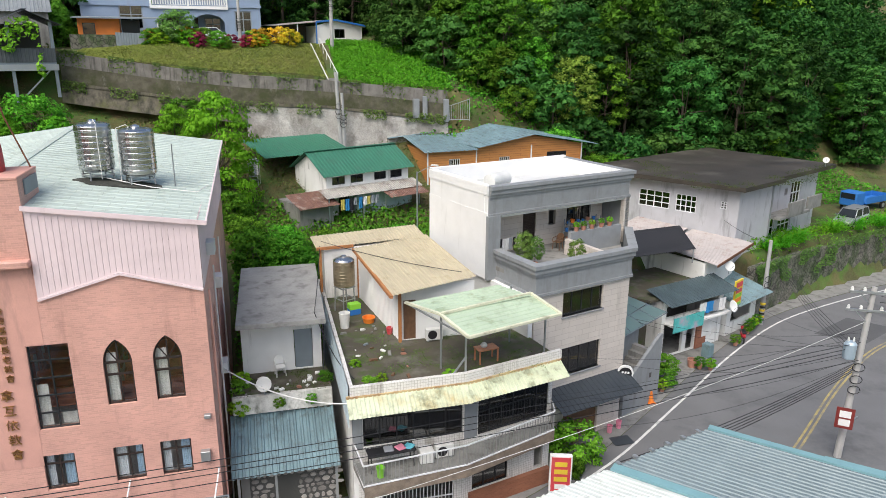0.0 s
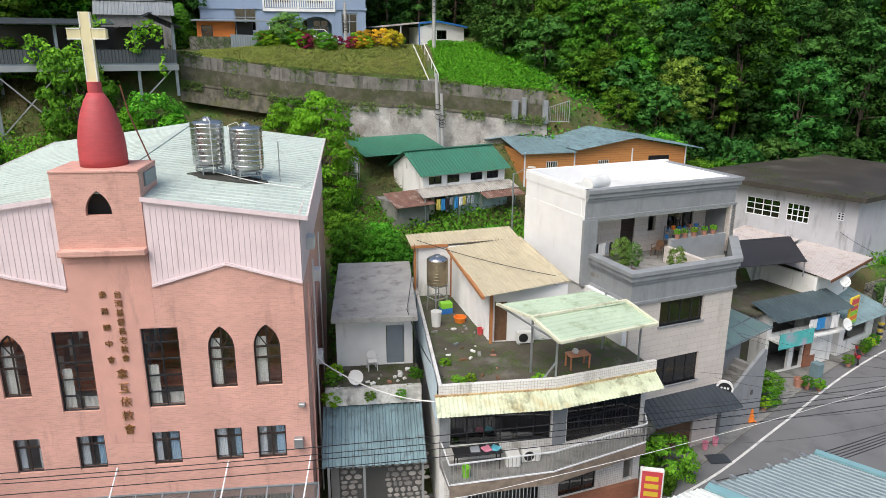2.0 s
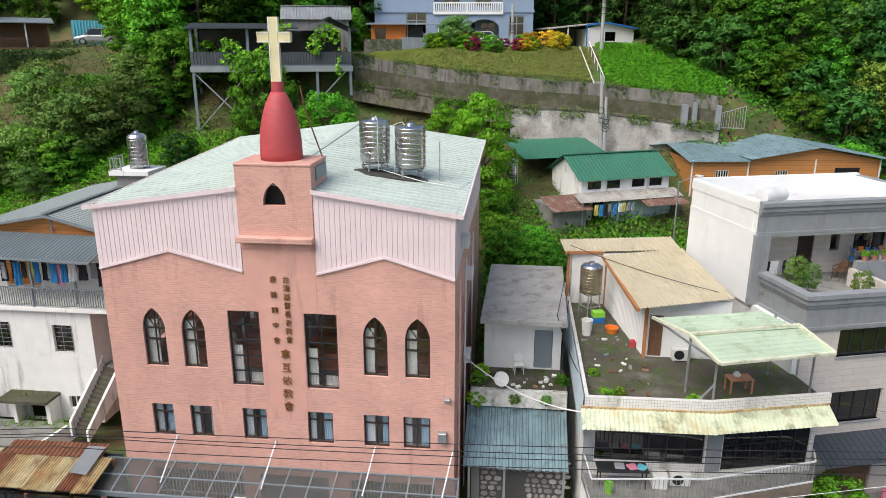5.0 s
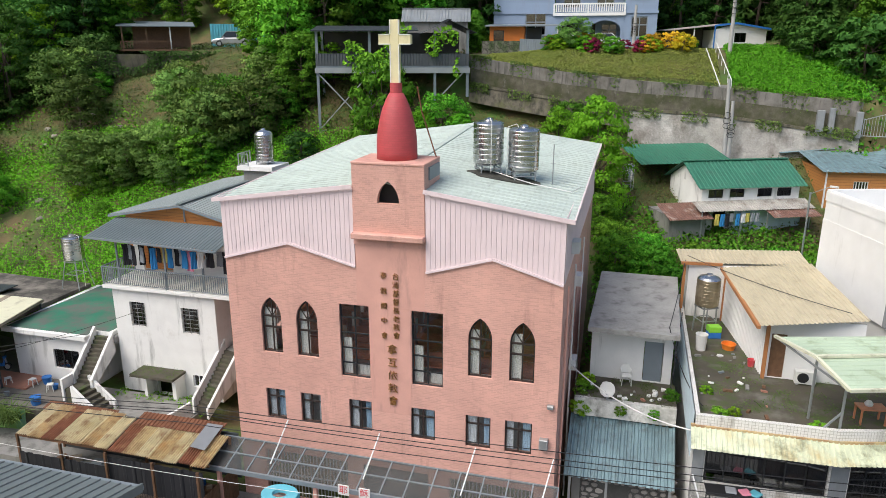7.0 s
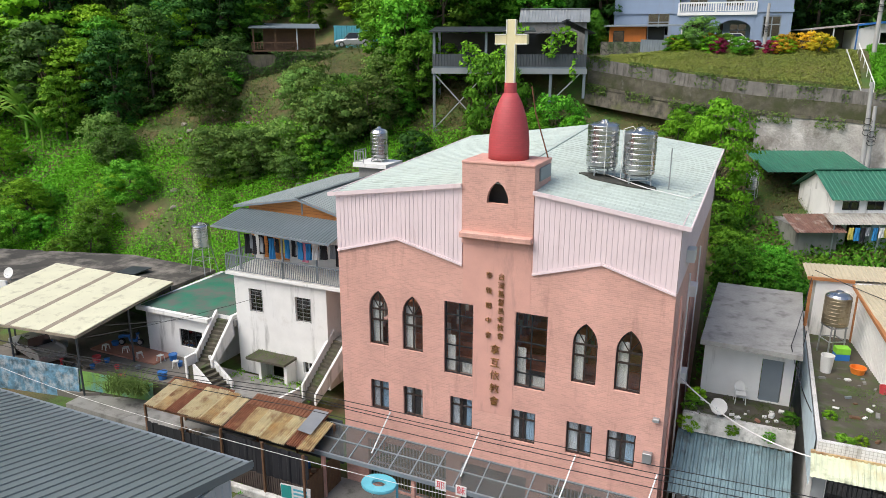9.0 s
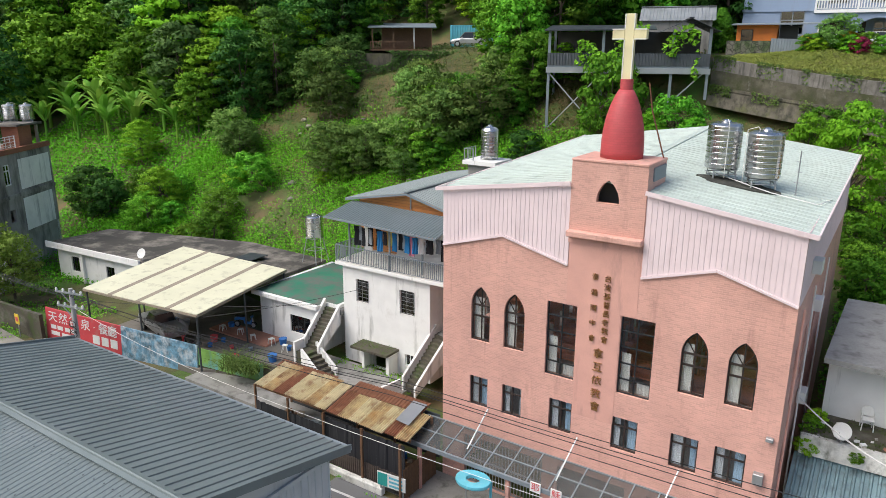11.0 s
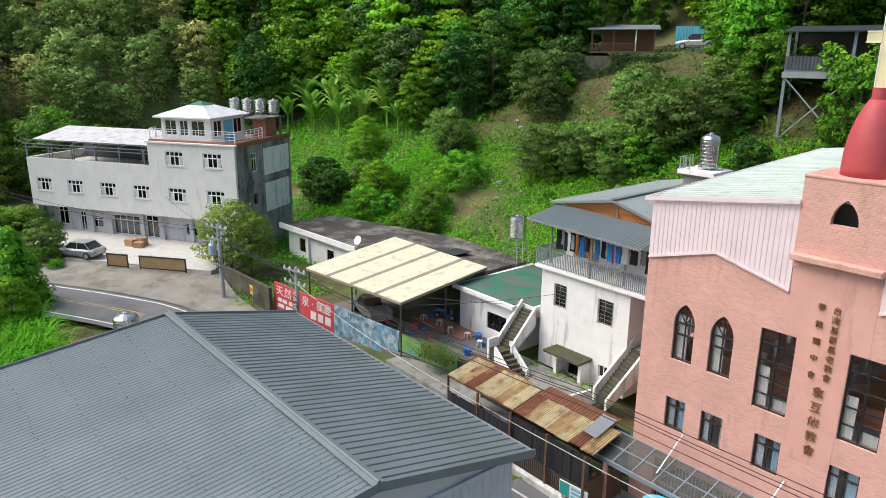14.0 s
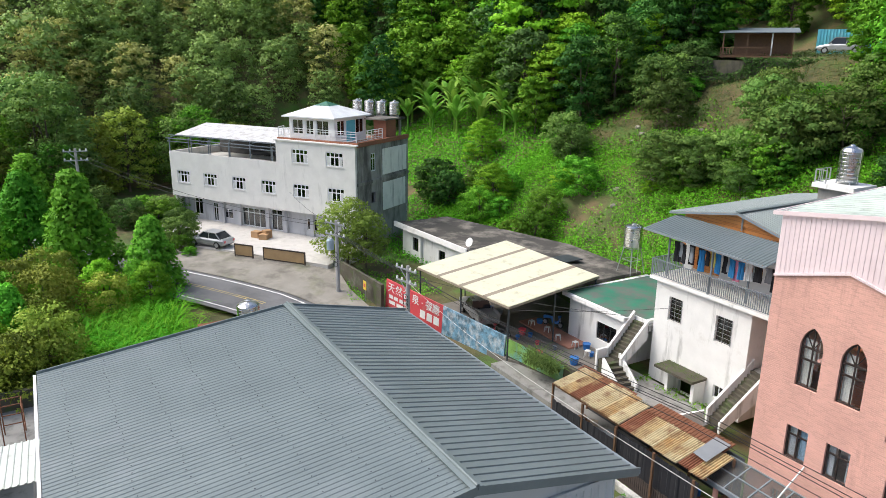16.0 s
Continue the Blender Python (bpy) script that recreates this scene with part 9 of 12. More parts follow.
GREYCAR = mat("grey_car_paint", (0.14, 0.16, 0.17), 0.3, 0.4, var=0.05, bump=0.0)
WHITECAR = mat("white_car_paint", (0.7, 0.71, 0.72), 0.3, 0.0, var=0.03, bump=0.0)
BLUECAR = mat("pale_blue_car_paint", (0.4, 0.5, 0.58), 0.3, 0.2, var=0.03, bump=0.0)
car(pose(52.0, 50.6, 4.35, 0, 0, 205), SILVER, "silver off-road car parked on the upper terrace", True, 4.4)
car(pose(-65.6, 13.3, 2.32, 0, 0, 215), SILVER, "silver-grey car parked on the guest house forecourt")
car(pose(-43.6, 71.6, 20.15, 0, 0, 205), SILVER, "silver estate car parked among the trees", True, 4.3)
car(pose(-3.4, 73.2, 20.05, 0, 0, 5), WHITECAR, "white car parked before the blue house")
car(pose(-8.0, 73.0, 20.0, 0, 0, 185), WHITECAR, "white car parked before the blue house")
car(pose(24.6, 20.5, 0.03, 0, 0, 130), BLUECAR, "pale blue car parked beside the street pole")
tk = thing("flatbed_truck", "blue flatbed truck parked on the upper terrace", "truck", pose(58.0, 55.6, 4.4, 0, 0, 195))
part("bed", box(bmesh.new(), -3.4, 0.8, -0.95, 0.95, 0.75, 0.9), BLUE_PAINT, tk)
for y0, y1 in ((-0.98, -0.93), (0.93, 0.98)):
    part("side_board", box(bmesh.new(), -3.4, 0.8, y0, y1, 0.9, 1.4), BLUE_PAINT, tk)
part("tail_board", box(bmesh.new(), -3.46, -3.41, -0.95, 0.95, 0.85, 1.4), BLUE_PAINT, tk)
part("cab", box(bmesh.new(), 0.9, 2.4, -0.85, 0.85, 0.6, 2.0, 0.1), BLUE_PAINT, tk)
part("windscreen", box(bmesh.new(), 2.39, 2.42, -0.7, 0.7, 1.3, 1.85), DARKWIN, tk)
for x in (-2.4, 1.6):
    for y in (-0.8, 0.8):
        wheel(tk, x, y, 0.36, 0.22)
pk = thing("pickup", "silver-grey pickup parked under the carport", "pickup", pose(-40.6, 26.9, 1.03, 0, 0, 165))
part("body", box(bmesh.new(), -2.4, 2.4, -0.82, 0.82, 0.45, 0.95, 0.05), SILVER, pk)
bm = bmesh.new()
prism(bm, [(-0.5, -0.75), (1.0, -0.75), (1.0, 0.75), (-0.5, 0.75)], 0.95, 1.0)
a = [bm.verts.new(p) for p in ((-0.5, -0.72, 0.97), (1.1, -0.72, 0.97), (1.1, 0.72, 0.97), (-0.5, 0.72, 0.97))]
b = [bm.verts.new(p) for p in ((-0.4, -0.6, 1.55), (0.55, -0.6, 1.55), (0.55, 0.6, 1.55), (-0.4, 0.6, 1.55))]
for k in range(4):
    bm.faces.new((a[k], a[(k + 1) % 4], b[(k + 1) % 4], b[k]))
part("cab_glass", bm, DARKWIN, pk)
part("cab_roof", box(bmesh.new(), -0.45, 0.6, -0.63, 0.63, 1.55, 1.61, 0.02), SILVER, pk)
for y0, y1 in ((-0.82, -0.76), (0.76, 0.82)):
    part("bed_side", box(bmesh.new(), -2.4, -0.55, y0, y1, 0.95, 1.2), SILVER, pk)
for x in (-1.5, 1.5):
    for y in (-0.75, 0.75):
        wheel(pk, x, y, 0.34, 0.2)


def scooter(m, paint, label):
    t = thing("scooter", label, "scooter", m, "scooters")
    bm = bmesh.new()
    tube(bm, [(-0.75, 0, 0.55), (-0.4, 0, 0.72), (0.0, 0, 0.68), (0.05, 0, 0.36), (0.45, 0, 0.36), (0.55, 0, 0.9)], [0.1, 0.17, 0.16, 0.13, 0.13, 0.13], 8)
    part("body", bm, paint, t)
    part("seat", box(bmesh.new(), -0.7, 0.02, -0.14, 0.14, 0.78, 0.88, 0.03), BLACK, t)
    part("handlebar", tube(bmesh.new(), [(0.5, -0.34, 1.02), (0.55, 0, 0.95), (0.5, 0.34, 1.02)], 0.025, 6), BLACK, t)
    for x in (-0.6, 0.65):
        wheel(t, x, 0, 0.24, 0.1)
    part("fork", tube(bmesh.new(), [(0.55, 0, 0.85), (0.66, 0, 0.28)], 0.05, 6), GALV, t)


RED_SCOOT = mat("red_scooter_paint", (0.45, 0.03, 0.04), 0.3, var=0.05)
scooter(pose(32.2, 38.7, 0.07, 0, 0, 60), RED_SCOOT, "dark red scooter parked at the kerb")
scooter(pose(-37.0, 25.6, 1.03, 0, 0, 120), RED_SCOOT, "red scooter parked under the carport")
scooter(pose(-36.2, 26.0, 1.03, 0, 0, 110), GREYCAR, "dark scooter parked under the carport")
scooter(pose(-36.6, 30.6, 1.12, 0, 0, 20), BLUE_PAINT, "blue scooter parked beside the white annex")


# ---- poles and cables ----
def insulator(parent, p):
    part("insulator", lathe(bmesh.new(), [(0.03, 0), (0.09, 0.02), (0.05, 0.08), (0.08, 0.1), (0.04, 0.2)], 10, p), PLASTIC_WHITE, parent)


CONC_POLE = mat("pale_concrete_pole", (0.42, 0.41, 0.40), 0.8, var=0.12, stain=(0.25, 0.24, 0.23), amount=0.35)


def utility_pole(x, y, z, h, label, arms=2, yaw=0, transformer=False, lean=(0, 0), stripes=False):
    t = thing("utility_pole", label, "utility pole", pose(x, y, z, 0, 0, yaw))
    part("shaft", tube(bmesh.new(), [(0, 0, -0.3), (lean[0], lean[1], h)], [0.19, 0.12], 12), CONC_POLE, t)
    for i in range(arms):
        zz = h - 0.25 - 0.9 * i
        k = zz / h
        part("crossarm", bar(bmesh.new(), (lean[0] * k - 1.1, lean[1] * k - 0.15, zz), (lean[0] * k + 1.1, lean[1] * k - 0.15, zz), 0.1), GALV, t)
        for s in (-1.0, -0.45, 0.45, 1.0):
            insulator(t, (lean[0] * k + s, lean[1] * k - 0.15, zz + 0.05))
        part("arm_brace", bar(bmesh.new(), (lean[0] * k - 0.7, lean[1] * k - 0.15, zz), (lean[0] * k, lean[1] * k - 0.1, zz - 0.7), 0.05), GALV, t)
    if transformer:
        k = 0.6
        tx, ty = lean[0] * k - 0.55, lean[1] * k - 0.2
        tr = part("transformer", lathe(bmesh.new(), [(0.27, h * k), (0.29, h * k + 0.05), (0.29, h * k + 0.75), (0.2, h * k + 0.88)], 18, (tx, ty, 0)), BLUECAR, t, "pale blue transformer can")
        for a in (-0.12, 0.12):
            part("bushing", lathe(bmesh.new(), [(0.03, h * k + 0.86), (0.06, h * k + 0.93), (0.03, h * k + 1.1)], 8, (tx + a, ty, 0)), PLASTIC_WHITE, tr)
    for zz in (h * 0.55, h * 0.48, h * 0.42):
        k = zz / h
        part("cable_coil", tube(bmesh.new(), [(lean[0] * k + 0.28 * math.cos(a), lean[1] * k - 0.22, zz + 0.22 * math.sin(a)) for a in [i * 0.6 for i in range(11)]], 0.025, 5), BLACK, t)
    if stripes:
        for i in range(6):
            zz = 0.3 + 0.25 * i
            part("stripe", lathe(bmesh.new(), [(0.2, zz), (0.2, zz + 0.125)], 12), YELLOW_PAINT if i % 2 else BLACK, t)
    return t


utility_pole(27.5, 25.0, 0, 9.0, "pale concrete utility pole with transformer and cables", 2, -28, True, (0.5, 0.6))
utility_pole(35.6, 41.1, 0.05, 6.4, "concrete pole with yellow and black stripes at the bend", 0, 0, False, (0.2, 0.3), True)
utility_pole(-49.9, 19.6, 1.3, 6.0, "concrete utility pole with crossarms beside the lot", 2, 20, True)
utility_pole(-41.3, 21.4, 0.7, 5.0, "concrete utility pole with crossarms by the red signboard", 2, 12, False)
utility_pole(6.9, 59.9, 11.6, 6.2, "pale concrete pole below the old terrace wall", 0, 0, False, (-0.25, 0))
utility_pole(7.2, 59.9, 11.6, 4.5, "pale concrete pole below the old terrace wall", 0, 0, False, (-0.1, 0))
utility_pole(7.5, 69.6, 19.4, 9.0, "tall concrete utility pole on the upper terrace", 1, 0)
utility_pole(-0.9, 72.6, 19.8, 4.2, "slim concrete pole in the garden", 0, 0)
utility_pole(-78.0, 3.5, 1.6, 8.8, "concrete utility pole by the western street", 2, 80)


def cable(a, b, sag, r, label, material=BLACK, n=16):
    a, b = Vector(a), Vector(b)
    pts = [a.lerp(b, i / n) - Vector((0, 0, sag * 4 * (i / n) * (1 - i / n))) for i in range(n + 1)]
    return solo("cable", tube(bmesh.new(), pts, r, 5), material, label, "cable", "overhead cables")


PR = (28.0, 25.5)
for dy, z0, z1, sag in ((0.0, 8.2, 6.6, 0.4), (0.15, 7.9, 6.3, 0.5), (0.3, 7.6, 6.1, 0.6), (-0.1, 7.3, 5.9, 0.45)):
    cable((PR[0], PR[1] + dy - 0.3, z0 - 2.0), (-16.0, 20.6 + dy, z1 + 0.4), sag, 0.016, "black overhead cable along the street")
    cable((-16.0, 20.6 + dy, z1 + 0.4), (-41.3, 21.3 + dy, 5.3), sag * 0.7, 0.016, "black overhead cable along the street")
    cable((-41.3, 21.3 + dy, 5.2), (-49.9, 19.5 + dy, 6.4), 0.2, 0.016, "black overhead cable along the street")
cable((28.0, 25.3, 7.2), (3.5, 20.5, 5.1), 0.35, 0.011, "pale overhead cable over the street", PLASTIC_WHITE)
cable((3.5, 20.5, 5.1), (-25.2, 20.5, 3.9), 0.4, 0.011, "pale overhead cable over the street", PLASTIC_WHITE)
cable((-25.2, 20.5, 3.9), (-41.3, 21.3, 4.6), 0.3, 0.011, "pale overhead cable over the street", PLASTIC_WHITE)
for k in range(5):
    cable((28.0, 25.4, 5.0 - 0.12 * k), (12.3, 20.2, 5.2 - 0.18 * k), 0.3, 0.018, "black cable bundle to the roofs")
    cable((28.0, 25.4, 5.2 + 0.2 * k), (36.0, 41.2, 5.2 + 0.2 * k), 0.6, 0.014, "black overhead cable to the bend")
for k in range(3):
    cable((28.4, 25.0, 8.6 - 0.3 * k), (52, 20, 7 - 0.3 * k), 0.5, 0.016, "black overhead cable along the street")
cable((-33.8, 24.6, 4.4), (-25.9, 31.0, 6.0), 0.2, 0.014, "thin cable to the white house")
cable((-41.3, 21.4, 5.0), (-29.0, 30.0, 4.6), 0.3, 0.014, "thin cable to the white house")
cable((-49.9, 19.6, 6.9), (-64.0, 20.5, 7.0), 0.4, 0.014, "thin cable to the guest house")
cable((-49.9, 19.6, 6.7), (-78.0, 3.5, 9.6), 1.0, 0.016, "black overhead cable along the western street")
cable((-49.9, 19.4, 7.0), (-78.0, 3.3, 10.2), 1.0, 0.016, "black overhead cable along the western street")
cable((35.8, 41.4, 6.2), (34.3, 45.0, 7.2), 0.2, 0.014, "thin cable to the grey block")
cable((2.6, 31.5, 8.6), (2.2, 29.3, 5.1), -0.1, 0.02, "black cable over the slab roof")
for k, (p, z) in enumerate((((19.0, 31.0, 6.0), 6.6), ((12.6, 27.2, 6.3), 6.3), ((20.5, 33.2, 4.8), 6.0), ((25.0, 36.6, 4.3), 5.8), ((31.0, 39.2, 4.2), 6.2), ((17.5, 30.2, 4.0), 5.5), ((14.0, 28.6, 3.3), 5.2), ((3.4, 25.0, 6.0), 6.8), ((12.5, 25.8, 3.4), 5.0))):
    cable((28.0, 25.4, z), p, 0.5 + 0.06 * k, 0.007, "thin black service cable over the street")
cable((2.9, 36.6, 9.6), (2.0, 30.0, 8.4), 0.3, 0.02, "black cable over the slab roof")
cable((2.0, 30.0, 8.4), (3.2, 26.0, 6.9), 0.5, 0.02, "black cable over the slab roof")
cable((3.0, 36.8, 9.8), (9.0, 30.2, 9.7), 0.15, 0.018, "black cable over the beige roof")
cable((-2.1, 29.0, 6.6), (3.0, 25.2, 6.2), 0.5, 0.03, "pale cable sagging between the houses", PLASTIC_WHITE)
bm = prism(bmesh.new(), [(40.5, 36.2), (44.8, 38.0), (43.0, 40.6), (38.2, 38.6)], 0.022, 0.0245)
solo("road_patch", bm, mat("dark_asphalt_patch", (0.10, 0.10, 0.102), 0.85, var=0.15), "darker asphalt patch on the street", "road", kind="structure")

# ---- street furniture and clutter ----
cone = thing("traffic_cone", "orange traffic cone by the passage wall", "traffic cone", pose(21.2, 32.3, 0.07))
part("cone", lathe(bmesh.new(), [(0.19, 0.03), (0.05, 0.72)], 20), ORANGE_PAINT, cone)
part("base", box(bmesh.new(), -0.24, 0.24, -0.24, 0.24, 0, 0.04, 0.01), ORANGE_PAINT, cone)
rs = thing("standing_sign", "red and yellow lettered standing sign by the street", "sign", pose(12.3, 25.2, 0.1, 0, 0, -18))
part("cabinet", box(bmesh.new(), -0.5, 0.5, -0.12, 0.12, 0.4, 2.3, 0.02), SIGN_WHITE, rs)
part("face", box(bmesh.new(), -0.43, 0.43, -0.135, -0.122, 0.48, 2.22), RED_PAINT, rs)
for i, (w, mm_) in enumerate(((0.5, SIGN_WHITE), (0.6, YELLOW_PAINT), (0.6, YELLOW_PAINT), (0.55, YELLOW_PAINT))):
    part("sign_bar", box(bmesh.new(), -w / 2, w / 2, -0.148, -0.136, 0.62 + 0.38 * i, 0.85 + 0.38 * i), mm_, rs)
part("foot", box(bmesh.new(), -0.1, 0.1, -0.1, 0.1, 0, 0.4), DARK_METAL, rs)
ps = thing("pole_sign", "dark red sign fixed to the street pole", "sign", pose(27.0, 24.5, 2.0, 0, 0, -40))
part("panel", box(bmesh.new(), -0.4, 0.4, -0.03, 0.03, 0, 1.1), mat("dark_red_sign", (0.2, 0.03, 0.025), 0.5), ps)
for i in range(2):
    part("sign_bar", box(bmesh.new(), -0.25, 0.25, -0.045, -0.032, 0.15 + 0.45 * i, 0.5 + 0.45 * i), SIGN_WHITE, ps)
part("bracket", bar(bmesh.new(), (0.3, 0.03, 0.5), (0.6, 0.55, 0.5), 0.05), GALV, ps)
rd = thing("round_sign", "round black and white projecting shop sign", "sign", pose(18.2, 30.3, 3.1, 0, 0, -25))
bm = bmesh.new()
bmesh.ops.create_cone(bm, cap_ends=True, segments=28, radius1=0.42, radius2=0.42, depth=0.16, matrix=pose(0, 0, 0.2, 90, 0, 0))
part("drum", bm, SIGN_WHITE, rd)
bm = bmesh.new()
bmesh.ops.create_cone(bm, cap_ends=True, segments=28, radius1=0.33, radius2=0.33, depth=0.18, matrix=pose(0, 0, 0.2, 90, 0, 0))
part("face", bm, BLACK, rd)
for i in range(3):
    part("sign_bar", box(bmesh.new(), -0.2 + 0.15 * i, -0.1 + 0.15 * i, -0.1, -0.092, 0.18, 0.3), SIGN_WHITE, rd)
part("bracket", bar(bmesh.new(), (0, 0.08, 0.2), (-0.1, 0.5, 0.2), 0.05), GALV, rd)
plant_spots = [(26.6, 35.5), (27.2, 35.2), (31.2, 38.1), (33.4, 39.7), (34.0, 40.2), (34.6, 40.6), (35.2, 41.0), (22.6, 33.4)]


def potted(m, s, leaf_kind, label, group):
    t = thing("potted_plant", label, "potted plant", m, group)
    part("pot", lathe(bmesh.new(), [(0.13 * s, 0), (0.19 * s, 0.3 * s), (0.21 * s, 0.3 * s), (0.2 * s, 0.33 * s), (0.16 * s, 0.3 * s)], 14), TERRACOTTA, t)
    part("stem", tube(bmesh.new(), [(0, 0, 0.28 * s), (0.02, 0, 0.7 * s)], 0.015, 5), BARK, t)
    return t


def dish(m, r, label):
    t = thing("satellite_dish", label, "satellite dish", m, "satellite dishes")
    bm = bmesh.new()
    rings = []
    for i in range(6):
        rr = r * i / 5
        rings.append([bm.verts.new((rr * math.cos(a), -0.22 * rr * rr / r, rr * math.sin(a))) for a in [k * math.pi / 10 for k in range(20)]] if i else [bm.verts.new((0, 0, 0))])
    for k in range(20):
        bm.faces.new((rings[0][0], rings[1][k], rings[1][(k + 1) % 20]))
    for u, v in zip(rings[1:], rings[2:]):
        for k in range(20):
            bm.faces.new((u[k], v[k], v[(k + 1) % 20], u[(k + 1) % 20]))
    d = part("reflector", bm, PLASTIC_WHITE, t, smooth=True)
    md = d.modifiers.new("solid", "SOLIDIFY")
    md.thickness = 0.02
    d.matrix_basis = pose(0, 0, 0.55, -25, 0, 0)
    part("mast", tube(bmesh.new(), [(0, 0.02, 0), (0, 0.02, 0.5)], 0.03, 6), GALV, t)
    part("feed_arm", tube(bmesh.new(), [(0, -0.1, 0.35), (0, -0.55, 0.75)], 0.015, 5), GALV, t)


dish(pose(-0.4, 28.35, 5.36, 0, 0, -10), 0.33, "white satellite dish on the small terrace")
dish(pose(30.2, 37.6, 2.7, 0, 0, 20), 0.4, "white satellite dish on the shop front")
dish(pose(31.6, 40.2, 4.6, 0, 0, -10), 0.36, "white satellite dish beside the tin roof")
dish(pose(47.5, 49.8, 10.05, 0, 0, -40), 0.26, "white satellite dish on the grey block roof")
dish(pose(-46.7, 29.85, 4.45, 0, 0, 10), 0.38, "white satellite dish on the low restaurant roof")


def plastic_chair(m, material, label, group):
    t = thing("plastic_chair", label, "chair", m, group)
    part("seat", box(bmesh.new(), -0.22, 0.22, -0.2, 0.22, 0.42, 0.46, 0.015), material, t)
    bm = bmesh.new()
    prev = None
    for i in range(9):
        a = math.pi * i / 8
        x = -0.23 * math.cos(a)
        z = 0.62 + 0.25 * math.sin(a)
        y = 0.22 + 0.05 * math.sin(a)
        row = [bm.verts.new((x, y, 0.46)), bm.verts.new((x, y + 0.06, z)), bm.verts.new((x, y + 0.03, 0.46)), bm.verts.new((x, y + 0.09, z))]
        if prev:
            bm.faces.new((prev[0], row[0], row[1], prev[1]))
            bm.faces.new((prev[2], prev[3], row[3], row[2]))
            bm.faces.new((prev[1], row[1], row[3], prev[3]))
        prev = row
    part("backrest", bm, material, t)
    for x in (-0.19, 0.19):
        for y in (-0.17, 0.2):
            part("leg", tube(bmesh.new(), [(x * 1.12, y * 1.12, 0), (x, y, 0.43)], 0.022, 6), material, t)
        part("armrest", tube(bmesh.new(), [(x * 1.2, -0.18, 0.44), (x * 1.2, -0.16, 0.64), (x * 1.2, 0.22, 0.66)], 0.02, 6), material, t)


plastic_chair(pose(0.35, 30.2, 5.36, 0, 0, 10), PLASTIC_WHITE, "white plastic armchair on the small terrace", "")
for i in range(5):
    plastic_chair(pose(-35.5 + 0.7 * (i % 3), 32.4 + 0.8 * (i // 3), 1.1, 0, 0, 70 * i), WOOD if i % 2 else PLASTIC_WHITE, "chair under the carport near the annex", "restaurant chairs")


def air_unit(m, label):
    t = thing("air_conditioner", label, "air conditioner", m, "outdoor air units")
    part("casing", box(bmesh.new(), -0.4, 0.4, -0.15, 0.15, 0.05, 0.6, 0.015), PLASTIC_WHITE, t)
    bm = bmesh.new()
    bmesh.ops.create_cone(bm, cap_ends=True, segments=22, radius1=0.22, radius2=0.22, depth=0.03, matrix=pose(-0.1, -0.15, 0.33, 90, 0, 0))
    part("fan_grille", bm, BLACK, t)
    for x in (-0.3, 0.3):
        part("foot", box(bmesh.new(), x - 0.04, x + 0.04, -0.16, 0.16, 0, 0.05), GALV, t)


air_unit(pose(7.5, 29.65, 6.6, 0, 0, 0), "white air-conditioner unit on the roof terrace")
air_unit(pose(6.8, 25.1, 3.26, 0, 0, 3), "white air-conditioner unit on the long balcony")
tt = thing("wooden_table", "small red-brown wooden table on the roof terrace", "table", pose(9.2, 26.9, 6.6, 0, 0, 10))
part("tabletop", box(bmesh.new(), -0.5, 0.5, -0.3, 0.3, 0.6, 0.65, 0.01), PEW_WOOD, tt)
for x in (-0.44, 0.44):
    for y in (-0.25, 0.25):
        part("leg", box(bmesh.new(), x - 0.03, x + 0.03, y - 0.03, y + 0.03, 0, 0.6), PEW_WOOD, tt)
solo("plastic_bag", lathe(bmesh.new(), [(0.12, 0), (0.16, 0.08), (0.1, 0.18), (0.03, 0.22)], 10), PLASTIC_WHITE, "white plastic bag on a wooden table", "bag", m=pose(9.1, 26.95, 7.25))


def tub(m, r, h, material, label, name="bucket", category="bucket"):
    t = solo(name, lathe(bmesh.new(), [(r * 0.8, 0), (r, h), (r * 1.05, h), (r * 1.05, h + 0.03), (r * 0.93, h + 0.03), (r * 0.85, h * 0.3)], 18), material, label, category, m=m)
    return t


tub(pose(3.6, 32.2, 6.6), 0.27, 0.75, PLASTIC_WHITE, "tall white plastic barrel on the roof terrace", "barrel", "barrel")
tub(pose(4.85, 32.6, 6.6), 0.32, 0.25, ORANGE_PAINT, "orange plastic basin on the roof terrace", "basin", "basin")
tub(pose(5.6, 30.9, 6.6), 0.16, 0.3, RED_PAINT, "small red stool on the roof terrace", "stool", "stool")
for i, mm_ in enumerate((GREEN_PAINT, BLUE_PAINT)):
    solo("crate", box(bmesh.new(), -0.3, 0.3, -0.22, 0.22, 0, 0.3, 0.02), mm_, ("green", "blue")[i] + " plastic crate under the tank stand", "crate", "terrace crates", m=pose(4.3, 33.9, 6.9 - 0.3 * i, 0, 0, 15))
tub(pose(3.95, 24.3, 3.26), 0.17, 0.42, GREEN_PAINT, "lime green bucket on the long balcony")
bk = thing("balcony_bench", "black mesh table heaped with washing on the balcony", "table", pose(4.5, 24.9, 3.26, 0, 0, 4))
part("tabletop", box(bmesh.new(), -1.0, 1.0, -0.35, 0.35, 0.75, 0.8, 0.01), BLACK, bk)
for x in (-0.9, 0.9):
    for y in (-0.28, 0.28):
        part("leg", bar(bmesh.new(), (x, y, 0), (x, y, 0.75), 0.04), BLACK, bk)
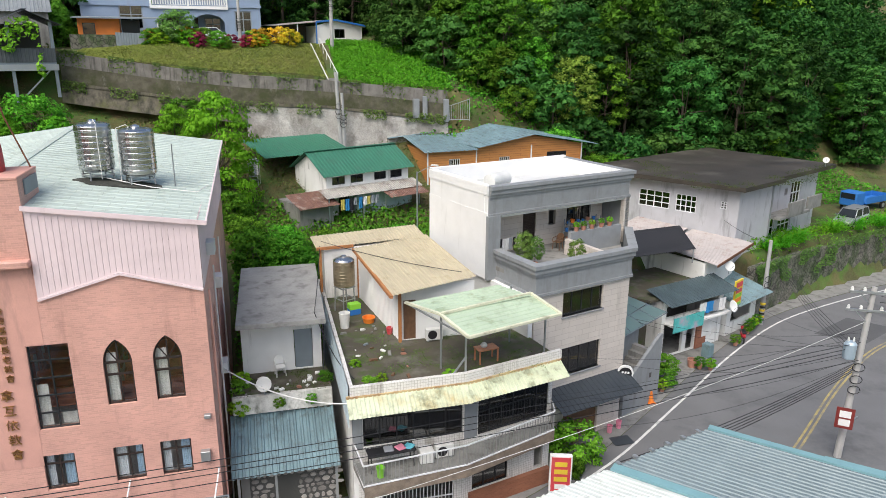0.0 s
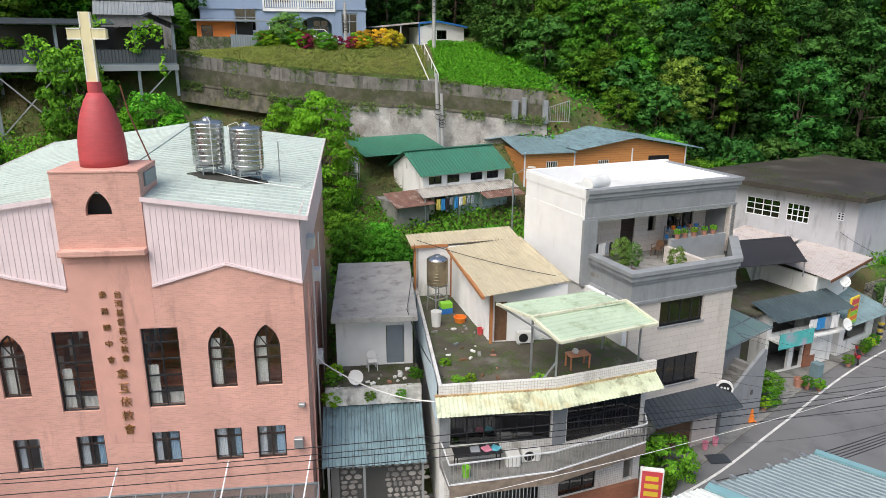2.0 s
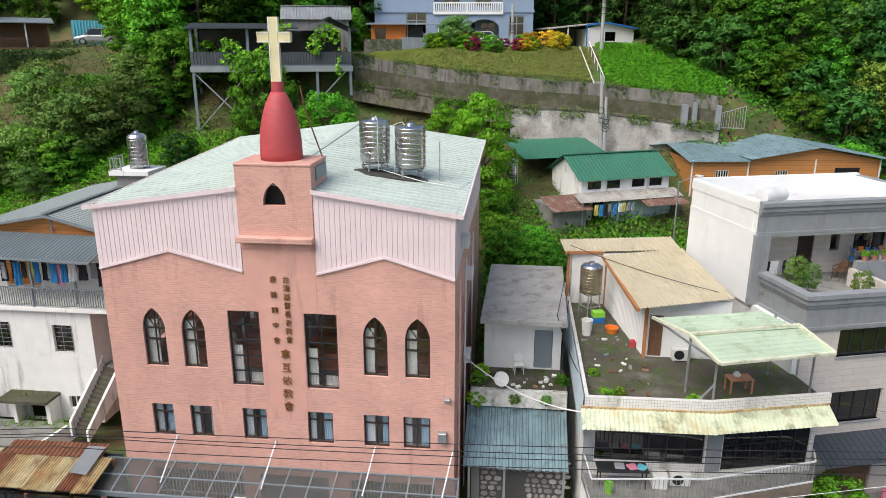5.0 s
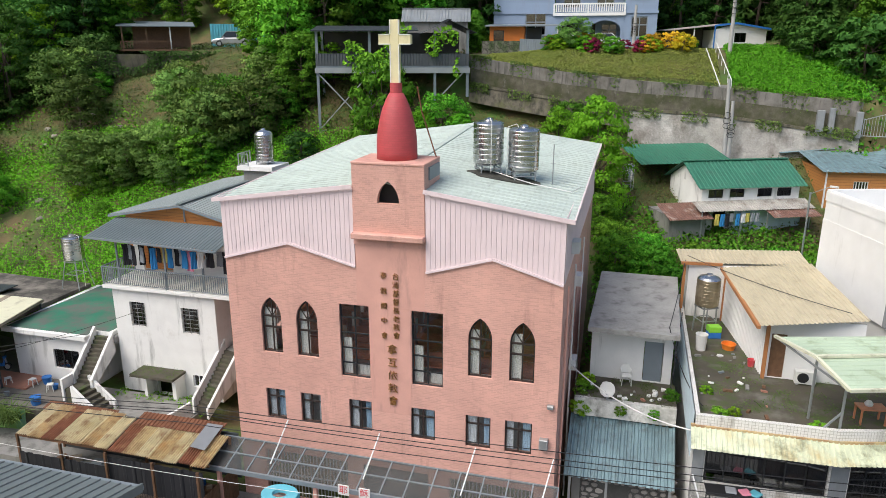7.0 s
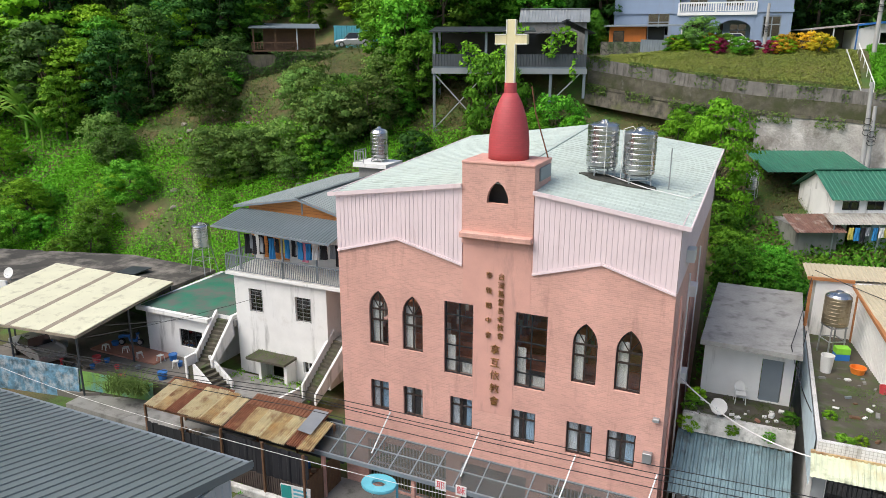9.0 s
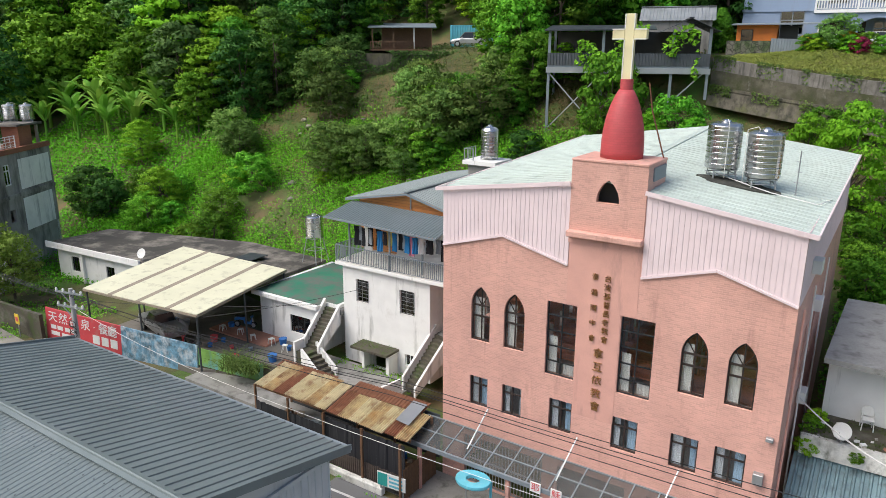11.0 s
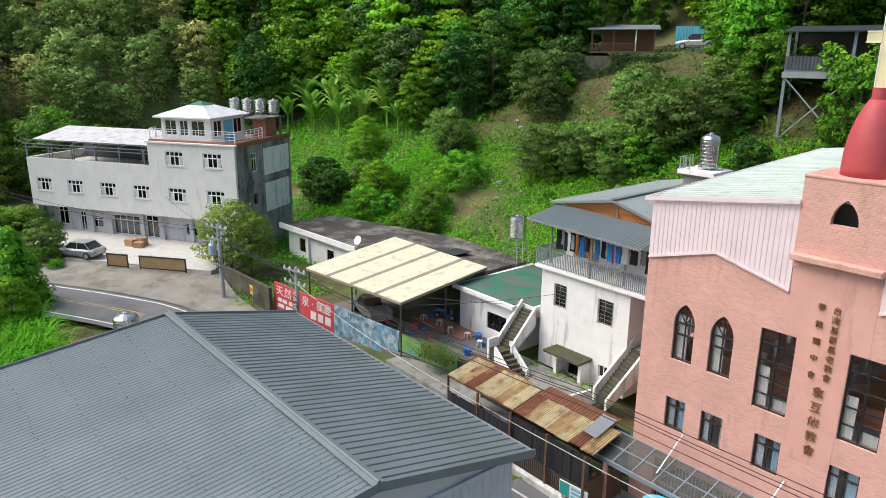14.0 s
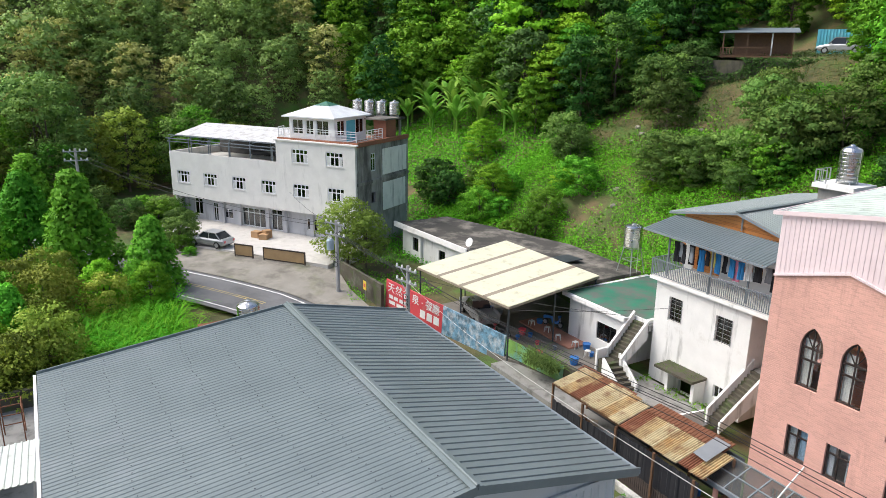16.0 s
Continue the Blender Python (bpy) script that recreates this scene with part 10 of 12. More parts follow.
for i, (x, mm_) in enumerate(((-0.1, "blue"), (0.4, "pink"), (0.75, "teal"))):
    solo("folded_cloth", box(bmesh.new(), -0.2, 0.2, -0.2, 0.2, 0, 0.08, 0.03), {"blue": CLOTH[5], "pink": PINKISH, "teal": SKY_PAINT}[mm_], mm_ + " cloth lying on a balcony table", "cloth", "washing on the table", m=pose(4.5 + x, 24.9, 4.062, 0, 0, 25 * i))
solo("washing_machine", box(bmesh.new(), -0.3, 0.3, -0.3, 0.3, 0, 0.55, 0.03), PLASTIC_WHITE, "white washing machine on the long balcony", "washing machine", m=pose(6.0, 25.0, 3.26))
tub(pose(26.3, 35.9, 0.07), 0.3, 0.5, TERRACOTTA, "large clay tub by the shop front", "tub", "tub")
solo("wheelie_bin", box(bmesh.new(), -0.28, 0.28, -0.3, 0.3, 0, 0.95, 0.04), BLUE_ROOF_OLD, "grey-blue waste bin by the shop front", "bin", m=pose(28.2, 37.0, 0.07, 0, 0, 20))
for (x, y) in ((17.3, 29.9), (18.0, 30.2)):
    tub(pose(x, y, 0.07), 0.15, 0.4, PINKISH, "small pink pot at the grey building door", "pot", "pot")
solo("drain_cover", box(bmesh.new(), 17.0, 18.1, 28.6, 29.4, 0.062, 0.075), DARK_METAL, "dark square drain cover in the street shoulder", "drain cover")
CARD = mat("brown_cardboard", (0.4, 0.24, 0.12), 0.8)
for dx, dy, sx, sz, yaw in ((-0.5, -0.1, 0.9, 0.6, 30), (0.55, 0.3, 0.8, 0.5, 50), (0.1, 0.75, 0.7, 0.75, 20)):
    solo("cardboard_box", boxm(bmesh.new(), pose(0, 0, 0), sx, 0.7, sz), CARD, "brown cardboard box on the guest house forecourt", "box", "forecourt boxes", m=pose(-66.0 + dx, 17.9 + dy, 2.32, 0, 0, yaw))
lamp = thing("street_lamp", "slim grey street lamp beside the green-roofed house", "street lamp", pose(10.8, 47.8, 7.0))
part("shaft", tube(bmesh.new(), [(0, 0, -0.3), (0, 0, 4.4)], 0.06, 8), GALV, lamp)
part("arm", tube(bmesh.new(), [(0, 0, 4.3), (0.9, -0.6, 4.9)], 0.03, 6), GALV, lamp)
part("lamp_head", boxm(bmesh.new(), pose(1.1, -0.75, 4.88, 0, 0, -35), 0.5, 0.16, 0.1), PLASTIC_WHITE, lamp)
sb = thing("street_sign", "teal and white street sign by the stall", "sign", pose(-17.2, 22.0, 0.1, 0, 0, 5))
part("panel", box(bmesh.new(), -0.75, 0.75, -0.03, 0.03, 0.5, 1.2), SIGN_WHITE, sb)
part("panel", box(bmesh.new(), -0.72, -0.2, -0.04, -0.031, 0.53, 1.17), mat("teal_sign_paint", (0.03, 0.36, 0.33), 0.5), sb)
for i in range(3):
    part("sign_bar", box(bmesh.new(), -0.1, 0.6, -0.04, -0.031, 0.58 + 0.2 * i, 0.68 + 0.2 * i), SKY_PAINT, sb)
for x in (-0.6, 0.6):
    part("leg", bar(bmesh.new(), (x, 0.03, 0), (x, 0.03, 1.2), 0.05), GALV, sb)
yw = thing("warning_sign", "small yellow and red warning sign on a post", "sign", pose(-47.4, 20.8, 1.3))
part("panel", box(bmesh.new(), -0.25, 0.25, -0.02, 0.02, 0.9, 1.6), YELLOW_PAINT, yw)
part("face", box(bmesh.new(), -0.16, 0.16, -0.03, -0.021, 1.1, 1.4), RED_PAINT, yw)
part("post", bar(bmesh.new(), (0, 0.04, 0), (0, 0.04, 1.6), 0.05), GALV, yw)
solo("low_yard_wall", box(bmesh.new(), 0, 7.5, 0, 0.25, -1, 1.7), MOSSY, "dark mossy wall beside the lot", "wall", m=pose(-53.2, 21.0, 1.3, 0, 0, 3))
bm = bmesh.new()
rings = []
for k in range(32):
    c_, s_ = math.cos(k * math.pi / 16), math.sin(k * math.pi / 16)
    rings.append([bm.verts.new((r_ * c_, r_ * 0.8 * s_, z_)) for r_, z_ in ((0.3, 0.0), (0.78, 0.0), (0.8, 0.06), (0.78, 0.14), (0.32, 0.14))])
for k in range(32):
    for q in range(5):
        bm.faces.new((rings[k][q], rings[k][(q + 1) % 5], rings[(k + 1) % 32][(q + 1) % 5], rings[(k + 1) % 32][q]))
bmesh.ops.recalc_face_normals(bm, faces=bm.faces)
ring = thing("ring_sign", "sky-blue ring on a pale post before the church door", "sign", pose(-13.2, 22.5, 0.08))
part("ring", bm, SKY_PAINT, ring).matrix_basis = pose(0, 0, 2.1)
part("post", tube(bmesh.new(), [(0.7, 0.3, 0), (0.7, 0.3, 2.15)], 0.06, 8), SKY_PAINT, ring)
for k, ch in enumerate("耶穌"):
    pl = thing("name_panel", "small white panel with a red character on the canopy edge", "sign", pose(-10.6 + 0.92 * k, 23.13, 2.3), "canopy panels")
    bd = part("board", box(bmesh.new(), -0.24, 0.24, -0.02, 0.02, 0, 0.46), SIGN_WHITE, pl)
    letters(ch, 0, 0.23, 0.4, RED_PAINT, bd, y=-0.026, depth=0.004)
solo("parasol_pole", tube(bmesh.new(), [(0, 0, 0), (0, 0, 2.1)], 0.03, 6), GALV, "thin pole of a sky-blue parasol", "pole", m=pose(-13.6, 22.6, 0.08))
solo("tarpaulin", plate(bmesh.new(), [(0, 0, 0), (2.0, -0.2, 0.15), (2.3, 1.2, 0.3), (0.2, 1.4, 0.1)], 0.05), DARK_METAL, "crumpled dark tarpaulin on the flat roof", "tarpaulin", m=pose(-41.5, 34.2, 4.5))
# rubble facing of the small house's lower wall
sw_ = thing("rubble_wall", "rubble stone wall under the lean-to roof", "wall", pose(-1.25, 26.75, 0))
part("backing", box(bmesh.new(), 0, 3.7, 0.05, 0.3, 0, 2.9), RUBBLE_JOINT, sw_)
rs_ = random.Random(3)
z = 0.02
while z < 2.8:
    x = 0.02
    hh = rs_.uniform(0.18, 0.32)
    while x < 3.6:
        ww = rs_.uniform(0.2, 0.45)
        if not (0.9 < x + ww / 2 < 1.9 and z < 2.1):
            bm = bmesh.new()
            k = 7
            ring = [(x + ww / 2 + (ww / 2 - 0.02) * math.cos(a) * rs_.uniform(0.85, 1.05), z + hh / 2 + (hh / 2 - 0.015) * math.sin(a) * rs_.uniform(0.85, 1.08)) for a in [2 * math.pi * i / k + 0.3 for i in range(k)]]
            a_ = [bm.verts.new((p, 0.06, q)) for p, q in ring]
            b_ = [bm.verts.new((x + ww / 2 + (p - x - ww / 2) * 0.8, 0.0, z + hh / 2 + (q - z - hh / 2) * 0.8)) for p, q in ring]
            bm.faces.new(b_)
            for i in range(k):
                bm.faces.new((a_[i], a_[(i + 1) % k], b_[(i + 1) % k], b_[i]))
            bmesh.ops.recalc_face_normals(bm, faces=bm.faces)
            part("stone", bm, RUBBLE, sw_)
        x += ww
    z += hh

# bright green net heaped beside the western street
bm = bmesh.new()
gv = [[bm.verts.new((2.4 * i / 9, 1.6 * k / 7, 0.75 * math.sin(math.pi * i / 9) ** 0.5 * math.sin(math.pi * k / 7) ** 0.5 * (1 + 0.5 * noise.noise(Vector((i * 0.9, k * 0.9, 1)))))) for k in range(8)] for i in range(10)]
for i in range(9):
    for k in range(7):
        bm.faces.new((gv[i][k], gv[i + 1][k], gv[i + 1][k + 1], gv[i][k + 1]))
solo("net_heap", bm, mat("bright_green_net", (0.02, 0.4, 0.08), 0.7, var=0.3, scale=3), "bright green net heaped over garden things", "net", m=pose(-66.0, -3.4, land(-66.0, -3.4) + 0.05, 0, 0, 20))
# broken render and stones lying on the small terrace
rnd3 = random.Random(4)
for i in range(22):
    s = rnd3.uniform(0.05, 0.14)
    solo("rubble_piece", boxm(bmesh.new(), pose(0, 0, 0, rnd3.uniform(-15, 15), rnd3.uniform(-15, 15), 0), 2.2 * s, 1.5 * s, s), rnd3.choice([WHITE_OLD, CONCRETE, SIGN_WHITE, TERRACOTTA]), "broken piece of masonry on a mossy terrace", "rubble", "terrace rubble",
         m=pose(rnd3.uniform(-1.5, 2.2), rnd3.uniform(28.5, 30.3), 5.36, 0, 0, rnd3.uniform(0, 180)))
for i in range(26):
    s = rnd3.uniform(0.04, 0.12)
    solo("rubble_piece", boxm(bmesh.new(), pose(0, 0, 0, rnd3.uniform(-15, 15), rnd3.uniform(-15, 15), 0), 2.6 * s, 1.2 * s, s * 0.8), rnd3.choice([WHITE_OLD, CONCRETE, WOOD, TERRACOTTA, GREY_METAL]), "loose scrap lying on the roof terrace", "rubble", "roof terrace scrap",
         m=pose(rnd3.uniform(3.3, 6.0), rnd3.uniform(25.6, 32), 6.605, 0, 0, rnd3.uniform(0, 180)))
# odds and ends in the restaurant yard
rnd4 = random.Random(21)
for i in range(18):
    x, y = rnd4.uniform(-43, -30.5), rnd4.uniform(25.6, 30.2)
    if -43 < x < -38 and 25.5 < y < 28.3:
        continue
    k = rnd4.randrange(3)
    r_ = rnd4.uniform(0.14, 0.3)
    cn = ("red", "blue", "grey")[k]
    cm = (RED_PAINT, BLUE_PAINT, GREY_METAL)[k]
    bm = lathe(bmesh.new(), [(r_ * 0.75, 0), (r_, r_ * 1.5), (r_ * 1.05, r_ * 1.5), (r_ * 1.02, r_ * 1.58), (r_ * 0.9, r_ * 1.5)], 14)
    solo("bucket", bm, cm, cn + " plastic bucket standing in the restaurant yard", "bucket", "yard buckets", m=pose(x, y, 1.025))
for i in range(5):
    x, y = -37.5 + 1.5 * i, 29.4 + 0.25 * (i % 2)
    st = thing("stool", "small pale plastic stool in the restaurant yard", "stool", pose(x, y, 1.025, 0, 0, 30 * i), "yard stools")
    part("seat", box(bmesh.new(), -0.17, 0.17, -0.17, 0.17, 0.42, 0.46, 0.015), PLASTIC_WHITE, st)
    for a_, b_ in ((-1, -1), (1, -1), (-1, 1), (1, 1)):
        part("leg", bar(bmesh.new(), (0.18 * a_, 0.18 * b_, 0), (0.13 * a_, 0.13 * b_, 0.42), 0.04), PLASTIC_WHITE, st)
# ---- plants ----
rng = np.random.default_rng(7)


LEAF_SHADE = {}


def leaf_mesh(name, centres, normals, sizes, material, slim=1.0, fold=0.0, shade=None):
    """Many small pointed leaves as one mesh; shade: the way each leaf's surface turns to the light."""
    n = len(centres)
    nr = normals / np.maximum(1e-6, np.linalg.norm(normals, axis=1))[:, None]
    ref = rng.normal(size=(n, 3))
    a = np.cross(nr, ref)
    a /= np.maximum(1e-6, np.linalg.norm(a, axis=1))[:, None]
    b = np.cross(nr, a)
    s = sizes[:, None]
    c = centres
    verts = np.stack([c - a * s * 0.5 - nr * s * fold, c + a * s * 0.35 - b * s * 0.42 * slim, c + a * s * 0.35 + b * s * 0.42 * slim], 1).reshape(-1, 3)
    me = soup(name, verts, material)
    sh = nr if shade is None else shade / np.maximum(1e-6, np.linalg.norm(shade, axis=1))[:, None]
    LEAF_SHADE[me.name] = sh
    me.normals_split_custom_set(np.repeat(sh, 3, axis=0))
    return me


def soup(name, verts, material):
    """Loose triangles as one mesh, three corners after another."""
    k = len(verts) // 3
    me = bpy.data.meshes.new(name)
    me.vertices.add(3 * k)
    me.vertices.foreach_set("co", verts.astype(np.float32).ravel())
    me.loops.add(3 * k)
    me.loops.foreach_set("vertex_index", np.arange(3 * k, dtype=np.int32))
    me.polygons.add(k)
    me.polygons.foreach_set("loop_start", np.arange(0, 3 * k, 3, dtype=np.int32))
    me.polygons.foreach_set("loop_total", np.full(k, 3, dtype=np.int32))
    me.update(calc_edges=True)
    me.materials.append(material)
    return me


def clumps(lobes, per, size, up=0.5, jitter=0.45, flat=0.75):
    """Leaves laid over lobes: rows of (x, y, z, radius); some larger ones fill the lobes inside."""
    C, N, S, H = [], [], [], []
    mid = np.mean([l[:3] for l in lobes], axis=0)
    for x, y, z, r in lobes:
        fill = per // 6
        k = per + fill
        d = rng.normal(size=(k, 3))
        d[:, 2] = np.abs(d[:, 2]) * 0.9 - 0.25
        d /= np.linalg.norm(d, axis=1)[:, None]
        rad = r * rng.uniform(0.74, 1.1, size=(k, 1))
        rad[per:] *= 0.62
        p = d * rad * np.array([1, 1, flat]) + np.array([x, y, z])
        C.append(p)
        N.append(d * 0.7 + np.array([0, 0, up]) + rng.normal(size=(k, 3)) * jitter)
        away = p - mid
        away /= np.maximum(0.3, np.linalg.norm(away, axis=1))[:, None]
        H.append(d * np.array([1, 1, 1.15]) + away * 0.45 + np.array([0, 0, 0.1]) + rng.normal(size=(k, 3)) * 0.22)
        sz = size * rng.uniform(0.6, 1.35, size=k)
        sz[per:] *= 1.9
        S.append(sz)
    return np.concatenate(C), np.concatenate(N), np.concatenate(S), np.concatenate(H)


def trunk_mesh(name, h, r, limbs, seed):
    rd = random.Random(seed)
    bm = bmesh.new()
    lean = (rd.uniform(-0.06, 0.06), rd.uniform(-0.06, 0.06))
    pts = [(lean[0] * h * t + 0.1 * math.sin(5 * t + seed), lean[1] * h * t, h * t) for t in (-0.06, 0.15, 0.4, 0.65, 0.9)]
    tube(bm, pts, [r * 1.25, r, r * 0.8, r * 0.55, r * 0.2], 7)
    for x, y, z, rr in limbs:
        t = rd.uniform(0.35, 0.75)
        p0 = Vector((lean[0] * h * t, lean[1] * h * t, h * t))
        p2 = Vector((x, y, z - rr * 0.3))
        p1 = p0.lerp(p2, 0.5) + Vector((0, 0, 0.1 * h * rd.uniform(0, 0.6)))
        tube(bm, [p0, p1, p2], [r * 0.4, r * 0.25, r * 0.08], 5)
    return mesh_of(name, bm, BARK)


def tree_kind(h, w, lobes_n, per, size, material, seed, shape="round", trunk=0.16, up=0.6, base=0.2, flat=0.62):
    """One kind of tree: meshes of trunk and crown. h: height, w: radius of the crown."""
    rd = random.Random(seed)
    lobes = []
    for i in range(lobes_n):
        t = (i + rd.random()) / lobes_n
        z = h * (base + (1 - base) * t)
        if shape == "cone":
            rad = w * (1 - t) ** 0.85 + 0.1
            lr = 0.32 * w * (1.15 - 0.6 * t)
        elif shape == "layer":
            rad = w * math.sin(math.pi * min(1, 0.25 + 0.75 * t)) ** 0.6
            lr = 0.36 * w * rd.uniform(0.6, 1.25)
        else:
            rad = w * math.sqrt(max(0.03, 1 - (1.7 * t - 0.75) ** 2))
            lr = 0.34 * w * rd.uniform(0.65, 1.25)
        a = i * 2.39996 + rd.uniform(-0.5, 0.5)
        k = rd.uniform(0.55, 1.0) ** 0.5 * 0.85
        lobes.append((rad * k * math.cos(a), rad * k * math.sin(a), z - lr * 0.5, lr))
    C, N, S, H = clumps(lobes, per, size, up, 0.45, 0.4 if shape == "layer" else flat)
    if shape == "cone":
        N = N * np.array([1, 1, 0.6])
    crown = leaf_mesh("crown", C, N, S, material, 1.0, 0.08, H)
    tr = trunk_mesh("trunk", h * 0.8, trunk, lobes[::max(1, lobes_n // 7)] if shape != "cone" else [], seed)
    return tr, crown


def plant_tree(kind, x, y, scale, label, group="", yaw=None, z=None, category="tree", name="tree", squash=1.0):
    t = thing(name, label, category, None, group)
    zz = land(x, y) if z is None else z
    t.matrix_basis = pose(x, y, zz - 0.1, 0, 0, random.uniform(0, 360) if yaw is None else yaw) @ Matrix.Diagonal((scale, scale, scale * squash, 1))
    for nm, me in zip(("trunk", "crown"), kind):
        o = new(nm, me)
        o.parent = t
    return t


FOREST = []
for i in range(5):
    FOREST.append((tree_kind(9.5 + i % 3, 3.3, 44, 92, 0.34, LEAF_A, 11 + i), "broad-leaved forest tree with mid green crown"))
for i in range(4):
    FOREST.append((tree_kind(10 + i, 3.1, 44, 92, 0.32, LEAF_B, 31 + i, base=0.08), "dense dark green forest tree"))
for i in range(2):
    FOREST.append((tree_kind(9.5, 3.6, 38, 96, 0.36, LEAF_A, 51 + i, "layer"), "forest tree with layered green crown"))
for i in range(2):
    FOREST.append((tree_kind(8.5, 3.0, 40, 90, 0.33, LEAF_D, 61 + i), "olive green forest tree"))
BRIGHT = [tree_kind(9.0, 3.5, 42, 110, 0.33, LEAF_C, 71 + i, "layer") for i in range(2)]
SHRUB = [tree_kind(3.9, 2.1, 30, 104, 0.18, LEAF_F, 81 + i, base=0.2, trunk=0.07) for i in range(3)]
AIRY = tree_kind(5.0, 2.5, 40, 110, 0.17, LEAF_O, 87, base=0.2, trunk=0.09)
SHRUB_G = [tree_kind(3.2, 1.9, 28, 104, 0.18, LEAF_A, 91 + i, base=0.05, trunk=0.07) for i in range(3)]
THICKET = [tree_kind(3.6, 2.0, 28, 120, 0.15, LEAF_Y, 141 + i, base=0.1, trunk=0.07) for i in range(2)]
SHRUB_DARK = [tree_kind(3.6, 2.2, 30, 64, 0.28, LEAF_B, 96 + i, base=0.03, trunk=0.07) for i in range(2)]
FEATHER = tree_kind(6.0, 3.0, 40, 170, 0.2, LEAF_H, 101, "layer", base=0.05, up=0.9)
CONIFER = [tree_kind(7.5, 3.1, 100, 64, 0.27, LEAF_G, 111 + i, "cone", base=0.03) for i in range(2)]
WEST = [(tree_kind(10.5, 3.4, 42, 100, 0.28, m_, 131 + i, base=0.1), lb_) for i, (m_, lb_) in enumerate(((LEAF_F, "grey-green"), (LEAF_F, "grey-green"), (LEAF_Y, "yellowish olive"), (LEAF_A, "fresh green")))]
WEST_FAR = [(tree_kind(10.5, 3.4, 42, 130, 0.25, m_, 151 + i, base=0.1), lb_) for i, (m_, lb_) in enumerate(((LEAF_W, "soft grey-green"), (LEAF_P, "pale olive bamboo-like"), (LEAF_W, "soft grey-green")))]
BUSH = [tree_kind(1.4, 0.95, 20, 110, 0.105, LEAF_A, 121, base=0.05, trunk=0.04), tree_kind(1.3, 0.9, 20, 110, 0.1, LEAF_C, 122, base=0.05, trunk=0.04)]
BUSH_Y = tree_kind(1.5, 1.0, 18, 60, 0.15, FLOWER, 123, base=0.1, trunk=0.04)
BUSH_R = tree_kind(1.4, 0.9, 18, 60, 0.15, FLOWER_RED, 124, base=0.1, trunk=0.04)


def blocked(x, y):
    """Clearings and houses in the woods."""
    return ((-57 < x < -40 and 60 < y < 76.5) or (-0.84 < x / y < -0.565 and 58 < y < 79) or (-28 < x < -12 and y < 73) or (-17 < x < 3 and y < 88) or (2 <= x < 13 and y < 83.5)
            or (13 <= x < 27 and y < 69.5) or (30 < x < 53 and y < 63) or (44 < x < 66 and y < 66))


def woods_edge(x):
    if x < -92:
        return 46
    if x < -66:
        return 56
    if x < -58:
        return 57
    if x < -28:
        return 66 + 0.1 * (x + 40) if x < -40 else 66
    if x < 14:
        return 73
    if x < 30:
        return 69.5
    return 62 + 0.42 * max(0, x - 55)


def loose(kinds, places, label, thin=3, grow=1.42):
    """Far trees that nobody could count, joined into one mesh."""
    V, H = [], []
    for (tr, crown), x, y, sc in places:
        m = len(crown.vertices)
        co = np.empty(m * 3, np.float32)
        crown.vertices.foreach_get("co", co)
        co = co.reshape(-1, 3, 3)[::thin]
        mid = co.mean(1, keepdims=True)
        co = mid + (co - mid) * grow
        a = random.uniform(0, 6.28)
        c, s_ = math.cos(a), math.sin(a)
        turn = np.array([[c, s_, 0], [-s_, c, 0], [0, 0, 1]])
        V.append((co @ turn) * sc + np.array([x, y, land(x, y) - 0.1]))
        H.append(LEAF_SHADE[crown.name][::thin] @ turn)
    me = soup("far_woods", np.concatenate(V).reshape(-1, 3), kinds)
    me.normals_split_custom_set(np.repeat(np.concatenate(H), 3, axis=0))
    return tagged(new("far_woods", me), label, "woods", kind="stuff")


far = {}
spots = []
for ix in range(-34, 34):
    for iy in range(9):
        x = ix * 4.3 + random.uniform(-1.6, 1.6)
        y = woods_edge(x) + iy * 4.4 + random.uniform(-1.5, 1.5)
        if blocked(x, y) or land(x, y) > 21.5 + 0.08 * math.hypot(x, y) or math.hypot(x, y) > 135:
            continue
        spots.append((math.hypot(x, y), x, y))
# the west bank beyond the street
for ix in range(24):
    for iy in range(13):
        x, y = -86 - 5.0 * iy + random.uniform(-2, 2), -40 + ix * 5.0 + random.uniform(-2, 2)
        if y > 4 and x > -96 and iy < 2 and y < 36 or y > woods_edge(x) or (x > -101 and y > 26) or land(x, y) > 21.5 + 0.08 * math.hypot(x, y):
            continue
        spots.append((math.hypot(x, y), x, y))
spots.sort()
for k_, (d_, x, y) in enumerate(spots):
    i = random.randrange(len(FOREST))
    if x > 8 and random.random() < 0.88 or x < -92 and random.random() < 0.25:
        i = 5 + random.randrange(4)
    if random.random() < 0.11 and x < 10:
        kind, label = random.choice(BRIGHT), "tree with fresh yellow-green crown in the woods"
        i = 0
    else:
        kind, label = FOREST[i]
    west = x < -84 and y < 42 - 0.1 * (x + 90)
    if west:
        w_ = random.randrange(4)
        kind, label = WEST[w_][0], WEST[w_][1] + " tree on the western bank"
        if d_ > 104:
            kind, label = WEST_FAR[w_ % 3][0], WEST_FAR[w_ % 3][1] + " tree on the western bank"
    sc = random.uniform(0.72, 1.12) * (1.3 if random.random() < 0.25 else 1)
    if k_ < 200:
        plant_tree(kind, x, y, sc, label, "woods")
    else:
        far.setdefault(kind[1].materials[0].name, []).append((kind, x, y, sc))
for nm, places in far.items():
    loose(bpy.data.materials[nm], places, "far woods of " + nm.replace("_", " ").replace(" leaf", "") + " trees on the upper slopes")
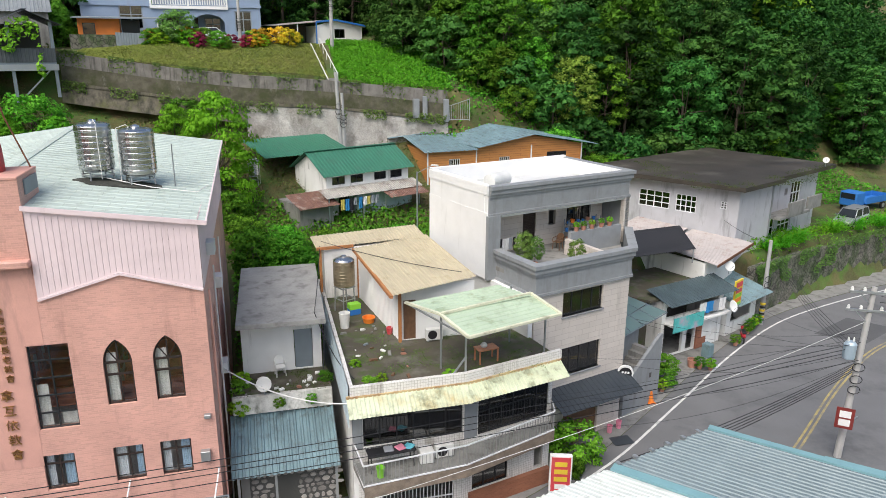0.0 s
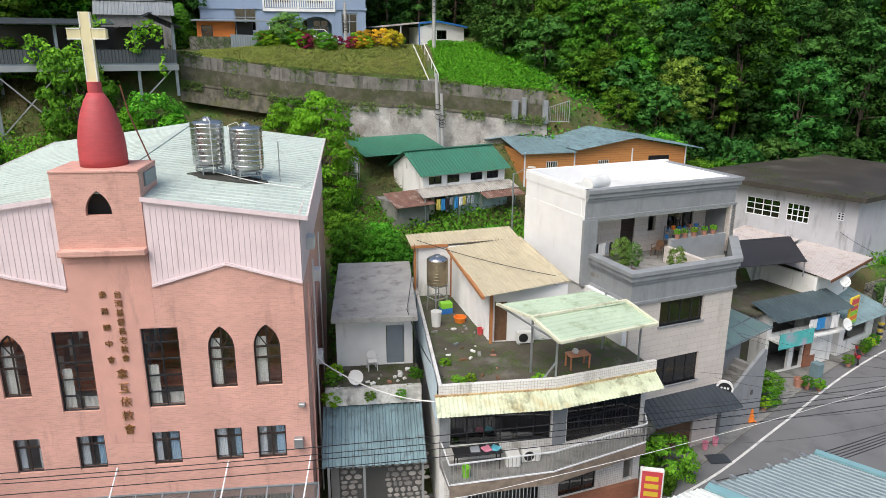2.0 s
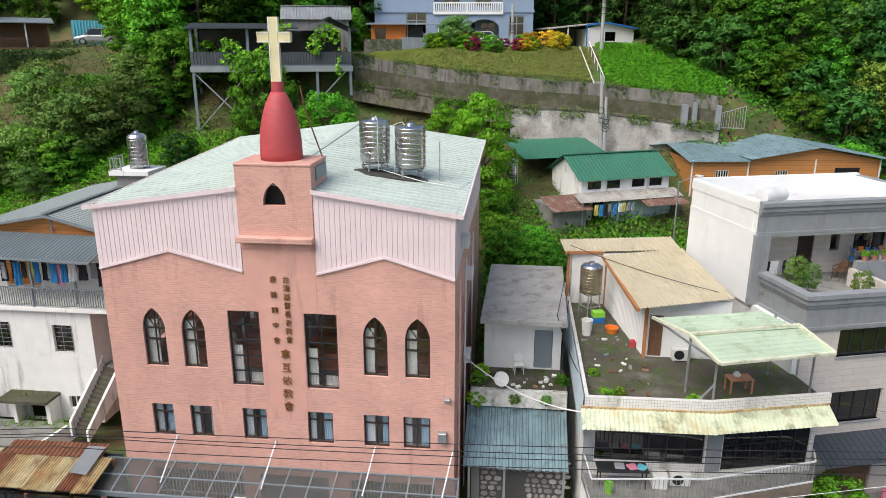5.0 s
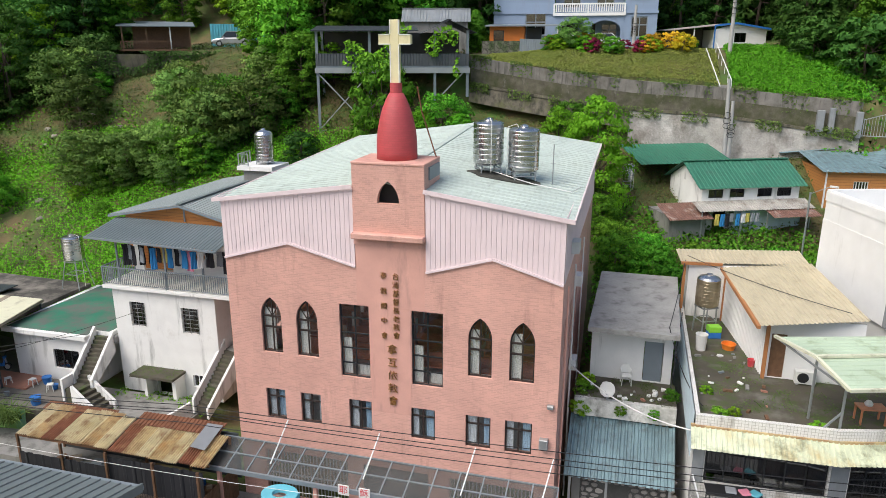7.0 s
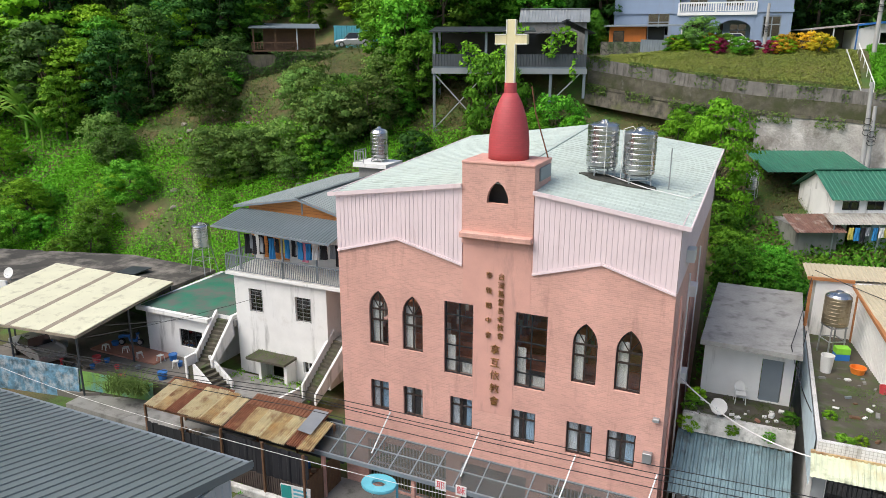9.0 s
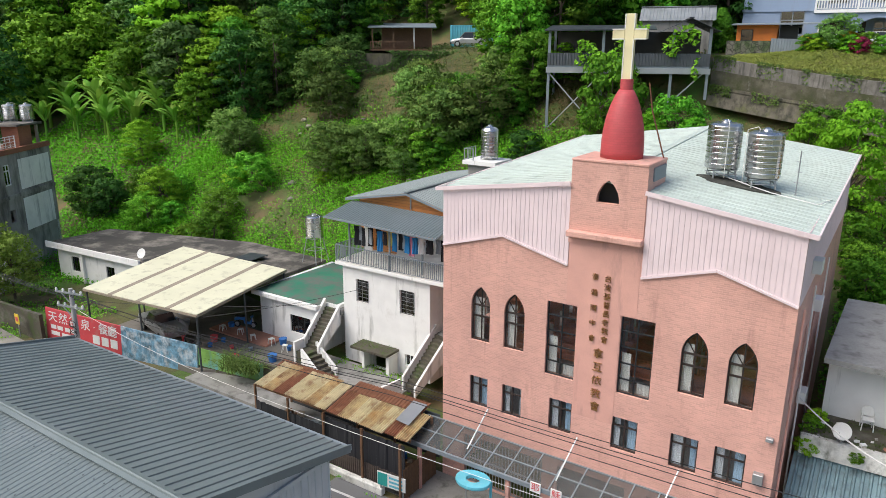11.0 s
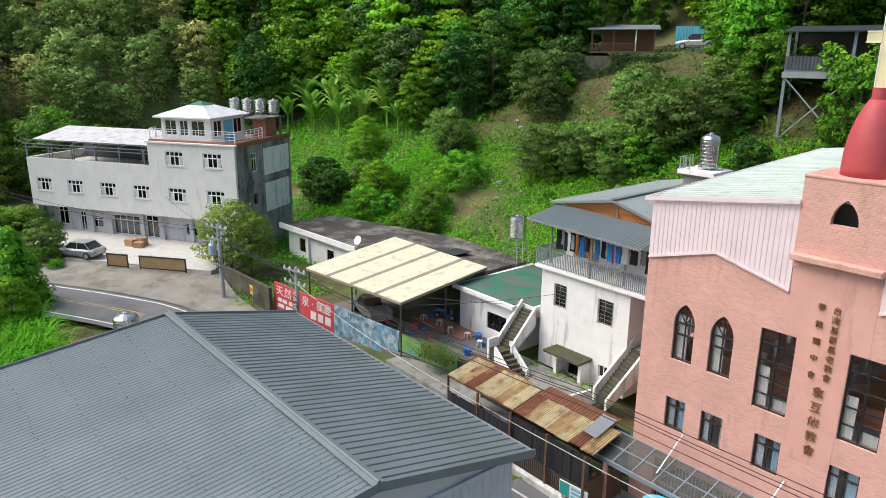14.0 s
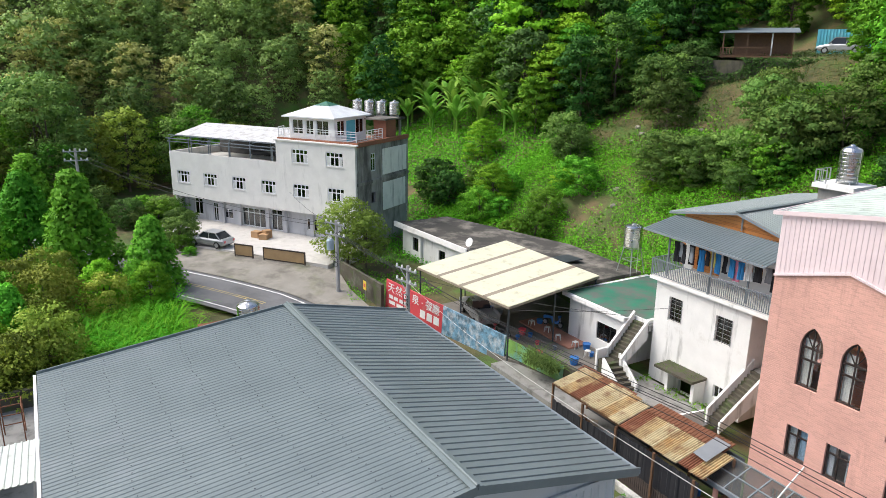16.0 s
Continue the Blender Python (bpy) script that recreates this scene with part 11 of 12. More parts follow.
for (x, y, s) in ((-79, 61, 1.9), (-85, 64, 1.5), (-104, 58, 1.4), (-96, 66, 1.2), (-112, 60, 1.1), (-60.5, 63.5, 0.9), (-27.5, 62.0, 0.45), (58, 74, 0.8), (31, 76, 0.9)):
    plant_tree(random.choice(BRIGHT), x, y, s, "tree with fresh yellow-green crown at the edge of the woods", "woods")
for (x, y, s) in ((-32.5, 62.5, 0.85), (-29.8, 60.0, 0.7), (-36, 64.5, 0.8)):
    plant_tree(FOREST[0][0], x, y, s, "leafy tree beside the hillside deck", "slope trees")
for i, (x, y, s) in enumerate(((18.9, 69.8, 0.7), (21.6, 68.4, 0.75), (24.2, 68.0, 0.8), (26.8, 67.2, 0.7), (20.4, 66.6, 0.5), (23.2, 66.0, 0.5))):
    plant_tree(FOREST[i % 4][0], x, y, s, "dark green tree above the orange building", "slope trees")
plant_tree(WEST[2][0], 30.4, 64.6, 0.75, "yellowish olive tree at the edge of the woods", "slope trees")
# shrubs over the slope
for i in range(165):
    x, y = random.uniform(-64, -17), random.uniform(49, 66)
    if (-31 < x and y > 52) or (y > 60.5 and -0.86 < x / y < -0.56) or noise.noise(Vector((x * 0.09, y * 0.11, 7))) < 0.14 - 0.045 * (y - 54) - 0.012 * (x + 45):
        continue
    k = random.choice(SHRUB + SHRUB + SHRUB_G)
    plant_tree(k, x, y, random.uniform(0.6, 1.3), "bushy grey-green shrub on the slope", "slope shrubs", category="shrub", name="shrub")
for (x, y, s) in ((-49.6, 38.8, 1.0), (-51.0, 37.5, 0.9), (-56.5, 39.5, 0.7), (-51.5, 41.5, 1.0), (-52.0, 45.5, 1.2), (-59.5, 43, 0.7), (-41.5, 46.5, 0.4), (-33.5, 47, 0.4)):
    plant_tree(random.choice(SHRUB_G), x, y, s, "dense green bush at the foot of the slope", "slope shrubs", category="shrub", name="shrub")
for (x, y, s) in ((-67.6, 10.9, 0.8), (-65.6, 10.6, 0.6), (-69.6, 11.4, 0.9), (-63.9, 11.0, 0.35)):
    plant_tree(SHRUB[0] if s > 0.7 else SHRUB_G[0], x, y, s, "leafy shrub beside the parked car", "forecourt shrubs", z=1.9, category="shrub", name="shrub")
plant_tree(AIRY, -55.5, 22.7, 1.15, "round olive-leaved tree beside the guest house", z=2.1, name="tree")
plant_tree(AIRY, -54.0, 23.8, 0.95, "round olive-leaved tree beside the guest house", z=2.1, name="tree")
plant_tree(FEATHER, -2.7, 52.0, 0.97, "bright green feathery tree behind the church", squash=1.45)
plant_tree(FEATHER, -5.8, 55.5, 0.6, "slender light green tree behind the church", squash=1.5)
plant_tree(SHRUB_G[1], -2.4, 49.0, 0.95, "dark leafy bush behind the church", category="bush", name="bush")
plant_tree(SHRUB_G[0], -0.6, 44.5, 0.9, "leafy bush in the gully behind the church", category="bush", name="bush")
plant_tree(SHRUB_G[0], -15.6, 56.4, 1.3, "green shrub below the deck", category="shrub", name="shrub")
plant_tree(FEATHER, -17.0, 54.8, 0.6, "green feathery shrub below the deck", category="shrub", name="shrub")
plant_tree(FEATHER, -13.8, 55.5, 0.55, "green feathery shrub below the deck", category="shrub", name="shrub")
plant_tree(SHRUB_G[1], -20.4, 55.2, 1.5, "leafy creeper-covered tree at the deck front", name="tree", squash=1.5)
plant_tree(SHRUB_G[2], -5.5, 60.8, 0.9, "shrub against the old terrace wall", category="shrub", name="shrub")
# row of conifers and thicket by the street
for (x, y, s) in ((-62.0, 2.2, 1.32), (-55.8, 6.8, 0.95), (-69.5, -1.4, 1.2), (-66.5, -5.5, 1.1), (-75, -6, 1.2), (-49.5, -2.6, 0.75), (-80.5, -1, 1.2)):
    plant_tree(random.choice(CONIFER), x, y, s, "conical feathery evergreen beside the street", "street evergreens", z=street(x) - 1.0)
for i in range(76):
    x, y = random.uniform(-57, -41), random.uniform(-14, 6.4)
    if y > west_line(x) - 7 or (x > -43 and y < -5) or (x > -51.5 and y > 0.5):
        continue
    k, lb = random.choice([(THICKET[0], "yellow-olive"), (THICKET[1], "yellow-olive"), (THICKET[0], "yellow-olive"), (SHRUB_G[0], "green"), (BRIGHT[1], "fresh green")])
    s = random.uniform(0.8, 1.25) * (0.42 if lb == "fresh green" else 1)
    plant_tree(k, x, y, s, lb + " thicket shrub beside the street", "street thicket", category="shrub", name="shrub", squash=1.15)
for i in range(14):
    plant_tree(random.choice(SHRUB + SHRUB_G), random.uniform(-84, -76), random.uniform(2, 14), random.uniform(0.7, 1.1), "shrub beside the guest house forecourt", "forecourt shrubs", z=1.8, category="shrub", name="shrub")
for (k, x, y, s, lb) in ((FEATHER, -59.4, 40.6, 0.75, "bright feathery"), (FEATHER, -70.5, 46.5, 0.8, "bright feathery"), (SHRUB_DARK[0], -68.0, 38.7, 1.2, "dark"), (SHRUB_DARK[1], -64.8, 38.5, 1.0, "dark"),
                         (SHRUB_G[1], -58.5, 38.4, 1.1, "leafy"), (FOREST[1][0], -68.0, 52.3, 0.68, "bright round"), (SHRUB_G[2], -62.8, 41.5, 1.0, "leafy"), (SHRUB[0], -57.7, 49.3, 1.1, "grey-green"), (SHRUB[1], -60.2, 50.5, 1.2, "grey-green"),
                         (BUSH[1], -54.7, 45.9, 1.4, "light green"), (BUSH[1], -45.0, 48.0, 0.9, "light green"), (SHRUB[2], -55.1, 59.0, 1.5, "grey-green"), (SHRUB[0], -51.5, 56.5, 1.3, "grey-green"), (SHRUB[1], -35.0, 53.2, 1.45, "grey-green"),
                         (SHRUB[2], -32.0, 54.8, 1.5, "grey-green"), (SHRUB[0], -37.5, 55.5, 1.4, "grey-green"), (SHRUB_DARK[0], -26.5, 52.5, 0.7, "dark")):
    plant_tree(k, x, y, s, lb + " shrub on the open slope", "slope shrubs", category="shrub", name="shrub")
# garden before the blue house
for i in range(30):
    x = random.uniform(-8.5, 4.5)
    y = random.uniform(68.5, 71.5)
    k, lb = random.choice([(BUSH[0], "green"), (BUSH[1], "light green"), (BUSH_Y, "yellow-leaved"), (BUSH_R, "dark red-leaved"), (BUSH[0], "green"), (BUSH_Y, "yellow-leaved")])
    plant_tree(k, x, y, random.uniform(0.6, 1.15), lb + " garden bush before the blue house", "garden bushes", category="bush", name="bush")
plant_tree(SHRUB[2], -6.2, 69.6, 0.8, "small round green garden tree", category="tree")
plant_tree(CONIFER[0], -16.3, 72, 0.55, "slim dark garden evergreen tree", category="tree")
for (x, y, s) in ((14.6, 73.0, 1.2), (14.5, 70.5, 0.9), (18, 68, 1.2), (21, 66.5, 1.1), (25, 66, 1.2), (28, 64, 1.2), (31, 62.5, 1.1), (35, 62.0, 1.1), (40, 63, 1.2), (45, 64, 1.1), (50, 66, 1.2), (56, 68, 1.2)):
    plant_tree(random.choice(SHRUB_DARK + SHRUB_DARK + SHRUB_G[:1]), x, y, s * 1.15, "leafy shrub at the foot of the woods", "wood edge shrubs", category="shrub", name="shrub")
for (x, y, s) in ((24, 63.5, 1.0), (27.5, 61, 1.1), (30.5, 59.5, 0.9), (33, 60, 1.0)):
    plant_tree(SHRUB_G[0], x, y, s, "leafy shrub behind the grey block", "wood edge shrubs", category="shrub", name="shrub")
# gully between church and green-roofed house
for i in range(34):
    x, y = random.uniform(-1.3, 9.5), random.uniform(39.5, 47.5)
    plant_tree(random.choice(BUSH + SHRUB_G[:1]), x, y, random.uniform(0.5, 0.95), "leafy bush in the overgrown gully", "gully bushes", category="bush", name="bush")
for i in range(8):
    plant_tree(BUSH[i % 2], 7.5 + 0.8 * i, 48.2 + 0.35 * i, 0.45, "leafy bush below the green-roofed house", "gully bushes", category="bush", name="bush")


# banana plants: long arching split leaves
def banana_kind(seed, n=10, L=2.7):
    rd = random.Random(seed)
    stem = tube(bmesh.new(), [(0, 0, -0.2), (0, 0, 1.2), (0.05, 0, 2.4)], [0.16, 0.13, 0.09], 8)
    leaves = []
    for i in range(n):
        a = i * 2.4 + rd.uniform(-0.3, 0.3)
        tilt = rd.uniform(0.95, 1.5)
        bm = bmesh.new()
        prev = None
        out, up = 0.0, 1.9
        l = L * rd.uniform(0.75, 1.1)
        for j in range(10):
            t = j / 9
            turn = tilt - rd.uniform(0.9, 1.5) * t ** 1.6
            out += l / 9 * math.cos(turn)
            up += l / 9 * math.sin(turn)
            w = 0.36 * math.sin(math.pi * min(1, 0.1 + 0.87 * t)) ** 0.7
            c, s = math.cos(a), math.sin(a)
            row = [bm.verts.new((c * out - s * k, s * out + c * k, up - abs(k) * 0.4)) for k in (-w, 0, w)]
            if prev:
                bm.faces.new((prev[0], row[0], row[1], prev[1]))
                bm.faces.new((prev[1], row[1], row[2], prev[2]))
            prev = row
        leaves.append(mesh_of("leaf", bm, BANANA))
    return mesh_of("stem", stem, BANANA), leaves


BANANA = leafy("banana_leaf_green", (0.17, 0.37, 0.05), (0.30, 0.54, 0.09), 0.25)
BAN = [banana_kind(1), banana_kind(2), banana_kind(3)]
for (x, y, s) in ((-90, 46.5, 1.4), (-87, 48.5, 1.5), (-84.5, 47.5, 1.4), (-82, 49.5, 1.6), (-80, 48.6, 1.4), (-78, 50.6, 1.6), (-76, 49.8, 1.5), (-74, 52.0, 1.6), (-72.5, 51.0, 1.4), (-95, 46.5, 1.6), (-98, 48, 1.6), (-80.5, 52.5, 1.6), (-76.5, 53.5, 1.6), (-71.0, 53.5, 1.4), (-86, 51, 1.7), (-91, 50, 1.7), (-69.5, 50.5, 1.3), (-83.5, 52.5, 1.7), (-93.5, 49, 1.7)):
    st, lv = BAN[random.randrange(3)]
    t = thing("banana_plant", "banana plant with long arching leaves behind the guest house", "plant", pose(x, y, land(x, y), 0, 0, random.uniform(0, 360)) @ Matrix.Diagonal((s * 0.85, s * 0.85, s * 0.85, 1)), "banana plants")
    new("stem", st).parent = t
    for me in lv:
        new("leaf", me).parent = t


# low growth as loose leaves over the ground
def cover(name, x0, x1, y0, y1, n, size, material, label, keep=None, height=0.35, slim=1.0, flat=0.6):
    x, y = rng.uniform(x0, x1, n), rng.uniform(y0, y1, n)
    ok = np.array([(keep is None or keep(a, b)) for a, b in zip(x, y)])
    x, y = x[ok], y[ok]
    n = len(x)
    hmap = np.array([0.5 + 0.5 * noise.noise(Vector((a * 0.5, b * 0.5, 1.7))) for a, b in zip(x, y)])
    z = np.array([land(a, b) for a, b in zip(x, y)]) + rng.uniform(0, 1, n) * height * (0.3 + 1.4 * hmap)
    C = np.stack([x, y, z], 1)
    N = rng.normal(size=(n, 3)) * 0.55 + np.array([0, -0.15, flat])
    H = rng.normal(size=(n, 3)) * 0.3 + np.array([0, -0.3, 0.9])
    me = leaf_mesh(name, C, N, size * rng.uniform(0.6, 1.5, n), material, slim, 0.06, H)
    return tagged(new(name, me), label, "undergrowth", kind="stuff")


def patch(s, lo, sx=0.08):
    return lambda a, b: noise.noise(Vector((a * sx, b * sx, s))) > lo


def bare(a, b):
    """Soil shows through in ragged patches, mostly higher up."""
    k = noise.noise(Vector((a * 0.09, b * 0.13, 2.2))) + 0.35 * noise.noise(Vector((a * 0.7, b * 0.7, 5.2)))
    return k > -0.42 + 0.037 * (b - 42) + random.uniform(-0.36, 0.36)



cover("undergrowth", -92, -60, 34, 56, 34000, 0.22, LEAF_E, "bright green low growth behind the guest house", lambda a, b: b > 36 - 0.5 * (a + 60) * 0.3 or a > -66, 0.8, 1.0, 0.35)
cover("undergrowth", -64, -16, 36.5, 56, 195000, 0.15, LEAF_E, "bright green low growth on the lower slope", lambda a, b: bare(a, b) and not (a > -29.5 and b < 45.5), 0.7, 0.9, 0.35)
cover("undergrowth", -64, -16, 40, 60, 12000, 0.26, LEAF_A, "taller leafy weeds on the lower slope", lambda a, b: patch(14, 0.12, 0.22)(a, b) and not (a > -29.5 and b < 45.5), 0.9, 0.8, 0.3)
cover("undergrowth", -64, -16, 42, 68, 46000, 0.15, DRY, "dry grass on the bare soil of the slope", lambda a, b: b > 47.5 + 5 * noise.noise(Vector((a * 0.2, b * 0.2, 4))), 0.3, 0.4, 0.3)
cover("undergrowth", -64, -16, 46, 74, 36000, 0.17, LEAF_D, "olive low growth on the upper slope", patch(9, -0.2, 0.25), 0.5, 0.7, 0.3)
cover("undergrowth", -59, -44, 19.8, 27.5, 5000, 0.16, LEAF_A, "weeds round the street wall and lot", lambda a, b: patch(3, 0.0, 0.4)(a, b) and not (a > -46.5 and b > 22), 0.3)
cover("undergrowth", -30, 14, 50, 61.5, 22000, 0.16, DRY, "dry grassy growth below the terrace wall", patch(6, -0.25), 0.35, 0.4, 0.3)
cover("undergrowth", -30, 14, 50, 61.5, 16000, 0.18, LEAF_D, "green weeds below the terrace wall", patch(11, -0.1, 0.2), 0.5, 0.6, 0.3)
cover("undergrowth", -2, 20, 38.5, 52, 18000, 0.22, LEAF_A, "tangled green growth in the gully", None, 0.8)
cover("undergrowth", -14, 6.4, 62.9, 75, 70000, 0.15, MOWN, "mown yellow-green grass bank", None, 0.1, 0.45, 0.5)
cover("undergrowth", 7.2, 22, 62.2, 73, 60000, 0.2, LEAF_H, "bright green bank of low growth", lambda a, b: a < 17.2 + 1.5 * noise.noise(Vector((a, b * 0.4, 3))), 0.5, 0.4, 0.2)
cover("undergrowth", 14, 66, 58, 72, 16000, 0.26, LEAF_A, "green growth at the foot of the woods", lambda a, b: not (30 < a < 53 and b < 60), 0.6)
cover("undergrowth", 36, 66, 44.5, 56, 24000, 0.17, LEAF_E, "green growth on the terrace above the bend", lambda a, b: b < 46.6 + 0.3 * (a - 38) and b > 43.6 + 0.33 * (a - 36), 0.9)
cover("undergrowth", -62, -40, -16, 8, 20000, 0.25, LEAF_E, "green thicket growth beside the street", lambda a, b: b < 5.5, 0.8)
cover("undergrowth", -70, -47, 24, 37, 14000, 0.19, LEAF_E, "green growth round the guest house", lambda a, b: b > 27 + 0.4 * abs(a + 58) or (a > -57 and b > 35.2), 0.5)


# stones lying on the open soil of the slope
STONE = mat("pale_slope_stone", (0.3, 0.27, 0.22), 0.9, var=0.3, scale=2, bump=0.5, spread=0.25)
rock_meshes = []
for i in range(4):
    bm = bmesh.new()
    bmesh.ops.create_icosphere(bm, subdivisions=2, radius=0.4)
    for v in bm.verts:
        v.co = v.co * (1 + 0.45 * noise.noise(v.co * 2.2 + Vector((i * 5, 0, 0)))) * Vector((1, 0.8, 0.6))
    rock_meshes.append(mesh_of("rock", bm, STONE))
for i in range(26):
    x, y = random.uniform(-58, -34), random.uniform(43, 58)
    r = new("rock", rock_meshes[i % 4])
    r.matrix_basis = pose(x, y, land(x, y) + 0.05, 0, 0, random.uniform(0, 360))
    tagged(r, "pale weathered rock on the soil slope", "rock", "slope rocks")


# tufts of long blades
def tuft(m, n, L, w, material, label, group):
    rd = random.Random(n)
    bm = bmesh.new()
    for i in range(n):
        a, t0 = rd.uniform(0, 6.28), rd.uniform(0.9, 1.45)
        x0, y0 = rd.uniform(-0.25, 0.25) * L, rd.uniform(-0.25, 0.25) * L
        prev = None
        l = L * rd.uniform(0.6, 1.1)
        for j in range(5):
            t = j / 4
            out, up = l * t * math.cos(t0) + 0.45 * l * t * t, l * math.sin(t0) * t - 0.5 * l * t * t * t
            ww = w * (1 - t) ** 0.5 + 0.003
            c, s = math.cos(a), math.sin(a)
            row = [bm.verts.new((x0 + c * out - s * k, y0 + s * out + c * k, up)) for k in (-ww, ww)]
            if prev:
                bm.faces.new((prev[0], row[0], row[1], prev[1]))
            prev = row
    ob = solo("grass_clump", bm, material, label, "grass", group, kind="", m=m)
    return ob


tall = [(x, y, land(x, y), 3.3) for x, y in ((-46.8, 6.0), (-45.2, 7.0), (-48.3, 6.6), (-47.6, 4.6), (-49.6, 5.2), (-45.8, 4.4), (-44.2, 5.2), (-49.0, 3.0), (-46.5, 2.6), (-44.4, 3.0), (-50.8, 4.0), (-47.8, 1.2), (-43.2, 7.0), (-50.5, 6.6), (-43.0, 4.0))]
for (x, y, z, L) in tall + [(41.0, 46.2, 4.3, 2.0), (43.2, 47.2, 4.3, 2.2), (48.5, 49.0, 4.3, 2.2), (51.5, 49.6, 4.3, 2.2), (55, 50.4, 4.2, 2.0), (39.2, 45.6, 4.3, 1.5)]:
    tuft(pose(x, y, z), 160, L, 0.035, LEAF_E, "tall clump of long green grass", "tall grass clumps")
tuft(pose(-31.2, 24.9, 1.6), 120, 1.9, 0.03, LEAF_D, "hanging clump of grass on the street wall", "wall grass")
tuft(pose(-30.2, 25.3, 1.5), 120, 1.7, 0.03, LEAF_D, "hanging clump of grass on the street wall", "wall grass")
# ---- small plants by the houses ----
for i, (x, y) in enumerate(plant_spots):
    t = potted(pose(x, y, 0.07), 1.0, None, "leafy plant in a clay pot by the street", "street pot plants")
    o = new("foliage", BUSH[i % 2][1])
    o.parent = t
    o.matrix_basis = pose(0, 0, 0.25) @ Matrix.Diagonal((0.42, 0.42, 0.42, 1))
gbm = pose(12.25, 28.9, 0, 0, 0, 16.5)
for i, (u, v, z, s) in enumerate(((1.0, 2.3, 9.3, 0.95), (1.5, 2.0, 9.3, 0.8), (3.0, 0.6, 9.3, 0.8), (5.0, 2.92, 10.5, 0.4), (5.5, 2.92, 10.5, 0.35), (6.1, 2.92, 10.5, 0.4), (6.8, 2.92, 10.5, 0.35), (7.4, 2.92, 10.5, 0.4))):
    t = potted(gbm @ pose(u, v, z), 0.8, None, "leafy plant in a pot on the balcony", "balcony pot plants")
    o = new("foliage", SHRUB[i % 3][1] if i < 3 else BUSH[i % 2][1])
    o.parent = t
    o.matrix_basis = pose(0, 0, 0.25) @ Matrix.Diagonal((0.27 * s, 0.27 * s, 0.44 * s, 1) if i < 3 else (0.55 * s, 0.55 * s, 0.5 * s, 1))
rack = thing("shelf_rack", "open shelf rack crowded with pots on the tiled balcony", "shelf", gbm @ pose(6.6, 4.2, 9.3))
for z in (0.35, 0.8, 1.25):
    part("shelf", box(bmesh.new(), -1.2, 1.2, -0.2, 0.2, z, z + 0.03), GREY_METAL, rack)
for x in (-1.17, 1.17):
    for y in (-0.18, 0.18):
        part("post", bar(bmesh.new(), (x, y, 0), (x, y, 1.5), 0.04), GREY_METAL, rack)
rb_ = random.Random(4)
for i in range(18):
    sz = rb_.uniform(0.07, 0.14)
    solo("small_pot", lathe(bmesh.new(), [(sz * 0.7, 0), (sz, sz * 1.5), (sz * 0.85, sz * 1.5), (sz * 0.7, sz * 0.6)], 10), rb_.choice([TERRACOTTA, PLASTIC_WHITE, BLUE_PAINT, YELLOW_PAINT, ORANGE_PAINT, DARK_METAL]), "small pot on a balcony shelf", "pot", "balcony shelf pots",
         m=gbm @ pose(5.5 + 0.38 * (i % 6) + rb_.uniform(-0.05, 0.05), 4.2, 9.3 + (0.38, 0.83, 1.28)[i // 6]))
plastic_chair(gbm @ pose(4.6, 3.9, 9.3, 0, 0, -70), WOOD, "brown armchair on the tiled balcony", "")
for i in range(5):
    k = (0, 2, 2, 5, 0)[i]
    garment(gbm @ pose(0.5 + 0.22 * i, 3.6, 10.5, 0, 0, 10 * i), 0.3, 0.6, CLOTH[k], "laundry on the grey building balcony", GARM[k] + " garment hung on the tiled balcony")
plant_tree(BUSH[0], 14.4, 28.2, 1.5, "round bush with red flowers by the street", z=0.05, category="bush", name="bush")
plant_tree(BUSH_R, 13.7, 27.4, 0.55, "small red-flowered bush by the street", z=0.05, category="bush", name="bush")
plant_tree(BUSH[0], 13.6, 27.0, 0.8, "low green bush by the street", z=0.05, category="bush", name="bush")
for (x, y, z, s) in ((3.8, 25.6, 6.6, 0.45), (7.2, 25.6, 6.6, 0.4), (4.4, 26.2, 6.6, 0.3), (3.5, 27.8, 6.6, 0.3), (-1.5, 29.2, 5.2, 0.5), (-1.4, 30.1, 5.2, 0.5), (2.3, 29.4, 5.3, 0.4), (-1.5, 28.4, 4.8, 0.5), (0.2, 28.2, 5.0, 0.3), (1.6, 28.2, 5.0, 0.3), (23.2, 34.2, 0.07, 0.9), (23.6, 34.6, 0.8, 0.8)):
    plant_tree(BUSH[random.randrange(2)], x, y, s, "weed growing from the mossy concrete", "roof weeds", z=z, category="weed", name="weed")


def strew(name, poly_fn, n, size, material, label, x0, x1, y0, y1, z):
    x, y = rng.uniform(x0, x1, n), rng.uniform(y0, y1, n)
    ok = np.array([poly_fn(a, b) for a, b in zip(x, y)])
    C = np.stack([x[ok], y[ok], np.full(ok.sum(), z) + rng.uniform(0, 0.1, ok.sum())], 1)
    me = leaf_mesh(name, C, rng.normal(size=C.shape) * 0.6 + np.array([0, 0, 0.5]), size * rng.uniform(0.6, 1.4, len(C)), material, 0.7, 0.05)
    return tagged(new(name, me), label, "moss", kind="stuff")


strew("roof_moss", lambda a, b: noise.noise(Vector((a * 0.9, b * 0.9, 5))) > 0.08, 9000, 0.055, LEAF_D, "moss and weeds on the roof terrace", 3.1, 11.5, 25.3, 31, 6.6)
strew("roof_moss", lambda a, b: noise.noise(Vector((a * 1.2, b * 1.2, 8))) > 0.0, 2500, 0.06, LEAF_D, "moss and weeds on the small terrace", -1.7, 2.4, 28.3, 30.6, 5.36)
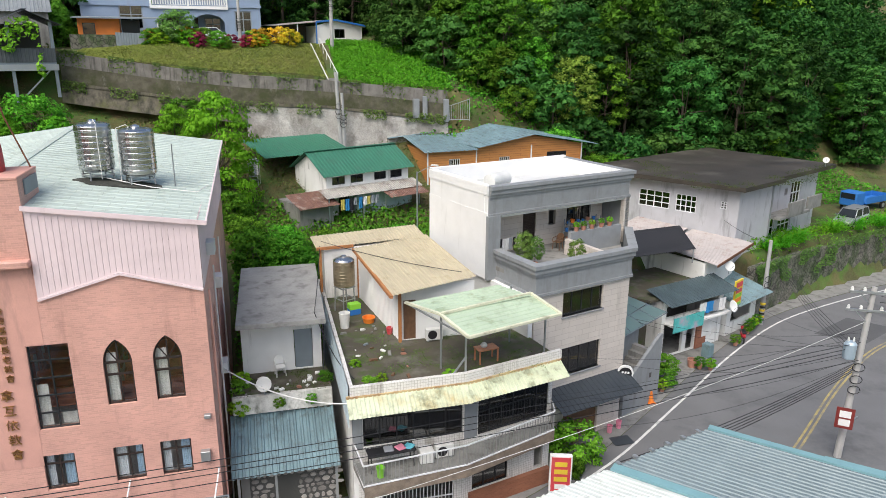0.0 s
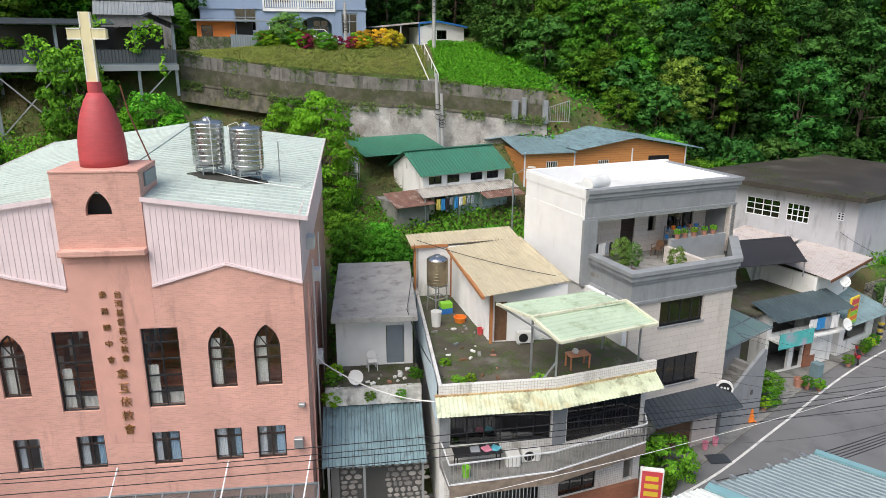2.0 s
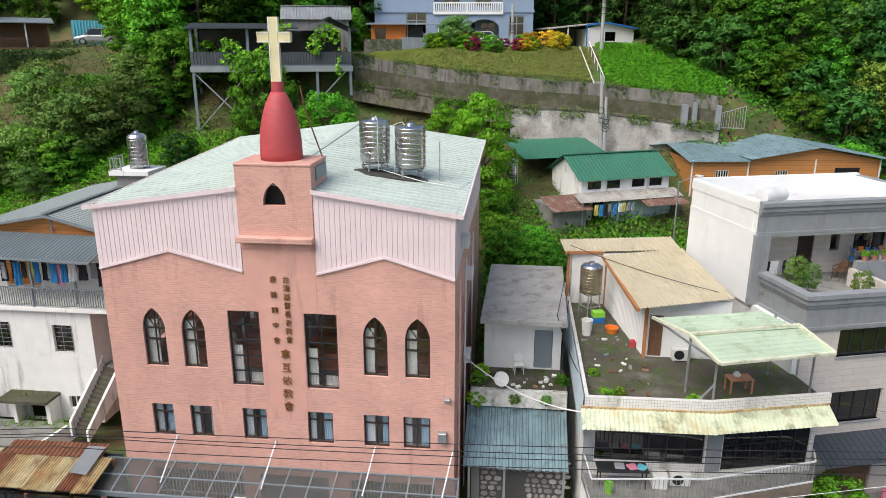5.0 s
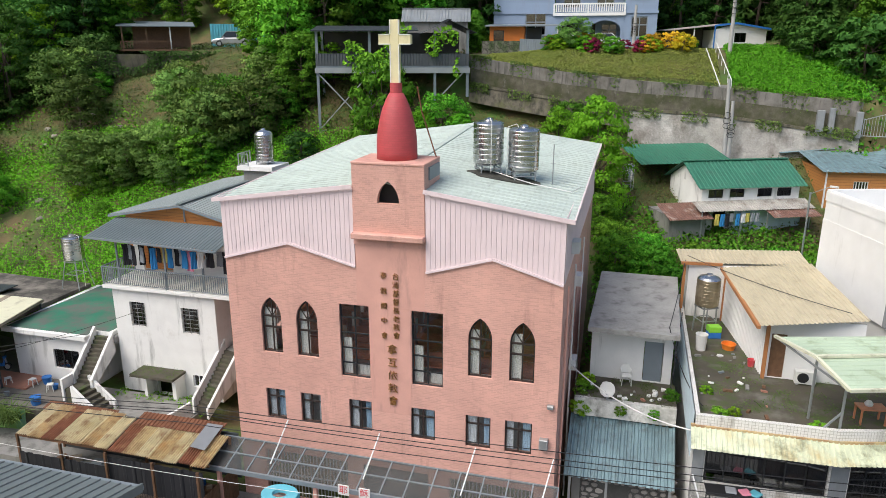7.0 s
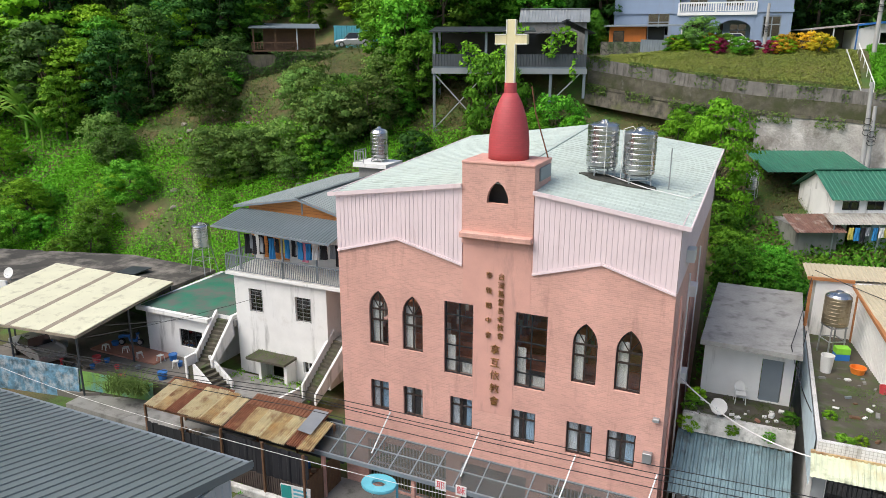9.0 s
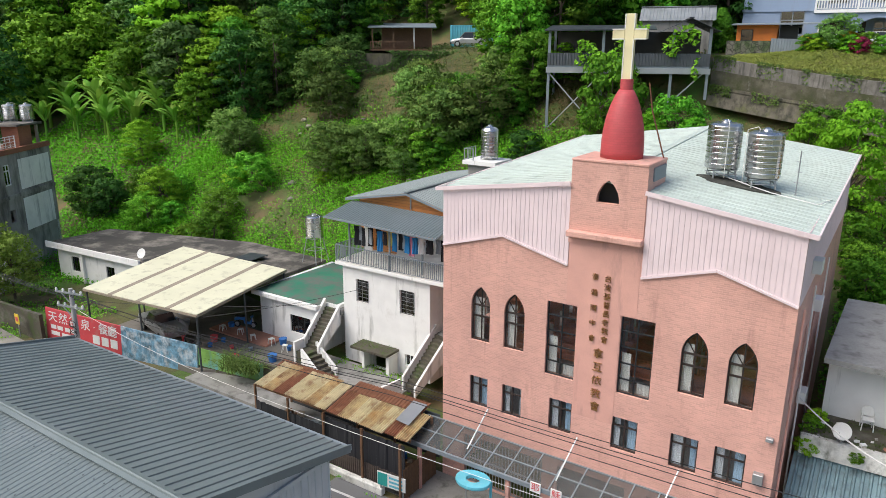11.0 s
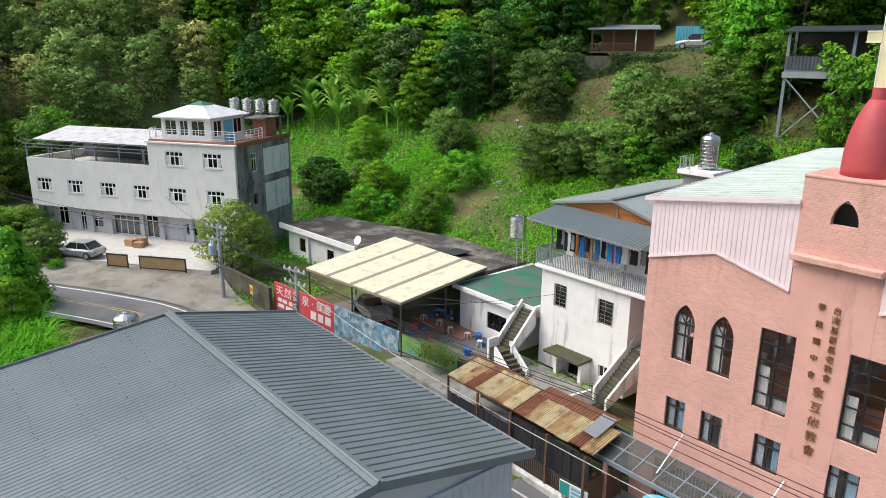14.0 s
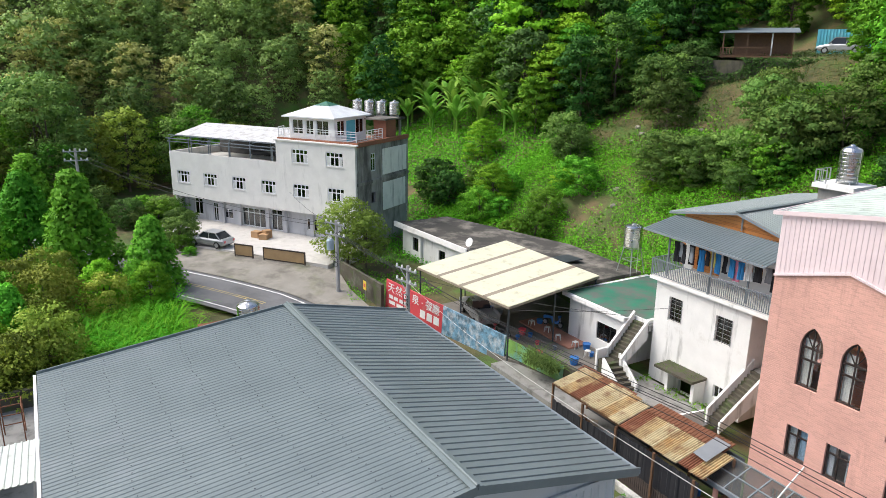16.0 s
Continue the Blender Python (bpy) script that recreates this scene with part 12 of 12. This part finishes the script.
strew("roof_moss", lambda a, b: noise.noise(Vector((a * 0.5, b * 0.5, 5))) > -0.1 and (b - 44.2) * 0.906 - (a - 34.9) * 0.423 < 0.4 or a < 34 and noise.noise(Vector((a * 0.5, b * 0.5, 5))) > 0.0, 9000, 0.1, LEAF_D, "moss along the edges of the grey block roof", 30.5, 50, 43, 56, 10.06)
strew("hood_moss", lambda a, b: noise.noise(Vector((a * 1.5, b * 1.5, 2))) > -0.2, 1300, 0.045, LEAF_D, "moss on the door hood of the white house", -26.68, -23.95, 30.27, 31.45, 2.31)
strew("house_weeds", lambda a, b: noise.noise(Vector((a * 0.8, b * 0.8, 6))) > 0.12, 2600, 0.12, LEAF_A, "weeds in the yard before the white house", -28.0, -21.5, 27.3, 31.3, 0.87)
strew("shoulder_weeds", lambda a, b: noise.noise(Vector((a * 0.6, b * 0.6, 9))) > 0.1, 3000, 0.13, LEAF_A, "weeds along the stall and street wall", -34, -17, 21.5, 23.0, 0.12)
# plants hanging over the stone retaining wall
C = []
prev = (35.5, 42.3)
for nxt in ((37.5, 43.2), (40.0, 44.4), (43.0, 45.7), (46.5, 47.0), (50.5, 48.3), (55, 49.6), (61, 51.2)):
    k = 1500
    t = rng.uniform(0, 1, k)
    zz = rng.uniform(0, 1, k) ** 0.7 * 4.2
    x = prev[0] + (nxt[0] - prev[0]) * t
    y = prev[1] + (nxt[1] - prev[1]) * t - rng.uniform(0.02, 0.3, k)
    keepm = np.array([noise.noise(Vector((a * 0.5, c * 0.6, 3))) > 0.1 - 0.3 * (c - 2.9) for a, c in zip(x, zz)])
    C.append(np.stack([x, y, zz], 1)[keepm])
    prev = nxt
C = np.concatenate(C)
tagged(new("wall_creeper", leaf_mesh("wall_creeper", C, rng.normal(size=C.shape) * 0.5 + np.array([0.2, -0.6, 0.5]), 0.16 * rng.uniform(0.6, 1.5, len(C)), LEAF_D, 0.9, 0.05)), "green creepers hanging over the stone wall", "creeper", kind="stuff")
# grasses and creepers along the head and foot of the old terrace wall
C = []
for (x0, y0, z0), (x1, y1, z1) in zip(pts, pts[1:]):
    k = 900
    t = rng.uniform(0, 1, k)
    x, y, z = x0 + (x1 - x0) * t, y0 + (y1 - y0) * t, z0 + (z1 - z0) * t
    low = rng.uniform(0, 1, k) < 0.45
    drop = np.where(low, 2.3 + rng.uniform(-0.25, 0.6, k), rng.uniform(-0.25, 1.0, k) ** 2 * 1.6 - 0.2)
    keepm = np.array([noise.noise(Vector((a * 0.55, 3.0 if w else 0, 4))) > -0.05 for a, w in zip(x, low)])
    C.append(np.stack([x, y - np.where(low, rng.uniform(0.4, 0.8, k), rng.uniform(0, 0.15, k)), z - drop], 1)[keepm])
C = np.concatenate(C)
tagged(new("wall_grass", leaf_mesh("wall_grass", C, rng.normal(size=C.shape) * 0.5 + np.array([0, -0.6, 0.4]), 0.26 * rng.uniform(0.5, 1.5, len(C)), LEAF_D, 0.5, 0.05)), "grass and weeds along the old terrace wall", "grass", kind="stuff")
# creeper over the wall below the clearing
n = 5200
t = rng.uniform(0, 1, n)
C = np.stack([-54.5 + 16.0 * t, 60.3 + 10.0 * t + 0.6 * np.sin(3.1 * t) - rng.uniform(0.0, 0.35, n), 17.2 + rng.uniform(0, 1, n) ** 0.8 * 2.5], 1)
C = C[np.array([noise.noise(Vector((a * 0.4, c * 0.5, 21))) > -0.12 for a, b, c in C])]
tagged(new("wall_creeper", leaf_mesh("wall_creeper", C, rng.normal(size=C.shape) * 0.5 + np.array([0.3, -0.6, 0.5]), 0.22 * rng.uniform(0.6, 1.5, len(C)), LEAF_D, 0.9, 0.05)), "creeper over the low wall below the clearing", "creeper", kind="stuff")
# creeper on the deck and moss on the old terrace wall
n = 2600
x = rng.uniform(-24, -15, n)
C = np.stack([x, 56.6 + 0.36 * (x + 24) + rng.uniform(-0.5, 0.3, n), rng.uniform(17.2, 21.8, n)], 1)
C = C[np.array([noise.noise(Vector((a * 0.45, c * 0.45, 9))) > 0.12 for a, b, c in C])]
tagged(new("deck_creeper", leaf_mesh("deck_creeper", C, rng.normal(size=C.shape) * 0.5 + np.array([0, -0.6, 0.5]), 0.32 * rng.uniform(0.6, 1.5, len(C)), LEAF_A, 0.9, 0.05)), "leafy creeper over the deck front", "creeper", kind="stuff")
